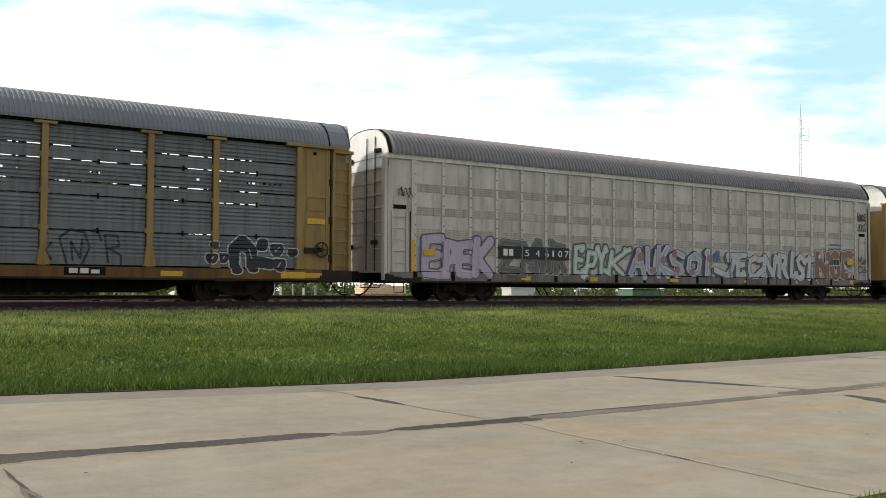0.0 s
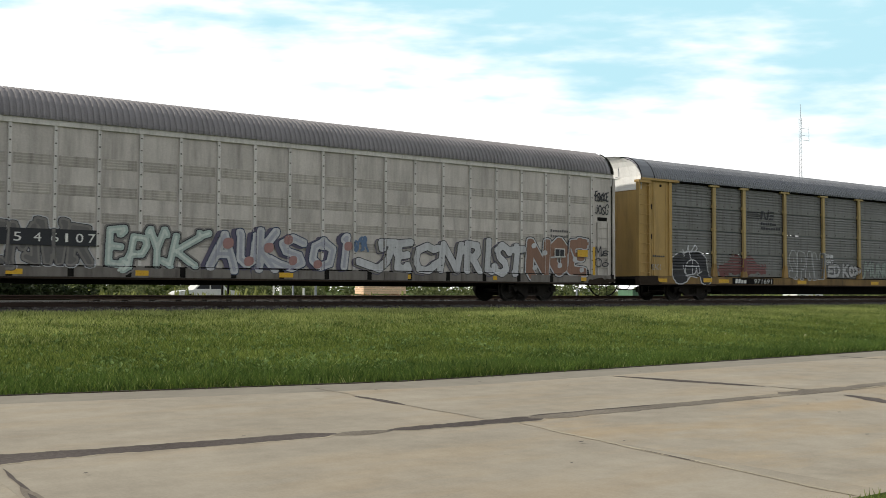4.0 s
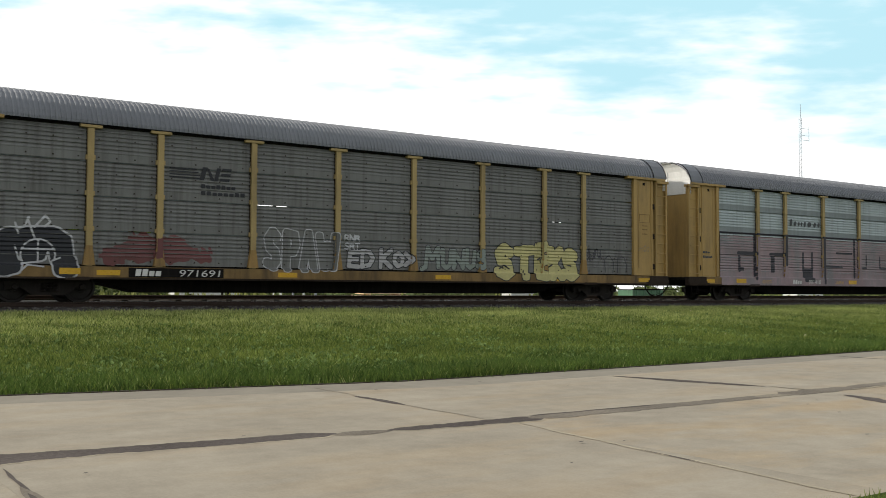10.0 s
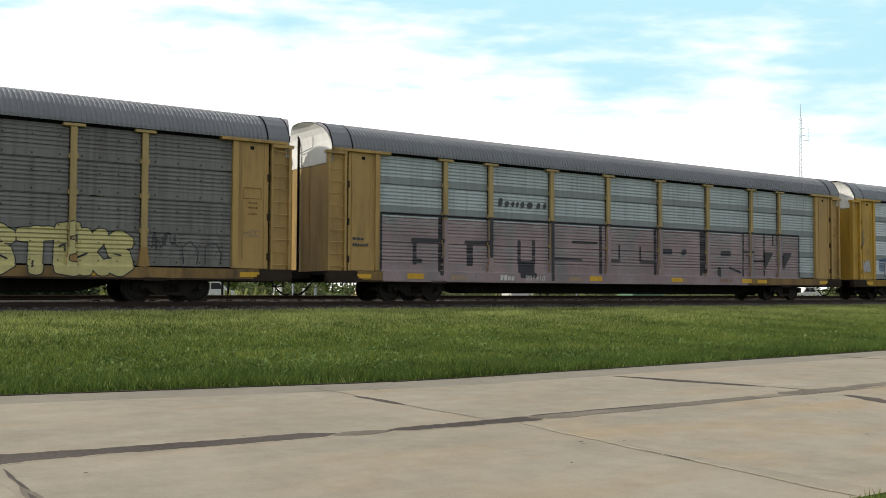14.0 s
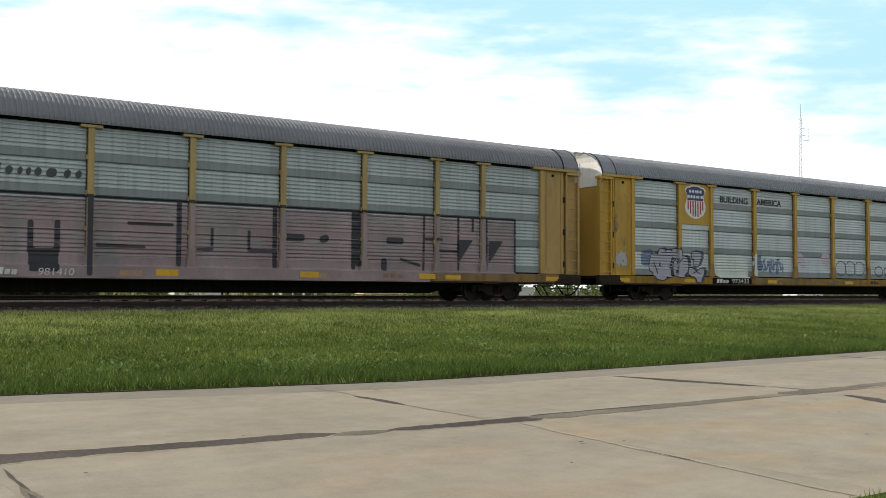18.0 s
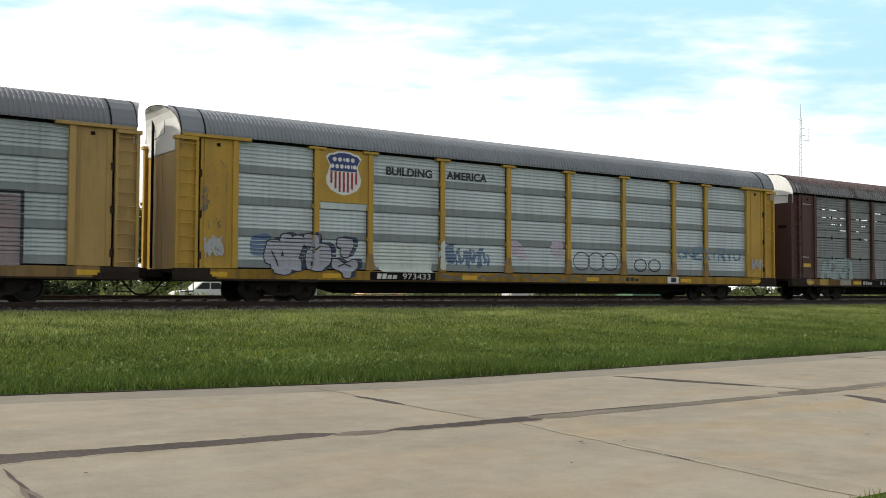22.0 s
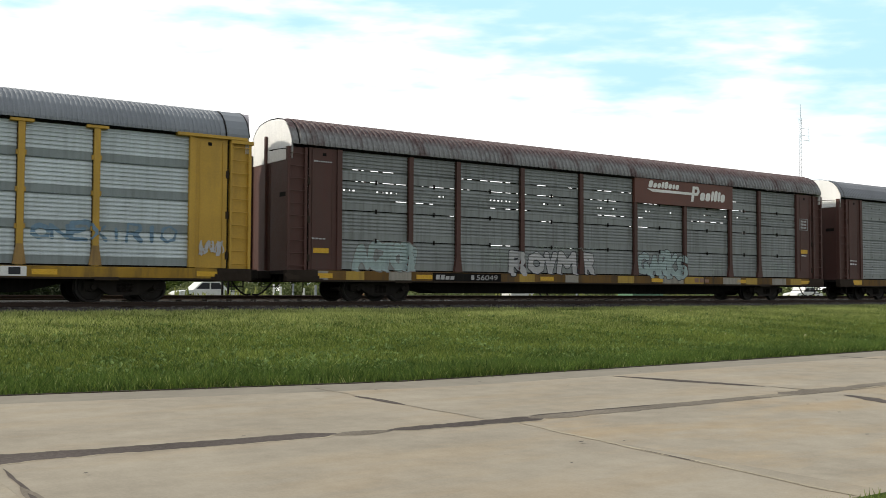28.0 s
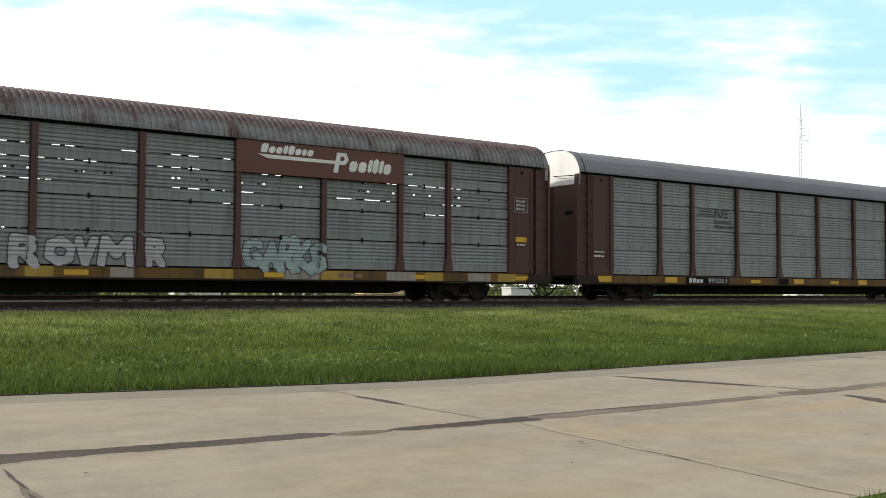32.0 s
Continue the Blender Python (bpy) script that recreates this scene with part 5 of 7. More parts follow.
def script(car, text, x0, x1, z, size, material, y, label="", slant=0.0, bold=0.0):
    """Words or figures in the plain built-in face, fitted between x0 and x1."""
    cu = bpy.data.curves.new("lettering", "FONT")
    cu.body, cu.size, cu.offset, cu.shear = text, size, bold * size, slant
    tmp = bpy.data.objects.new("lettering", cu)
    me = bpy.data.meshes.new_from_object(tmp)
    bpy.data.objects.remove(tmp)
    xs = [v.co.x for v in me.vertices]
    s = (x1 - x0) / max(1e-6, max(xs) - min(xs))
    lo = min(xs)
    for v in me.vertices:
        v.co = (x0 + (v.co.x - lo) * s, y, z + v.co.y)
    me.materials.append(material)
    ob = new("lettering", me)
    ob.parent = car
    return tagged(ob, label)


def paint(name, c, amount=0.15):
    return worn(name, c, 0.6, 0.0, amount=amount, vary=0.1, grain=14)


P_PURPLE = paint("lilac_spray", (0.47, 0.40, 0.50), 0.25)
P_DPURPLE = paint("plum_spray", (0.12, 0.09, 0.14))
P_MINT = paint("mint_spray", (0.40, 0.49, 0.46), 0.25)
P_SILVER = paint("silver_spray", (0.40, 0.40, 0.41))
P_BLACK = paint("black_spray", (0.022, 0.024, 0.03))
P_GREY = paint("smoky_spray", (0.13, 0.125, 0.125))
P_RED = paint("brick_brown_spray", (0.24, 0.135, 0.095), 0.3)
P_CHALK = paint("chalky_white_spray", (0.50, 0.51, 0.53), 0.25)
P_DUSK = paint("dusky_violet_spray", (0.095, 0.085, 0.135), 0.2)
P_FADERED = paint("faded_red_spray", (0.15, 0.055, 0.055), 0.4)
P_PINK = paint("rosy_spray", (0.34, 0.19, 0.18))
P_BLUE = paint("dull_blue_spray", (0.10, 0.16, 0.27))
P_NAVY = paint("navy_spray", (0.035, 0.05, 0.10))
P_LILAC = paint("greyish_lilac_spray", (0.36, 0.37, 0.43))
P_CREAM = paint("pale_yellow_spray", (0.50, 0.46, 0.21))
P_MAUVE = worn("chalky_mauve_spray", (0.285, 0.215, 0.228), 0.65, 0.0, dirt=(0.17, 0.19, 0.195), amount=0.85, vary=0.28, grain=9, fine_streak=1.6)
P_SLATE = paint("slate_spray", (0.035, 0.035, 0.045))
P_SAGE = paint("sage_spray", (0.24, 0.28, 0.255), 0.3)
P_TEAL = paint("pale_teal_spray", (0.30, 0.38, 0.38), 0.3)
P_SMOKE = paint("dusty_smoke_spray", (0.20, 0.19, 0.18), 0.3)
P_PALE = paint("pale_mint_spray", (0.58, 0.64, 0.60), 0.2)
P_SKY = paint("washed_blue_spray", (0.15, 0.245, 0.34), 0.3)
SHIELD_BLUE = paint("deep_blue_paint", (0.04, 0.06, 0.19), 0.05)
SHIELD_RED = paint("dark_red_paint", (0.30, 0.04, 0.06), 0.05)
BRIGHT_W = paint("bright_white_paint", (0.72, 0.72, 0.70), 0.05)


def paint_car_a(c):
    plate(c, 4.85, 5.95, 0.74, 0.965, BLACK, name="sill_patch")
    bars(c, 4.98, 5.85, 0.79, 0.93, 3, DIRTY_W, -1.534, "white block lettering on the sill")
    spray(c, [[(4.95, 1.05), (4.75, 1.75), (5.05, 1.98), (5.4, 1.9), (5.55, 1.5), (5.35, 1.05)], [(5.1, 1.15), (5.05, 1.65), (5.3, 1.2), (5.35, 1.7)], [(5.6, 1.95), (5.75, 2.0), (5.85, 1.7)], [(6.05, 1.1), (5.95, 1.85), (6.3, 1.85), (6.35, 1.55), (6.05, 1.5), (6.4, 1.3), (6.4, 1.05)], [(4.55, 1.6), (4.4, 1.4), (4.55, 1.15)]], 0.03, [(0, P_BLACK)], "thin black bubble letters", cell=0.03)
    spray(c, scrawl(7.35, 8.75, 1.2, 1.8, 14, 6), 0.02, [(0, P_GREY)], "faint dark scrawl", cell=0.03)
    body = [[(9.78, 1.0), (9.72, 1.55), (10.0, 1.8)], [(10.05, 1.75), (10.3, 1.5), (10.3, 1.05)], [(10.62, 1.7), (10.66, 1.75)], [(10.55, 1.2), (10.85, 1.15)]]
    spray(c, body, 0.17, [(0.035, P_CHALK), (0, P_BLACK)], "black bubble letters with a chalky white rim", cell=0.03)
    for x, z, r in ((9.12, 1.66, 0.12), (9.02, 1.28, 0.15), (9.4, 1.3, 0.15), (11.12, 1.58, 0.2), (11.2, 1.12, 0.2), (11.62, 1.5, 0.13)):
        spray(c, [[(x - 0.4 * r, z + 0.2 * r), (x, z - 0.3 * r), (x + 0.4 * r, z + 0.2 * r)]], r * 0.75, [(0.03, P_CHALK), (0, P_SLATE)], "small white-rimmed heart shape", cell=0.025)
    spray(c, [[(9.9, 1.1), (9.92, 1.5), (10.08, 1.5), (10.1, 1.1)], [(10.2, 1.6), (10.3, 1.3)], [(10.6, 0.98), (10.95, 0.98)], [(11.05, 1.52), (11.2, 1.66)], [(11.15, 1.05), (11.25, 1.2)], [(9.0, 1.25), (9.05, 1.34)], [(9.38, 1.26), (9.44, 1.36)]], 0.014, [(0, P_CHALK)], "thin white inner lines", lambda x, z: rack_surface(x, z) - 0.012, 0.025)
    plate(c, 12.10, 12.72, 2.42, 2.60, REFLECT, -1.482, "notice_plate", "yellow notice plate")
    k = Kit().lathe([(0.0, -1.64), (0.06, -1.64), (0.07, -1.52), (0.0, -1.52)], 12).lathe([(0.20, -1.60), (0.235, -1.615), (0.25, -1.59), (0.235, -1.565), (0.20, -1.58)], 20)
    for a in range(5):
        k.tube((0, -1.59, 0), (0.22 * math.cos(a * 1.257), -1.59, 0.22 * math.sin(a * 1.257)), 0.018, 5)
    k.v = [(x + 12.55, y, z + 1.62) for x, y, z in k.v]
    k.box(12.0, 12.5, -1.54, -1.46, 1.52, 1.68)
    part("brake_wheel", k, GRIME_SHADE, c, "grimy hand brake wheel")
    plate(c, 11.2, 12.0, 0.72, 0.92, REFLECT, -1.531, "reflector")
    k = Kit().path([(12.1, -1.48, 2.85), (12.72, -1.48, 2.85), (12.72, -1.48, 3.25), (12.1, -1.48, 3.25), (12.1, -1.48, 2.85)], 0.012, 4)
    part("notice_frame", k, YELLOW_A, c)


def paint_car_b(c):
    g = grey_surface
    lilac = piece((("E", -12.25, -11.62, 0.92, 2.02, 0.05), ("P", -11.38, -10.98, 0.90, 2.0, 0.1), ("E", -10.85, -10.4, 0.92, 1.98, 0.1), ("K", -10.12, -9.5, 0.98, 2.0, 0.15)), 2, 0.05, 1)
    spray(c, shifted(lilac, 0.0, -0.01), 0.165, [(0.045, P_DPURPLE), (0.015, P_LILAC)], "dark violet rim of lilac graffiti", g)
    spray(c, lilac, 0.15, [(0.02, P_DPURPLE), (-0.004, P_PURPLE)], "thick lilac graffiti letters", lambda x, z: g(x, z) - 0.009)
    hollow = piece((("Z", -8.95, -8.2, 1.1, 2.02, 0.1), ("M", -8.0, -7.35, 1.1, 2.0, 0.0), ("W", -7.2, -6.6, 1.12, 2.05, 0.0), ("R", -6.45, -5.95, 1.1, 2.05, 0.1)), 5, 0.08, 2)
    spray(c, hollow, 0.13, [(0.035, P_CHALK), (0.012, P_SLATE), (-0.008, P_SMOKE), (-0.07, P_GREY)], "hollow graffiti letters outlined in white and black", g)
    plate(c, -9.12, -5.80, 1.52, 1.96, INK, -1.512, "number_board", "black number board")
    bars(c, -8.92, -8.42, 1.62, 1.86, 2, BRIGHT_W, -1.518, "white block lettering")
    for ch, x in zip("546107", (-7.92, -7.42, -6.98, -6.62, -6.34, -6.02)):
        script(c, ch, x, x + (0.07 if ch == "1" else 0.19), 1.62, 0.34, BRIGHT_W, -1.518, "white car number figures")
    mint = piece((("E", -5.45, -5.05, 1.02, 2.0, 0.1), ("P", -4.85, -4.4, 1.02, 1.85, 0.25), ("Y", -4.3, -3.9, 1.08, 2.05, 0.05), ("K", -3.65, -2.9, 1.05, 1.9, 0.2)), 8, 0.07, 3)
    spray(c, mint, 0.095, [(0.075, P_SMOKE), (0.035, P_SLATE), (0.005, P_MINT), (-0.06, P_PALE)], "mint green graffiti letters with a black edge", g)
    blue = piece((("A", -2.5, -1.75, 1.04, 2.0, 0.15), ("U", -1.6, -1.12, 1.12, 1.98, 0.1), ("K", -0.98, -0.45, 1.02, 2.0, 0.1), ("S", -0.3, 0.5, 1.04, 1.98, 0.15), ("O", 0.82, 1.5, 1.1, 1.9, 0.1), ("I", 1.75, 2.2, 1.12, 2.05, 0.2)), 9, 0.06, 1)
    spray(c, shifted(blue, -0.12, -0.03), 0.14, [(0.02, P_DUSK)], "dusky blue shadow behind pale letters", g)
    spray(c, blue, 0.125, [(0.03, P_NAVY), (0.0, P_CHALK), (-0.075, P_LILAC)], "pale graffiti letters with a dark blue edge", lambda x, z: g(x, z) - 0.006)
    for x, z, r in ((-2.0, 1.72, 0.15), (-1.35, 1.2, 0.13), (-0.7, 1.62, 0.14), (-0.05, 1.88, 0.13), (0.1, 1.25, 0.13), (0.95, 1.15, 0.12), (2.05, 1.75, 0.13)):
        spray(c, [[(x, z), (x + 0.04, z + 0.03)]], r, [(0.0, P_PINK)], "rosy dot of spray paint", lambda x, z: g(x, z) - 0.028)
    spray(c, scrawl(2.3, 2.8, 1.5, 2.1, 9, 4), 0.035, [(0, P_BLUE)], "blue scrawl", g, 0.03)
    white = piece((("J", 2.85, 3.75, 1.06, 1.9, 0.2), ("E", 3.95, 4.4, 1.08, 1.88, 0.15), ("C", 4.65, 5.4, 1.05, 1.88, 0.1), ("N", 5.7, 6.45, 1.08, 1.9, 0.15), ("R", 6.75, 7.3, 1.06, 1.92, 0.1), ("I", 7.45, 7.9, 1.12, 2.0, 0.15), ("S", 8.02, 8.55, 1.0, 2.0, 0.1), ("T", 8.7, 9.25, 1.08, 1.86, 0.1)), 12, 0.08, 2)
    spray(c, shifted(white, -0.09, -0.04), 0.12, [(0.035, P_DUSK), (0.01, P_SMOKE)], "smoky shadow behind white letters", g)
    spray(c, white, 0.115, [(0.028, P_SLATE), (0.004, P_CHALK)], "white graffiti letters with black edges", lambda x, z: g(x, z) - 0.009)
    brown = piece((("N", 9.6, 10.4, 1.08, 2.1, 0.05), ("O", 10.72, 11.3, 1.12, 2.1, 0.0), ("E", 11.6, 12.25, 1.1, 2.12, 0.05)), 13, 0.06, 1)
    spray(c, brown, 0.15, [(0.09, P_SLATE), (0.06, P_CHALK), (0.015, P_RED)], "brick brown graffiti letters with a white rim", g)
    for x, z in ((9.75, 2.0), (9.8, 1.2), (10.25, 1.75), (11.0, 1.3), (11.75, 1.55), (12.1, 1.15)):
        spray(c, [[(x, z), (x + 0.05, z + 0.02)]], 0.085, [(0.0, P_CHALK)], "white dot of spray paint", lambda x, z: g(x, z) - 0.022, 0.03)
    spray(c, [[(10.6, 1.6), (11.3, 1.65)], [(11.55, 1.95), (11.8, 1.5), (12.15, 1.45)]], 0.03, [(0.0, P_CHALK)], "white inner strokes", lambda x, z: g(x, z) - 0.022, 0.03)
    plate(c, 11.87, 12.40, 1.66, 1.92, REFLECT, -1.53, "notice_plate", "yellow notice plate")
    p = plate(c, 10.74, 11.24, 1.62, 1.94, BRIGHT_W, -1.53, "notice_plate", "small black and white notice plate")
    for i in range(2):
        part("notice_field", Kit().quad((10.77 + 0.23 * i, -1.534, 1.65), (10.98 + 0.23 * i, -1.534, 1.65), (10.98 + 0.23 * i, -1.534, 1.91), (10.77 + 0.23 * i, -1.534, 1.91)), INK, p)
    plate(c, -12.32, -11.84, 1.54, 1.76, REFLECT, -1.53, "notice_plate", "yellow notice plate")
    for text, z0, z1, r in (("ESNOCE", 3.82, 4.12, 0.024), ("JOSG", 3.32, 3.62, 0.02), ("MS", 1.72, 2.0, 0.02), ("OO", 1.3, 1.55, 0.018)):
        spray(c, lettered(text, 12.80, 13.48, z0, z1, len(text), 0.15, 0.15, 0.15, 1), r, [(0, P_BLACK)], "thin black tag", g, 0.025)
    spray(c, scrawl(-13.35, -12.75, 3.4, 3.9, 9, 7), 0.014, [(0, P_BLACK)], "thin black tag", g, 0.03)
    bars(c, 10.6, 11.6, 2.35, 2.45, 9, P_GREY, -1.455, "faint rows of small print", seed=5)
    bars(c, 10.6, 11.6, 2.55, 2.65, 9, P_GREY, -1.455, seed=6)
    for x in [-13.2 + 1.55 * i for i in range(18)]:
        part("sill_bracket", Kit().box(x - 0.45, x + 0.45, -1.535, -1.522, 0.70, 0.95), SILL_B, c)
        part("sill_gap", Kit().box(x + 0.45, x + 0.62, -1.527, -1.515, 0.70, 1.0), BLACK, c)


def rail_logo(c, x, z, y, ink):
    k = Kit()
    for i in range(4):
        zz = z + i * 0.085
        k.quad((x, y, zz), (x + 0.95 - 0.05 * i, y, zz), (x + 0.98 - 0.05 * i, y, zz + 0.035), (x, y, zz + 0.035))
    k.quad((x + 0.90, y, z - 0.02), (x + 1.04, y, z - 0.02), (x + 1.14, y, z + 0.36), (x + 1.0, y, z + 0.36))
    k.quad((x + 1.12, y, z + 0.36), (x + 1.22, y, z + 0.30), (x + 1.36, y, z - 0.02), (x + 1.24, y, z - 0.02))
    k.quad((x + 1.34, y, z - 0.02), (x + 1.46, y, z - 0.02), (x + 1.56, y, z + 0.36), (x + 1.44, y, z + 0.36))
    for i in range(3):
        zz = z + 0.15 * i
        k.quad((x + 1.52 + 0.03 * i, y, zz - 0.02), (x + 1.82 + 0.03 * i, y, zz - 0.02), (x + 1.84 + 0.03 * i, y, zz + 0.06), (x + 1.54 + 0.03 * i, y, zz + 0.06))
    part("emblem", k, ink, c, "dark emblem of stripes and slanted blocks")
    bars(c, x + 0.95, x + 2.05, z - 0.26, z - 0.14, 7, ink, y, seed=2)
    bars(c, x + 0.95, x + 2.35, z - 0.46, z - 0.34, 8, ink, y, seed=3)


def car_number(c, x0, x1, xa, xb, figures, z=0.735, patch=True, lead=4, y=-1.534):
    if patch:
        plate(c, x0 - 0.18, xb + 0.1, 0.70, 0.965, BLACK, name="sill_patch", label="black number patch on the sill")
    bars(c, x0, x1, z, z + 0.19, lead, DIRTY_W, y, "white block lettering on the sill", 0.15)
    script(c, figures, xa, xb, z, 0.27, DIRTY_W, y, "white car number figures", 0.1)


def paint_car_c(c):
    rail_logo(c, -6.9, 3.58, -1.406, INK)
    car_number(c, -7.87, -7.11, -6.6, -5.37, "971691")
    spray(c, [[(-11.42, 1.12), (-11.38, 1.5), (-11.1, 1.66)], [(-10.95, 1.35), (-10.5, 1.4)], [(-10.6, 1.7), (-10.1, 1.72), (-9.85, 1.55), (-9.82, 1.32)], [(-9.75, 1.0), (-9.72, 0.98)], [(-11.3, 1.0), (-11.15, 1.05)]], 0.3, [(0.05, P_CHALK), (0, P_BLACK)], "black bubble graffiti with a white rim", cell=0.04)
    ring = [(-10.42 + 0.44 * math.cos(a * 0.35), 1.27 + 0.42 * math.sin(a * 0.35)) for a in range(-1, 11)]
    low = lambda x, z: rack_surface(x, z) - 0.012
    spray(c, [ring, [(-10.8, 1.42), (-10.02, 1.42)], [(-10.42, 1.68), (-10.42, 1.08)], [(-11.0, 1.5), (-10.9, 1.15), (-10.8, 1.1)], [(-10.85, 0.85), (-10.7, 1.0), (-10.3, 0.95)], [(-10.1, 1.1), (-9.85, 1.2)]], 0.022, [(0, P_CHALK)], "thin white lines of a wheel-like face", low, 0.03)
    spray(c, [[(-11.0, 2.1), (-10.92, 1.82)], [(-10.96, 1.98), (-10.78, 2.0), (-10.66, 2.26)], [(-10.7, 2.24), (-10.5, 1.68)], [(-10.52, 2.0), (-10.25, 2.32), (-10.12, 2.16), (-10.26, 2.02)]], 0.026, [(0, P_CHALK)], "white spiky lines", low, 0.03)
    spray(c, [[(-8.5, 1.3), (-7.6, 1.45), (-6.6, 1.4), (-5.9, 1.35)], [(-7.8, 1.65), (-6.6, 1.55)]], 0.26, [(0, P_FADERED)], "faded red patch of spray paint", ragged=0.26)
    outline = piece((("S", -3.82, -3.5, 1.08, 2.08, 0.0), ("P", -3.2, -2.85, 1.05, 2.08, 0.0), ("A", -2.62, -2.25, 1.05, 2.05, 0.0), ("W", -2.05, -1.5, 1.1, 2.06, 0.0)), 5, 0.05, 0)
    spray(c, outline, 0.13, [(0.028, P_CHALK), (0.0, PANEL_C)], "hollow white outlined graffiti letters", cell=0.03)
    spray(c, lettered("RNR", -1.15, -0.6, 1.95, 2.12, 5) + lettered("SRT", -1.15, -0.6, 1.68, 1.86, 6), 0.022, [(0, P_CHALK)], "small white tag", cell=0.03)
    grey = piece((("E", -0.98, -0.62, 1.12, 1.62, 0.1), ("D", -0.5, -0.05, 1.12, 1.65, 0.05), ("K", 0.2, 0.6, 1.12, 1.68, 0.05), ("O", 0.72, 1.05, 1.16, 1.62, 0.0), (">", 1.15, 1.42, 1.16, 1.62, 0.0)), 7, 0.04, 0)
    spray(c, grey, 0.07, [(0.03, P_BLACK), (0.0, P_SILVER)], "greyish graffiti letters with black shading", cell=0.03)
    sage = piece((("M", 1.98, 2.5, 1.16, 1.78, 0.1), ("U", 2.66, 3.0, 1.16, 1.74, 0.1), ("N", 3.14, 3.55, 1.16, 1.74, 0.1), ("U", 3.68, 4.0, 1.16, 1.72, 0.1), ("S", 4.14, 4.45, 1.16, 1.72, 0.0)), 8, 0.05, 1)
    spray(c, sage, 0.075, [(0.025, P_SLATE), (0.0, P_SAGE)], "faded sage green graffiti letters", cell=0.03, ragged=0.012)
    cream = piece((("S", 5.05, 5.6, 0.92, 1.9, 0.05), ("T", 5.95, 6.6, 0.92, 1.86, 0.0), ("E", 6.9, 7.22, 0.92, 1.9, 0.05), ("K", 7.52, 7.98, 0.92, 1.86, 0.05), ("S", 8.2, 8.68, 0.92, 1.84, 0.0)), 9, 0.05, 0)
    spray(c, cream, 0.185, [(0.03, P_BLACK), (0.0, P_CREAM)], "pale yellow bubble graffiti letters with black outlines")
    spray(c, [[(5.1, 1.15), (5.3, 1.28), (5.55, 1.15)], [(6.15, 0.95), (6.2, 1.1)], [(6.85, 1.5), (7.0, 1.58), (7.0, 1.4)], [(7.3, 1.2), (7.6, 1.35)], [(8.3, 1.35), (8.5, 1.3)]], 0.025, [(0, P_BLACK)], "thin black inner lines", lambda x, z: rack_surface(x, z) - 0.02, 0.03)
    spray(c, scrawl(9.6, 11.5, 1.15, 1.85, 14, 9), 0.02, [(0, P_GREY)], "faint smoky tag", cell=0.03)
    spray(c, lettered("SAGI", -12.88, -12.36, 1.24, 1.46, 3), 0.013, [(0, P_SILVER)], "small white tag", lambda x, z: -1.512 if abs(x) > 12.97 else -1.478, 0.03)
    bars(c, -12.85, -12.15, 1.75, 1.83, 6, INK_SOFT, -1.478)
    plate(c, -9.9, -9.35, 0.76, 0.93, REFLECT, -1.531, "reflector")
    part("notice_frame", Kit().path([(12.1, -1.465, 3.1), (12.66, -1.465, 3.1), (12.66, -1.465, 3.42), (12.1, -1.465, 3.42), (12.1, -1.465, 3.1)], 0.008, 4), SILL_C, c, "faded stencil box")
    for z in (2.62, 2.8, 2.95):
        bars(c, 12.25, 12.55, z, z + 0.05, 5, SILL_C, -1.466, "faded stencil marks", seed=int(10 * z))
    spray(c, lettered("ASOC", 12.05, 12.6, 1.95, 2.15, 4, 0.1, 0.12), 0.01, [(0, P_SMOKE)], "faint chalk tag", lambda x, z: -1.465, 0.025)
    spray(c, scrawl(9.35, 10.1, 1.5, 2.0, 14, 5), 0.02, [(0, P_SLATE)], "dark scrawled tag", cell=0.03)
    spray(c, [[(10.3, 1.1), (10.25, 1.6), (10.5, 1.75), (10.75, 1.5), (10.7, 1.1)], [(10.95, 1.1), (10.95, 1.65), (11.3, 1.7), (11.45, 1.4), (11.4, 1.1)]], 0.02, [(0, P_SLATE)], "thin dark bubble outline", cell=0.03)


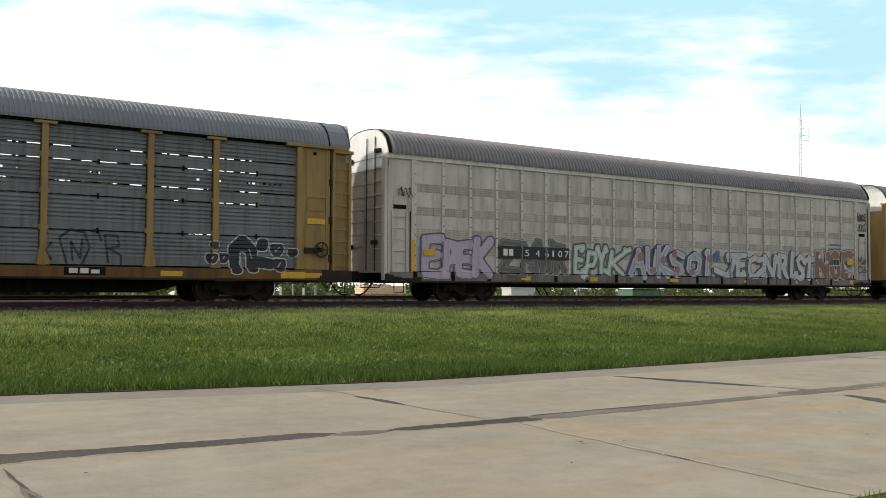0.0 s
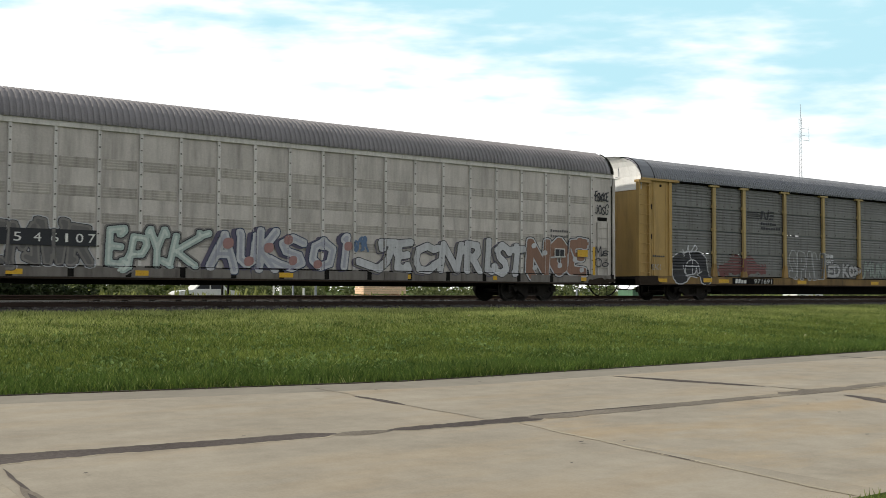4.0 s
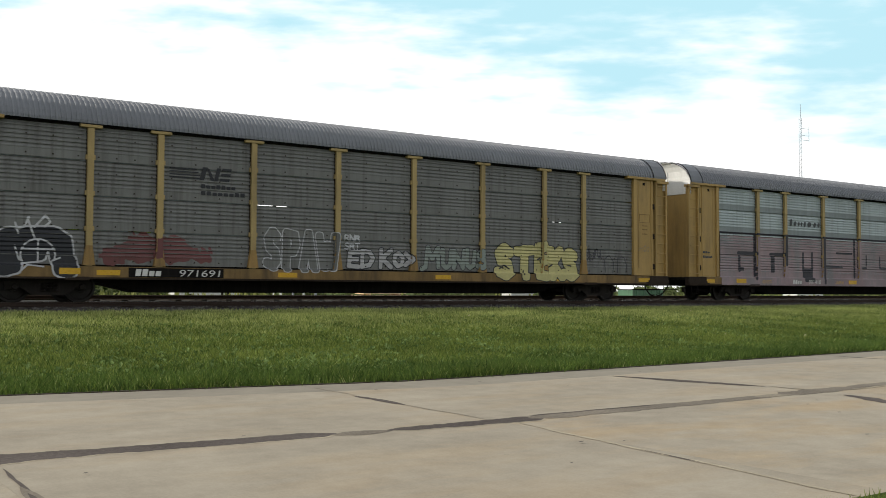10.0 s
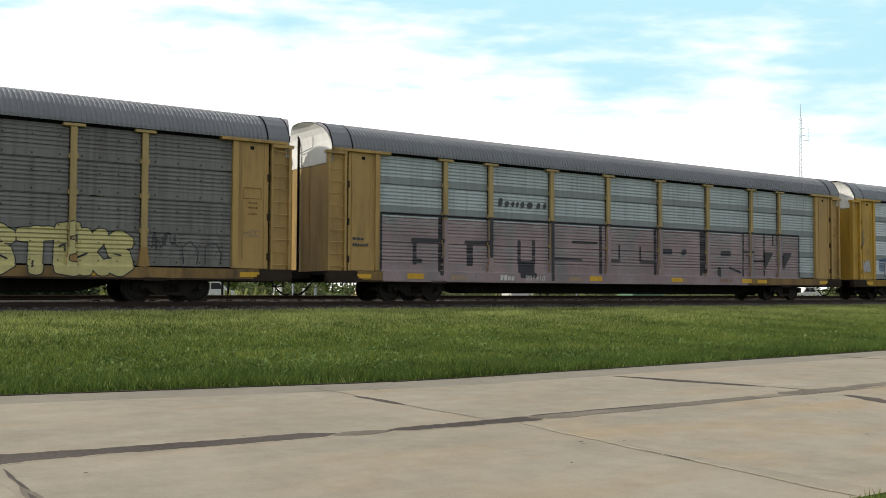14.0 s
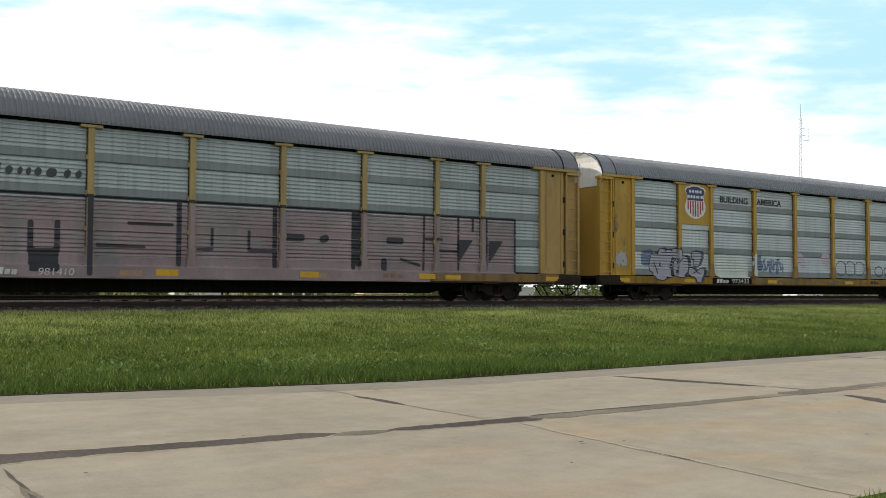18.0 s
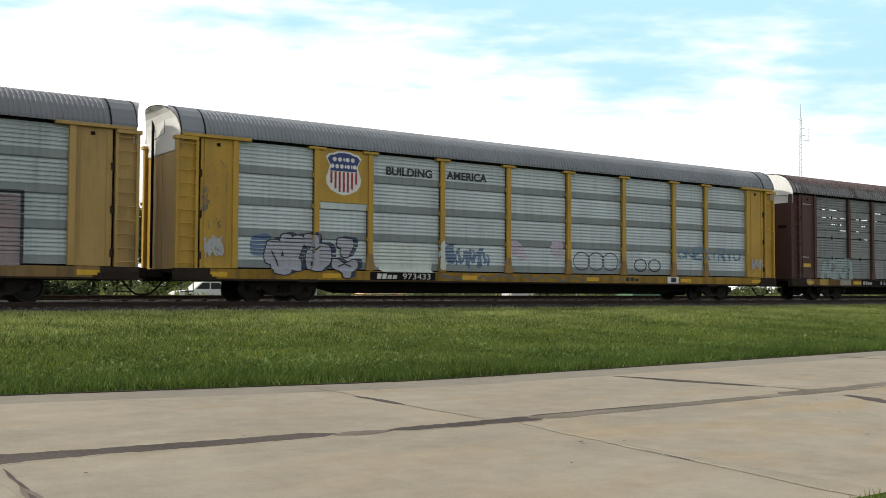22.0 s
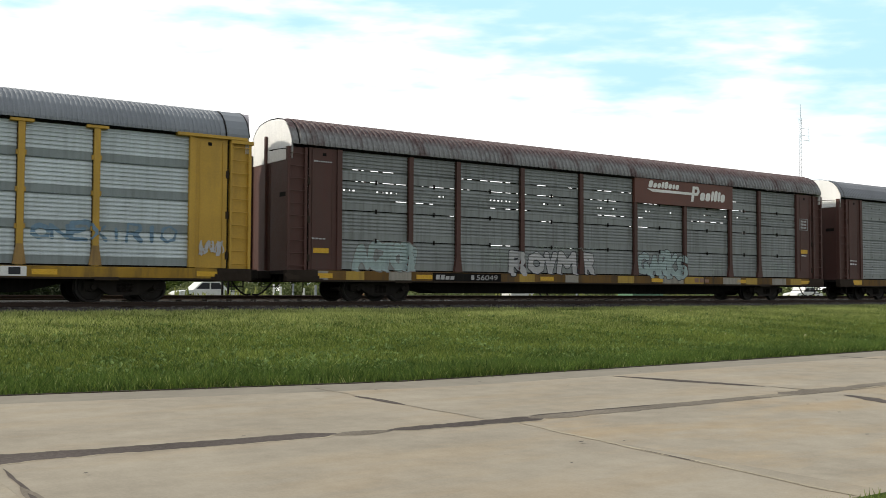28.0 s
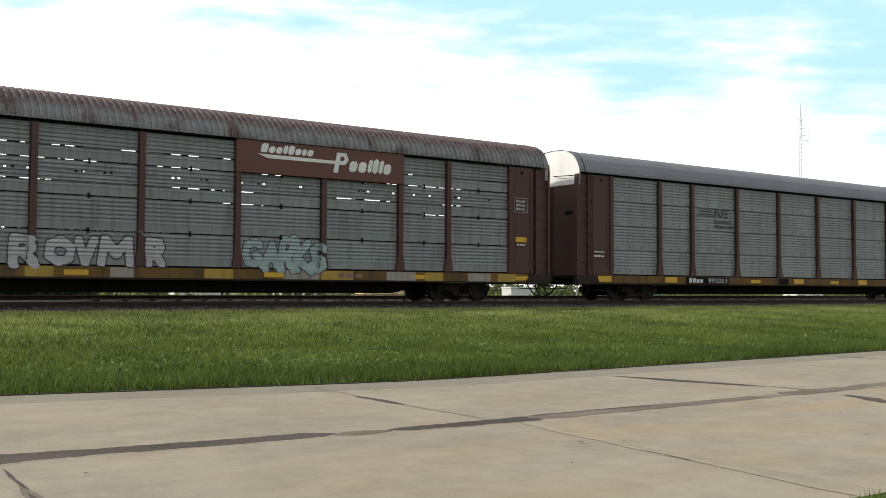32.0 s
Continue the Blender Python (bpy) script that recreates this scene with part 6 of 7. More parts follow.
def paint_car_d(c):
    word_blocks(c, ((1, 1), (1, 0.72), (0.7, 0.72), (0.7, 0.72), (1, 0.72), (1.5, 0.72), (1, 0.72), (0.9, 0.72)), -6.8, -4.45, 3.36, 3.68, INK_SOFT, -1.406, "dark blue-grey slanted lettering", 0.15, 0.42)
    car_number(c, -6.82, -6.15, -5.64, -4.73, "981410", patch=False, y=-1.565)
    band = [[(-11.45, 1.15 + 0.2 * i), (10.35, 1.2 + 0.2 * i)] for i in range(8)]
    spray(c, band + [[(-11.4, 0.8), (6.6, 0.8)]], 0.24, [(0, P_MAUVE)], "huge block letters rolled in chalky mauve paint", lambda x, z: rack_surface(x, z) - 0.004, 0.03, ragged=0.02)
    low = lambda x, z: rack_surface(x, z) - 0.014
    thick = [[(-11.68, 1.1), (-11.68, 2.85)], [(-9.3, 0.95), (-9.3, 2.85)], [(-10.4, 2.05), (-9.25, 2.05)], [(-10.33, 1.3), (-10.33, 2.0)], [(-10.35, 1.36), (-10.1, 1.36)], [(-8.2, 2.03), (-7.25, 2.05)],
             [(-8.1, 1.3), (-8.1, 2.0)], [(-7.98, 1.3), (-7.98, 2.0)], [(-7.17, 1.6), (-7.17, 2.85)], [(-5.83, 1.4), (-5.83, 2.12)], [(-5.15, 1.4), (-5.15, 2.14)], [(-4.32, 0.8), (-4.32, 2.85)],
             [(-1.8, 1.1), (-1.8, 2.88)], [(1.2, 1.1), (1.2, 2.88)], [(3.95, 1.1), (3.95, 2.85)], [(4.12, 1.2), (4.12, 2.85)]]
    spray(c, thick + [[(-5.8, 0.9 + 0.12 * i), (-5.18, 0.9 + 0.12 * i)] for i in range(5)], 0.075, [(0, P_SLATE)], "slate grey shadow strokes of block letters", low, 0.05)
    thin = [[(-3.25, 2.21), (-2.0, 2.21)], [(-4.1, 1.57), (-2.8, 1.56)], [(-1.23, 1.53), (-0.8, 1.55), (-0.8, 2.14)], [(0.36, 2.1), (0.36, 1.55), (1.15, 1.54)], [(6.65, 1.05), (6.68, 2.85)],
            [(8.1, 1.1), (8.1, 2.88)], [(8.72, 2.45), (8.72, 2.88)], [(9.32, 1.1), (9.32, 2.9)], [(10.6, 1.05), (10.6, 2.9)], [(-11.6, 2.9), (10.6, 2.92)], [(7.25, 1.72), (8.0, 1.72)], [(6.7, 2.1), (7.4, 2.1)], [(5.75, 1.4), (6.5, 1.2)]]
    spray(c, thin, 0.045, [(0, P_SLATE)], "thin slate grey letter edges", low, 0.04)
    spray(c, [[(1.65, 1.99), (2.1, 1.99)], [(2.85, 1.96), (2.95, 2.0)], [(5.3, 2.0), (5.75, 2.0)], [(5.1, 1.1), (5.1, 1.3)]], 0.11, [(0, P_SLATE)], "slate grey spots inside block letters", low, 0.04)
    for x in (8.1, 9.42):
        wedge(c, ((x, 1.35), (x + 0.6, 2.12), (x, 2.12)), -1.445, P_SLATE, label="slate grey wedge inside a block letter")
    bars(c, -12.75, -12.3, 1.98, 2.06, 3, INK_SOFT, -1.478)
    bars(c, -12.75, -12.15, 1.78, 1.88, 7, INK_SOFT, -1.478, seed=3)
    for x0 in (-10.7, -2.5, 2.0, 6.4):
        plate(c, x0, x0 + 0.65, 0.75, 0.93, REFLECT, -1.545, "reflector")
    bars(c, 5.0, 5.8, 0.77, 0.92, 3, P_RED, -1.534, "rust red block lettering on the sill")


def shield(c, x, z0, z1, w, y):
    """Two-part shield: blue chief with white bars over red and white stripes."""
    def outline(s):
        h = z1 - z0
        pts = []
        half = [(0.0, 0.0), (0.16, 0.03), (0.36, 0.11), (0.47, 0.24), (0.49, 0.38), (0.43, 0.52), (0.39, 0.66), (0.47, 0.80), (0.50, 0.84), (0.41, 0.93), (0.30, 0.94), (0.18, 0.985), (0.0, 1.0)]
        for a, b in half:
            pts.append((a * w * s, (b - 0.5) * h * s))
        return pts
    zc = (z0 + z1) / 2

    def face(s, yy, material, name, parent, lo=-9.0, hi=9.0):
        half = outline(s)
        k = Kit()
        for (a, b), (a2, b2) in zip(half, half[1:]):
            for u0, u1, v0, v1 in ((a, a2, b, b2),):
                l0, l1 = max(v0, lo), min(v1, hi)
                if l1 <= l0:
                    continue
                f = lambda v: u0 + (u1 - u0) * (v - v0) / max(1e-9, v1 - v0)
                k.quad((x - f(l0), yy, zc + l0), (x + f(l0), yy, zc + l0), (x + f(l1), yy, zc + l1), (x - f(l1), yy, zc + l1))
        return part(name, k, material, parent, "" if name != "shield" else "blue, red and white shield emblem")

    h = z1 - z0
    s0 = face(1.0, y, BRIGHT_W, "shield", c)
    face(0.91, y - 0.004, SHIELD_BLUE, "shield_chief", s0, 0.04 * h)
    face(0.91, y - 0.004, BRIGHT_W, "shield_field", s0, -9, 0.03 * h)
    half = outline(0.91)
    for i in range(7):
        xa = (-3.25 + i) * w * 0.115
        k = Kit()
        xm = abs(xa + w * 0.029)
        low = min((b for a, b in half if a >= xm), default=-0.3 * h)
        k.quad((x + xa, y - 0.008, zc + max(low, -0.44 * h)), (x + xa + w * 0.058, y - 0.008, zc + max(low, -0.44 * h)), (x + xa + w * 0.058, y - 0.008, zc + 0.028 * h), (x + xa, y - 0.008, zc + 0.028 * h))
        part("stripe", k, SHIELD_RED, s0)
    word_blocks(s0, ((1, 1), (1, 1), (0.45, 1), (1.05, 1), (1, 1)), x - 0.40, x + 0.44, zc + 0.255 * h, zc + 0.35 * h, BRIGHT_W, y - 0.008, gap=0.28)
    word_blocks(s0, ((1, 1), (1, 1), (1, 1), (0.45, 1), (0.9, 1), (0.45, 1), (1, 1)), x - 0.47, x + 0.5, zc + 0.10 * h, zc + 0.195 * h, BRIGHT_W, y - 0.008, gap=0.28)


def paint_car_e(c):
    b = part("board", Kit().box(-9.035, -7.255, -1.45, -1.40, 3.14, 4.84, 0.006), YELLOW_E, c, "yellow board with a shield emblem")
    part("board_edge", Kit().box(-9.035, -7.255, -1.42, -1.38, 2.93, 3.14), PANEL_E, c)
    shield(c, -8.16, 3.38, 4.80, 1.30, -1.455)
    script(c, "BUILDING", -6.55, -4.72, 4.18, 0.36, INK, -1.407, "black words painted on silver sheets", 0.0, 0.03)
    script(c, "AMERICA", -4.12, -2.38, 4.20, 0.36, INK, -1.407, "black words painted on silver sheets", 0.0, 0.03)
    plate(c, -7.2, -4.65, 0.70, 0.96, BLACK, name="sill_patch", label="black number patch on the sill")
    bars(c, -6.95, -6.15, 0.74, 0.91, 4, DIRTY_W, -1.534, slant=0.15)
    script(c, "973433", -5.95, -4.85, 0.735, 0.27, DIRTY_W, -1.534, "white car number figures", 0.0)
    spray(c, [[(-10.98, 1.72), (-10.9, 1.74)]], 0.33, [(0, P_BLUE)], "round blue spot of spray paint", ragged=0.05)
    bubbles = [([[(-10.58, 1.42), (-10.52, 1.62)], [(-10.35, 1.12), (-10.25, 1.1)]], 0.27), ([[(-10.12, 1.88), (-9.95, 1.3)], [(-9.95, 1.3), (-9.72, 1.85)], [(-10.0, 1.2), (-9.8, 1.15)]], 0.2), ([[(-9.35, 1.92), (-9.25, 1.9)]], 0.19),
               ([[(-9.1, 1.32), (-8.92, 1.46)]], 0.36), ([[(-8.2, 1.86), (-7.92, 1.84), (-8.06, 1.58)]], 0.16), ([[(-8.4, 1.2), (-8.1, 1.02), (-7.75, 1.18)], [(-8.1, 1.02), (-8.06, 0.9)]], 0.15)]
    for lines, r in bubbles:
        spray(c, [[(x + 0.16, z + 0.04) for x, z in line] for line in lines], r, [(0.03, P_NAVY)], "navy shadow of a bubble letter")
    for i, (lines, r) in enumerate(bubbles):
        spray(c, lines, r, [(0.035, P_BLACK), (0.0, P_LILAC)], "greyish lilac bubble graffiti letter", lambda x, z, i=i: rack_surface(x, z) - 0.006 - 0.003 * i, 0.03)
    low = lambda x, z: rack_surface(x, z) - 0.032
    spray(c, [[(-10.62, 1.55), (-10.45, 1.25), (-10.4, 1.1)], [(-9.2, 1.6), (-9.0, 1.75)], [(-8.3, 1.12), (-8.1, 1.2), (-7.85, 1.12)]], 0.02, [(0, P_BLACK)], "thin black inner lines", low, 0.03)
    spray(c, [[(-6.6, 1.5), (-6.0, 1.55), (-5.2, 1.5)], [(-6.4, 1.25), (-5.1, 1.25)]], 0.38, [(0, P_PALE)], "cloudy pale mint patch of spray paint", ragged=0.1)
    spray(c, [[(-4.3, 1.2), (-4.3, 1.9)]], 0.14, [(0, P_PALE)], "pale drip of spray paint", ragged=0.08)
    spray(c, [[(-4.0, 1.75), (-3.9, 1.4)]], 0.18, [(0, P_BLUE)], "blue smear", ragged=0.1)
    spray(c, scrawl(-3.7, -2.3, 1.15, 1.85, 22, 3), 0.035, [(0, P_BLUE)], "dull blue scrawl", cell=0.03)
    spray(c, [[(-1.0, 1.9), (-0.8, 1.7)], [(0.9, 2.0), (1.0, 1.8)]], 0.24, [(0, P_PURPLE)], "faint lilac smear", ragged=0.18)
    spray(c, [[(2.15 + 0.75 * i + 0.42 * math.cos(a * 0.5), 1.5 + 0.34 * math.sin(a * 0.5)) for a in range(14)] for i in range(3)], 0.02, [(0, P_NAVY)], "dark blue loops", cell=0.03)
    spray(c, [[(5.3 + 0.8 * i + 0.34 * math.cos(a * 0.5), 1.4 + 0.24 * math.sin(a * 0.5)) for a in range(14)] for i in range(2)], 0.026, [(0, P_BLACK)], "black loops", cell=0.03)
    spray(c, lettered("ONEXIRIO", 7.5, 11.4, 1.72, 2.12, 4, 0, 0.1, 0.2), 0.05, [(0, P_SKY)], "washed-out blue letters", cell=0.03, ragged=0.05)
    spray(c, scrawl(-12.75, -12.2, 1.3, 1.95, 22, 8), 0.018, [(0, P_SILVER)], "white scrawl", lambda x, z: -1.479, 0.03)
    spray(c, scrawl(12.05, 12.8, 1.35, 1.8, 22, 5), 0.018, [(0, P_SILVER)], "white scrawl", lambda x, z: -1.479, 0.03)
    spray(c, scrawl(-12.85, -12.68, 2.5, 3.6, 9, 9) + [[(-12.72, 3.7), (-12.62, 4.05), (-12.35, 4.2), (-12.1, 3.95), (-12.08, 3.7), (-12.35, 3.75), (-12.72, 3.7)], [(-12.6, 3.65), (-12.62, 2.9), (-12.5, 2.5)], [(-12.12, 3.65), (-12.15, 2.8), (-12.22, 2.5)], [(-12.5, 3.3), (-12.38, 3.35), (-12.45, 3.0)]] + scrawl(-12.7, -12.1, 2.05, 2.5, 9, 4), 0.008, [(0, P_GREY)], "thin dark scrawl", lambda x, z: -1.479, 0.03)
    bars(c, 4.35, 5.1, 0.76, 0.91, 3, INK, -1.534, "black block lettering on the sill")
    p = plate(c, 6.7, 7.35, 0.70, 0.96, PALE, -1.532, "notice_plate", "small pale and black notice plate")
    part("notice_field", Kit().quad((6.9, -1.536, 0.74), (7.2, -1.536, 0.74), (7.2, -1.536, 0.93), (6.9, -1.536, 0.93)), INK, p)
    spray(c, scrawl(-4.4, 4.2, 0.74, 0.94, 26, 2), 0.03, [(0, P_GREY)], "smudges along the sill", ragged=0.03)


def paint_car_f(c):
    b = part("board", Kit().box(1.35, 7.26, -1.53, -1.40, 3.875, 4.86, 0.006), BROWN_LOGO, c, "oxide brown name board")
    y = -1.536
    word_blocks(c, ((1.1, 1.0), (0.95, 0.72), (0.95, 0.72), (0.7, 0.95), (0.95, 1.0), (0.95, 0.72), (0.75, 0.72), (0.95, 0.72)), 2.1, 3.9, 4.52, 4.80, BRIGHT_W, y, "white slanted lettering", 0.25)
    part("underline", Kit().quad((2.35, y, 4.35), (4.75, y, 4.35), (4.78, y, 4.45), (2.02, y, 4.47)), BRIGHT_W, c, "white underline")
    word_blocks(c, ((1.0, 0.72), (1.0, 0.72), (0.55, 0.95), (0.7, 1.0), (0.55, 0.95), (0.95, 0.72)), 5.15, 6.75, 4.15, 4.62, BRIGHT_W, y, "white slanted lettering", 0.2)
    plate(c, 4.60, 4.76, 4.08, 4.72, BRIGHT_W, y, "lettering", slant=0.2)
    spray(c, [[(4.82, 4.66), (5.02, 4.66), (5.08, 4.52), (4.98, 4.4), (4.8, 4.4)]], 0.06, [(0, BRIGHT_W)], "white slanted lettering", lambda x, z: y, 0.025)
    rng = random.Random(4)
    for i, x0 in enumerate((-13.0, -11.6, -10.0, -4.5, -2.3, 0.4, 2.9, 4.2, 6.6, 8.1, 9.9, 11.2)):
        w = rng.uniform(0.6, 1.3)
        plate(c, x0, x0 + w, 0.69, 0.965, SILL_BRIGHT if i % 2 else PALE_SILL, -1.526 - 0.0005 * i, "sill_patch", "yellow or pale patch on the sill")
    plate(c, -8.28, -5.35, 0.69, 0.965, BLACK, -1.534, "sill_patch", "black number patch on the sill")
    bars(c, -8.15, -7.35, 0.74, 0.90, 4, P_SILVER, -1.538, slant=0.15)
    bars(c, -6.66, -6.5, 0.74, 0.90, 1, P_SILVER, -1.538)
    script(c, "56049", -6.44, -5.5, 0.735, 0.25, P_SILVER, -1.538, "faded white car number figures", 0.1)
    bars(c, 4.8, 5.75, 0.75, 0.92, 3, P_RED, -1.536, "rust red block lettering on the sill")
    chalk = piece((("A", -11.2, -10.75, 1.1, 1.75, 0.0), ("C", -10.62, -10.25, 1.1, 1.9, 0.0), ("T", -10.2, -9.85, 1.1, 1.75, 0.0), ("O", -9.75, -9.4, 1.12, 1.7, 0.0), ("W", -9.35, -8.95, 1.1, 1.85, 0.1)), 3, 0.1, 1)
    spray(c, chalk, 0.12, [(0.03, P_SMOKE), (0.0, P_TEAL)], "pale chalky graffiti letters", cell=0.03, ragged=0.06)
    hollow = piece((("R", -4.78, -4.25, 1.02, 1.66, 0.0), ("O", -3.88, -3.3, 1.1, 1.66, 0.0), ("V", -3.12, -2.72, 1.1, 1.66, 0.0), ("M", -2.5, -1.7, 1.1, 1.7, 0.0), ("R", -1.2, -0.82, 1.1, 1.7, 0.0)), 6, 0.04, 0)
    spray(c, hollow, 0.1, [(0.05, P_BLACK), (0.018, P_SILVER)], "chalky graffiti letters with dark edges", cell=0.03, ragged=0.02)
    spray(c, scrawl(-5.9, -4.8, 1.1, 1.95, 22, 8), 0.014, [(0, P_SAGE)], "faint scribbles", cell=0.03)
    spray(c, scrawl(-3.7, -0.6, 1.85, 2.05, 30, 10), 0.014, [(0, P_SAGE)], "faint scribbles", cell=0.03)
    teal = piece((("C", 1.72, 2.2, 1.15, 1.85, 0.1), ("A", 2.35, 2.8, 1.0, 1.75, 0.1), ("R", 2.9, 3.3, 1.0, 1.75, 0.2), ("K", 3.4, 3.8, 1.0, 1.85, 0.2), ("S", 3.92, 4.35, 1.0, 1.8, 0.2)), 9, 0.1, 2)
    spray(c, teal, 0.11, [(0.028, P_SLATE), (0.0, P_TEAL)], "pale teal graffiti letters with dark edges", cell=0.03)
    spray(c, scrawl(4.7, 6.9, 1.1, 1.7, 18, 12), 0.02, [(0, P_SAGE)], "faint tag", cell=0.03)
    spray(c, scrawl(9.9, 11.3, 1.15, 1.75, 14, 14), 0.02, [(0, P_SAGE)], "faint tag", cell=0.03)
    plate(c, -12.75, -12.2, 1.52, 1.68, REFLECT, -1.479, "notice_plate", "yellow notice plate")
    plate(c, 12.05, 12.55, 2.12, 2.30, REFLECT, -1.479, "notice_plate", "yellow notice plate")
    bars(c, 12.1, 12.5, 2.0, 2.05, 3, PALE, -1.479)
    k = Kit().path([(12.0, -1.48, 3.2), (12.58, -1.48, 3.2), (12.58, -1.48, 3.7), (12.0, -1.48, 3.7), (12.0, -1.48, 3.2)], 0.014, 4)
    part("notice_frame", k, P_SILVER, c, "white-framed stencil box")
    for i in range(3):
        bars(c, 12.07, 12.5, 3.27 + 0.14 * i, 3.36 + 0.14 * i, 4, P_SILVER, -1.479, seed=i)
    bars(c, -12.75, -12.1, 4.38, 4.43, 8, P_SILVER, -1.479)
    bars(c, -12.8, -12.3, 1.95, 2.0, 4, P_SILVER, -1.479)


def paint_car_g(c):
    rail_logo(c, -6.7, 3.52, -1.406, INK_SOFT)
    car_number(c, -7.5, -6.6, -6.3, -5.1, "993263")
    for x0 in (-12.6, -8.9, -0.5, 4.5, 9.0):
        plate(c, x0, x0 + 0.7, 0.73, 0.95, REFLECT, -1.534, "reflector")
    bars(c, -12.75, -12.2, 1.68, 1.75, 3, PALE, -1.479, "white stencil marks")
    bars(c, -12.75, -12.2, 1.85, 1.90, 5, PALE, -1.479)
    plate(c, -1.6, -0.9, 0.70, 0.96, BLACK, -1.532, "sill_patch")


def soot(c, surface, reach):
    """Ragged soot on the lowest part of the corner bays."""
    for sx in (-1, 1):
        spray(c, [[(sx * 12.5, 0.70), (sx * reach, 0.78)]], 0.10, [(0, GRIME_SHADE)], "ragged sooty stain", surface, 0.04, "soot_stain", ragged=0.11, floor=0.63)


def corner_surface(x, z):
    return -1.555 if abs(x) > 12.55 and z < 1.02 else rack_surface(x, z)


SILL_BRIGHT = worn("bright_yellow_sill_paint", (0.40, 0.26, 0.04), 0.55, amount=0.4)
PALE_SILL = worn("pale_worn_sill_paint", (0.30, 0.28, 0.24), 0.6, amount=0.5)
paint_car_a(car_a)
paint_car_b(car_b)
paint_car_c(car_c)
paint_car_d(car_d)
paint_car_e(car_e)
paint_car_f(car_f)
paint_car_g(car_g)
for railcar in (car_a, car_c, car_d, car_e, car_f, car_g):
    soot(railcar, corner_surface, 13.6)
soot(car_b, lambda x, z: -1.54, 13.75)


# ---- behind the track ----
# leaf colour kept near black to stand for a shaded background
THICKET = blade_leaf("shade_dark_bush_leaves", (0.010, 0.016, 0.006), (0.035, 0.05, 0.016), 0.15)
SHRUB = blade_leaf("mixed_shrub_leaves", (0.06, 0.085, 0.03), (0.20, 0.22, 0.09), 0.3)
def leaf_cloud(centres, n, size, seed, flat=1.0):
    """Many small leaf clumps scattered in and round the given balls (x, y, z, r)."""
    rng = random.Random(seed)
    k = Kit()
    weights = [c[3] ** 2 for c in centres]
    for c in rng.choices(centres, weights, k=n):
        u = Vector((rng.gauss(0, 1), rng.gauss(0, 1), rng.gauss(0, 1))).normalized()
        r = c[3] * (0.45 + 0.62 * rng.random() ** 0.5)
        p = Vector((c[0], c[1], c[2])) + Vector((u.x * r, u.y * r, u.z * r * flat))
        s = size * rng.uniform(0.6, 1.4)
        a, b = Vector((rng.gauss(0, 1), rng.gauss(0, 1), rng.gauss(0, 0.6))).normalized() * s, Vector((rng.gauss(0, 0.6), rng.gauss(0, 0.6), rng.gauss(0, 1))).normalized() * s
        k.quad(p - a, p + b * 0.6, p + a, p - b * 0.7)
    return k


def tree(x, y, h, seed):
    rng = random.Random(seed)
    t = thing("tree", "broad leafy green tree beyond the track", "tree", "trees beyond the track", at=(x, y, -0.5))
    tr = Kit()
    top = (rng.uniform(-0.3, 0.3), 0, h * 0.55)
    tr.tube((0, 0, -0.2), (0.05, 0.03, h * 0.25), 0.030 * h, 9, 0.022 * h).tube((0.05, 0.03, h * 0.25), top, 0.022 * h, 8, 0.010 * h)
    balls = []
    for i in range(9):
        a = i * 2.4 + rng.random()
        zz = h * rng.uniform(0.35, 0.85)
        r = h * 0.27 * (1.1 - abs(zz / h - 0.55))
        e = (math.cos(a) * r, math.sin(a) * r, zz)
        tr.tube((0.04, 0.02, h * rng.uniform(0.22, 0.5)), e, 0.008 * h, 6, 0.003 * h)
        balls.append((*e, h * rng.uniform(0.13, 0.20)))
    balls.append((0, 0, h * 0.85, h * 0.14))
    part("trunk", tr, BARK, t, "brown trunk with limbs")
    part("crown", leaf_cloud(balls, 2600, 0.028 * h, seed), LEAVES, t, "uneven green crown")


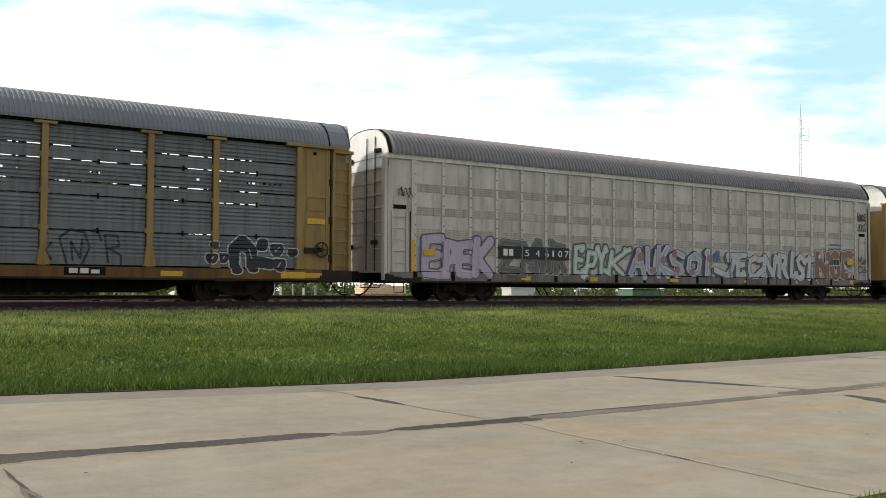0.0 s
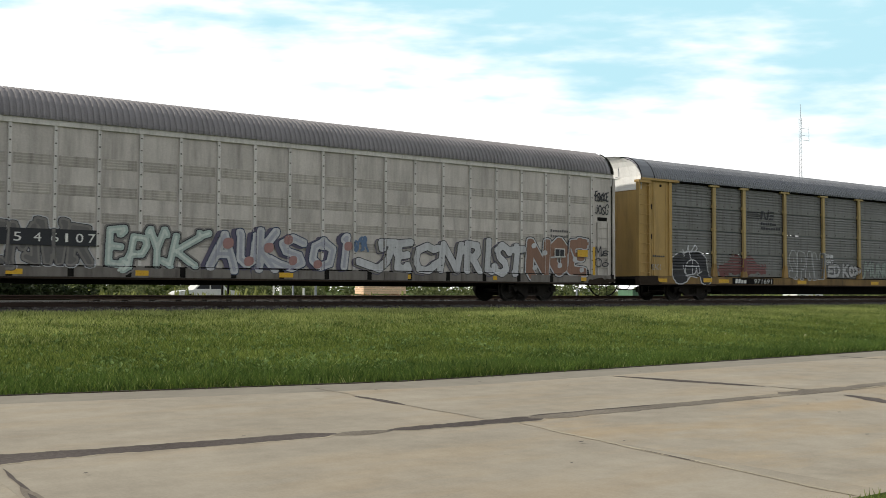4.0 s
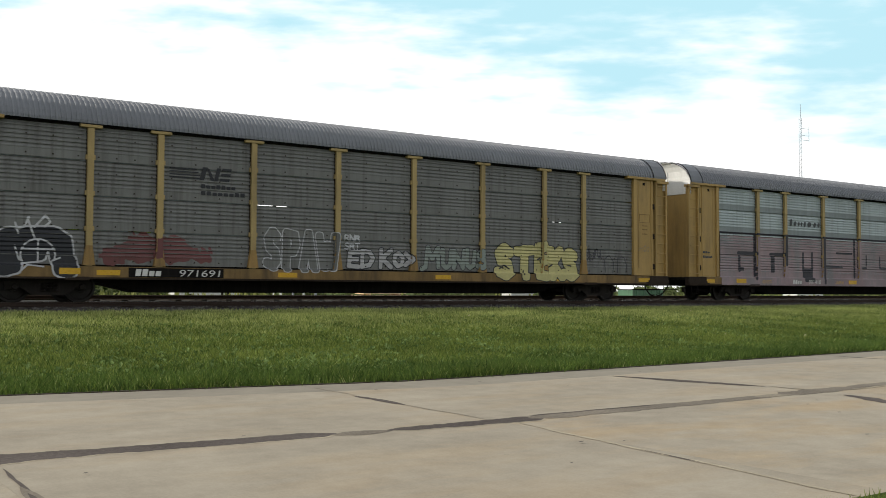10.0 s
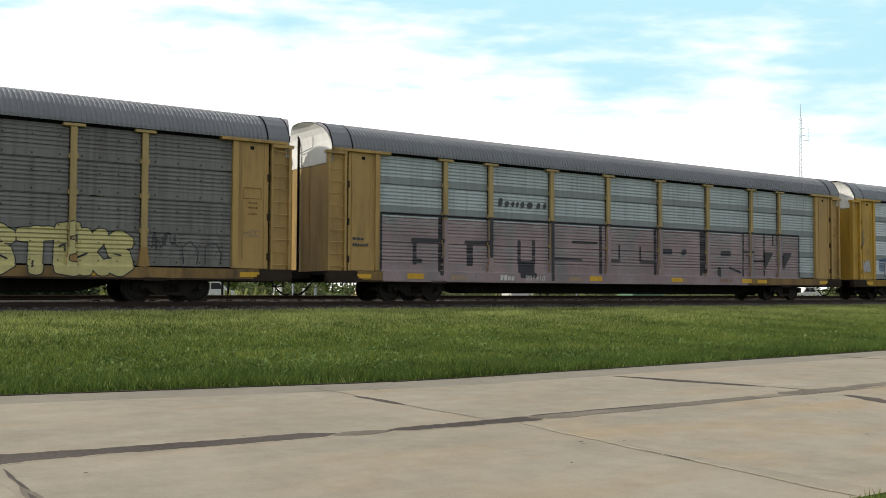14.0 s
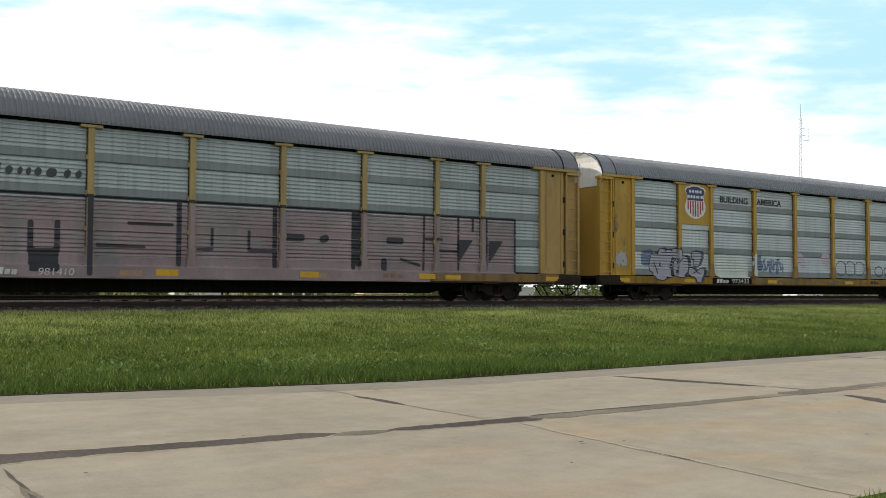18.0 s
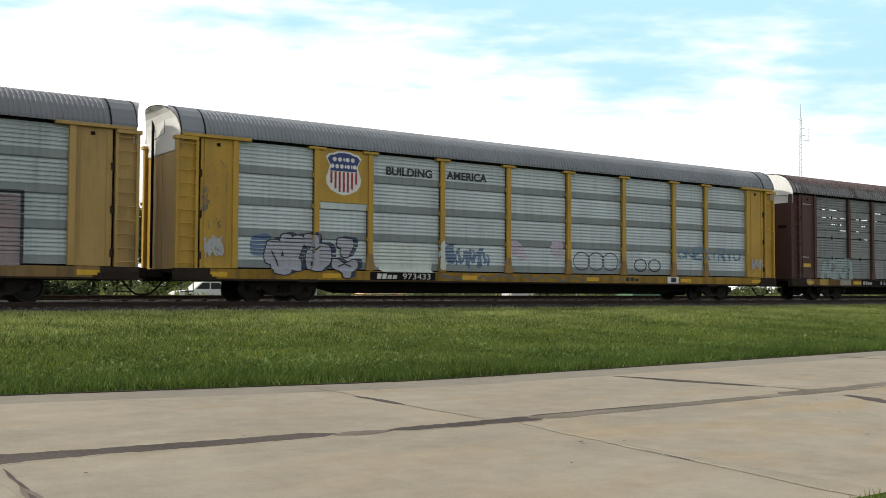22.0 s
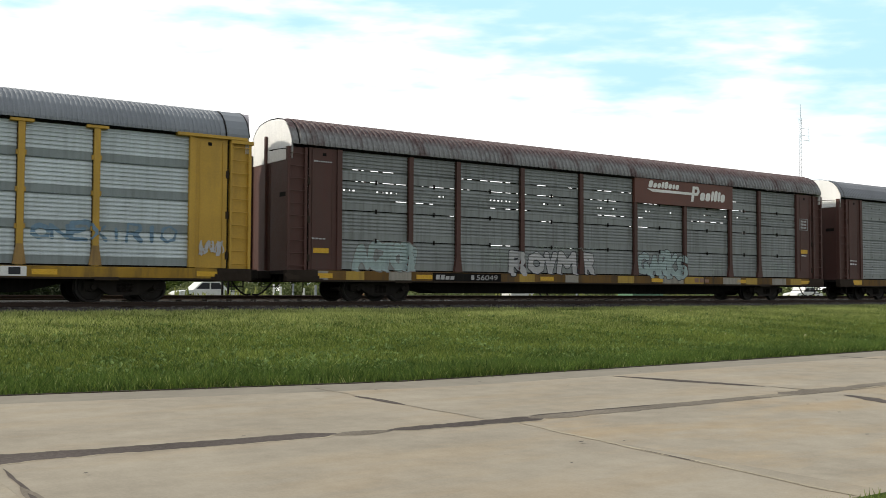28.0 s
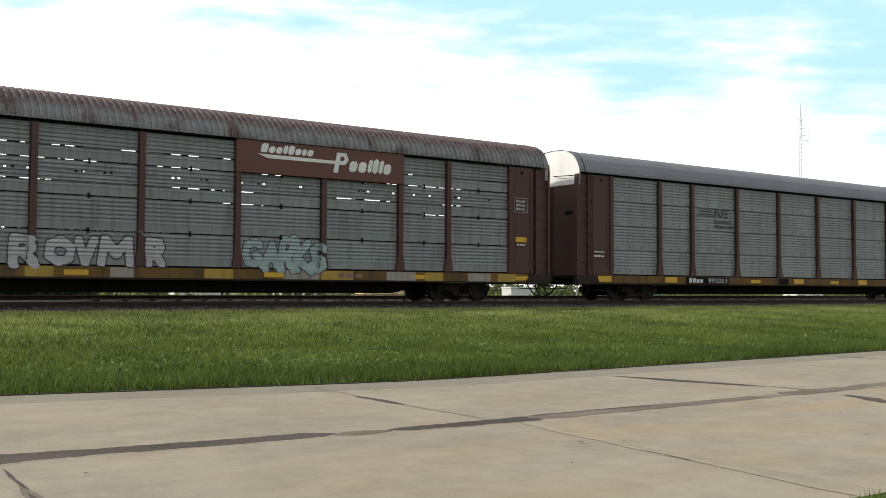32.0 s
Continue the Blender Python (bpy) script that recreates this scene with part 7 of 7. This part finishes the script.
def build_far_side():
    for i, (x, y, h) in enumerate(((14, 112, 13.0), (22, 108, 12.3), (29, 112, 13.6), (36, 116, 11.6), (43, 120, 9.0), (51, 124, 6.0), (6, 110, 13.5), (-4, 112, 13))):
        tree(x, y, h, 20 + i)
    # weeds along the far side of the track
    rng = random.Random(9)
    k = Kit()
    for i in range(5200):
        x = rng.uniform(8, 80)
        near = 10 < x < 21
        if not near and rng.random() < 0.72:
            continue
        y = rng.uniform(42, 50)
        h = rng.uniform(0.25, 1.1) * (1.0 if near else 0.8) * (0.7 + 0.6 * noise.noise((x * 0.8, y * 0.3, 0)))
        if h < 0.15:
            continue
        w = rng.uniform(0.03, 0.09)
        a = rng.uniform(-0.35, 0.35)
        k.quad((x - w, y, -0.55), (x + w, y, -0.55), (x + a * h + w * 0.4, y + rng.uniform(-0.2, 0.2), -0.5 + h * 0.9), (x + a * h, y, -0.5 + h))
    solid("weeds", k, WEEDS, "tall sunlit yellow-green weeds beyond the track", "weeds", "stuff")
    woods = []
    for i in range(150):
        woods.append((-260 + i * 8.0 + rng.uniform(-3, 3), 420 + rng.uniform(-15, 15), 1.2 + rng.uniform(-0.5, 0.6), rng.uniform(2.6, 4.2)))
    solid("far_woods", leaf_cloud(woods, 15000, 0.9, 5, 0.8), LEAVES, "low dark line of distant woods on the horizon", "woods", "stuff")
    shrubs = [(8 + i * 0.8 + rng.uniform(-0.4, 0.4), 74 + rng.uniform(-2, 2), 0.0 + rng.uniform(-0.3, 0.45), rng.uniform(0.6, 1.1)) for i in range(150)]
    solid("shrubs", leaf_cloud(shrubs, 24000, 0.15, 6, 0.9), SHRUB, "low tangled shrubs beyond the yard", "shrubs", "stuff")
    thicket = [(3.5 + i * 0.21 + rng.uniform(-0.2, 0.2), 42 + rng.uniform(-0.9, 0.9), -0.15 + rng.uniform(-0.3, 0.55), rng.uniform(0.4, 0.7)) for i in range(36)]
    solid("thicket", leaf_cloud(thicket, 16000, 0.09, 16, 1.0), THICKET, "dense bushes beyond the track with shade in their leaf colour", "bushes", "stuff")
    under = [(8 + i * 1.1 + rng.uniform(-0.8, 0.8), 100 + rng.uniform(-2, 2), 0.8 + rng.uniform(-0.5, 1.6), rng.uniform(1.0, 2.0)) for i in range(42)]
    solid("undergrowth", leaf_cloud(under, 9000, 0.30, 8, 1.0), LEAVES, "dense green undergrowth below the trees", "bushes", "stuff")
    # stacked lumber
    for j, (x0, x1, z0, z1) in enumerate(((34.4, 36.5, -0.5, 0.06), (36.62, 38.5, -0.5, 0.06), (34.7, 38.2, 0.13, 0.72))):
        s = thing("lumber_stack", "bundled tan lumber stacked beyond the track", "lumber", "lumber stacks", at=((x0 + x1) / 2, 60, z0))
        n = 4 if j < 2 else 4
        hgt = (z1 - z0) / n
        for i in range(n):
            part("board", Kit().box(x0 - (x0 + x1) / 2, x1 - (x0 + x1) / 2, -0.6, 0.6, i * hgt + 0.005, (i + 1) * hgt - 0.012, 0.01), LUMBER, s)
        if j == 2:
            for bx in (-1.2, 1.2):
                part("batten", Kit().box(bx - 0.05, bx + 0.05, -0.6, 0.6, -0.07, 0.0), LUMBER, s)
    # equipment and bits of the yard
    def post_thing(x, y, h, material, label):
        solid("post", Kit().box(x - 0.06, x + 0.06, y - 0.06, y + 0.06, -0.55, h, 0.01), material, label, "post", group="posts beyond the track")
    for x, h, m2 in ((28.2, 0.75, PALE), (28.7, 0.6, PALE), (29.6, 0.8, GALV), (30.4, 0.5, PALE), (31.3, 0.7, GALV), (24.6, 0.9, BLACK), (25.0, 0.9, BLACK), (55.2, 0.6, GALV)):
        post_thing(x, 60, h, m2, "short weathered post standing beyond the track")
    cr = thing("crate", "pale plastic crate beyond the track", "crate", at=(49, 60, -0.5))
    part("crate_body", Kit().box(-1.15, 1.15, -0.6, 0.6, 0.0, 1.05, 0.03), PALE, cr)
    part("crate_lid", Kit().box(-1.2, 1.2, -0.65, 0.65, 1.055, 1.2, 0.02), PALE, cr)
    ts = thing("trestle", "dark steel trestle beyond the track", "trestle", at=(51.6, 60, -0.5))
    for a, b in (((-0.9, 0, 1.3), (0.2, 0, 0.0)), ((-0.1, 0, 1.3), (0.9, 0, 0.0)), ((-1.0, 0, 1.3), (1.0, 0, 1.3))):
        part("beam", Kit().tube(a, b, 0.06, 6), BLACK, ts)
    du = thing("dumpster", "dull green steel dumpster beyond the track", "dumpster", at=(62.6, 60, -0.5))
    k = Kit()
    k.box(-1.85, 1.85, -0.9, 0.9, 0.12, 1.0, 0.03)
    part("bin", k, GREENBOX, du)
    for x in (-1.4, -0.5, 0.5, 1.4):
        part("rib", Kit().box(x - 0.05, x + 0.05, -0.96, -0.9, 0.15, 0.98), GREENBOX, du)
    part("lid", Kit().box(-1.9, 1.9, -0.95, 0.95, 1.005, 1.07, 0.02), BLACK, du, "black plastic lid")
    for x in (-1.5, 1.5):
        part("skid", Kit().box(x - 0.08, x + 0.08, -0.9, 0.9, 0.0, 0.115), BLACK, du)

    def small_car(x, y, material, label, s=1.0):
        c = thing("parked_car", label, "car", "parked cars", at=(x, y, -0.5))
        body = Kit()
        prof = [(-2.1, 0.3), (-2.15, 0.62), (-1.9, 0.78), (-1.1, 0.86), (1.3, 0.88), (2.05, 0.78), (2.12, 0.35), (1.9, 0.26), (-1.9, 0.26)]
        body.sweep_x([[(px, -0.82, pz) for px, pz in prof + prof[:1]], [(px, 0.82, pz) for px, pz in prof + prof[:1]]])
        body.quad(*[(px, -0.82, pz) for px, pz in prof]).quad(*[(px, 0.82, pz) for px, pz in prof[::-1]])
        part("body", body, material, c)
        roofp = [(-1.05, 0.86), (-0.45, 1.38), (0.75, 1.40), (1.35, 0.88)]
        cab = Kit().sweep_x([[(px, -0.72, pz) for px, pz in roofp], [(px, 0.72, pz) for px, pz in roofp]])
        cab.quad(*[(px, -0.72, pz) for px, pz in roofp]).quad(*[(px, 0.72, pz) for px, pz in roofp[::-1]])
        part("cabin", cab, material, c)
        for a, b in ((-0.85, 0.05), (0.15, 1.05)):
            part("window", Kit().quad((a, -0.726, 0.92), (b, -0.726, 0.92), (min(b, 0.72), -0.726, 1.32), (max(a, -0.42), -0.726, 1.32)), INK, c, "dark window")
        for px in (-1.35, 1.3):
            for py in (-0.74, 0.74):
                w = part("wheel", Kit().lathe([(0.0, -0.1), (0.2, -0.1), (0.31, -0.08), (0.31, 0.08), (0.2, 0.1), (0.0, 0.1)], 14), BLACK, c, "black tyre")
                w.location = (px, py, 0.31)
    small_car(24.2, 62, PALE, "white car parked beyond the track")
    small_car(85.5, 60, PALE, "white car parked far along beyond the track")
    # slender lattice mast
    m = thing("radio_mast", "slender grey lattice radio mast with side antennas", "mast", at=(427.0, 300, -0.5))
    R = 0.75
    corners = [(R * math.cos(a), R * math.sin(a)) for a in (0.4, 0.4 + 2.094, 0.4 + 4.189)]
    for cx, cy in corners:
        part("leg", Kit().tube((cx, cy, 0), (cx, cy, 88), 0.085, 5), GALV, m)
    br = Kit()
    for i in range(44):
        z = i * 2.0
        for q in range(3):
            a, b = corners[q], corners[(q + 1) % 3]
            br.tube((*a, z), (*b, z + 2.0), 0.04, 4, caps=False)
    part("bracing", br, GALV, m)
    part("top_rod", Kit().tube((0, 0, 88), (0, 0, 95), 0.12, 5), GALV, m)
    for z, l in ((83.0, 4.0), (79.5, 4.2), (77.2, 4.2)):
        part("side_arm", Kit().tube((0, 0, z), (l * 0.82, -l * 0.57, z - 0.5), 0.09, 5), GALV, m)
    part("side_antenna", Kit().tube((3.4, -2.4, 76), (3.4, -2.4, 83.5), 0.12, 5), GALV, m)


build_far_side()


# ---- what moves ----
# place of the train along the track, second by second
TRAIN_X = (50.27, 46.0, 41.68, 37.34, 33.01, 28.68, 24.36, 20.07, 15.8, 11.56, 7.33, 3.12, -1.06, -5.24, -9.41, -13.57, -17.72,
           -21.88, -26.04, -30.19, -34.36, -38.52, -42.68, -46.85, -51.02, -55.18, -59.35, -63.51, -67.67, -71.83, -75.99, -80.17, -84.36)


def train_x(t):
    i = min(31, int(t))
    return TRAIN_X[i] + (TRAIN_X[i + 1] - TRAIN_X[i]) * (t - i)


def motions():
    for car, centre in cars:
        walk(car, [(float(t), pose(x + centre, TRACK_Y, 0)) for t, x in enumerate(TRAIN_X)])
    turns = [(k * 4 / 30, (train_x(k * 4 / 30) - TRAIN_X[0]) / 0.42) for k in range(241)]
    for wheel, x in wheelsets:
        walk(wheel, [(t, pose(x, 0, 0.42, 0, math.degrees(a), 0)) for t, a in turns])
    walk(clouds, [(t, pose(*(CLOUD_AT + Vector((math.cos(YAW), -math.sin(YAW), 0)) * 3.3 * t), 0, 0, -math.degrees(YAW))) for t in (0.0, 16.0, 32.0)])


motions()
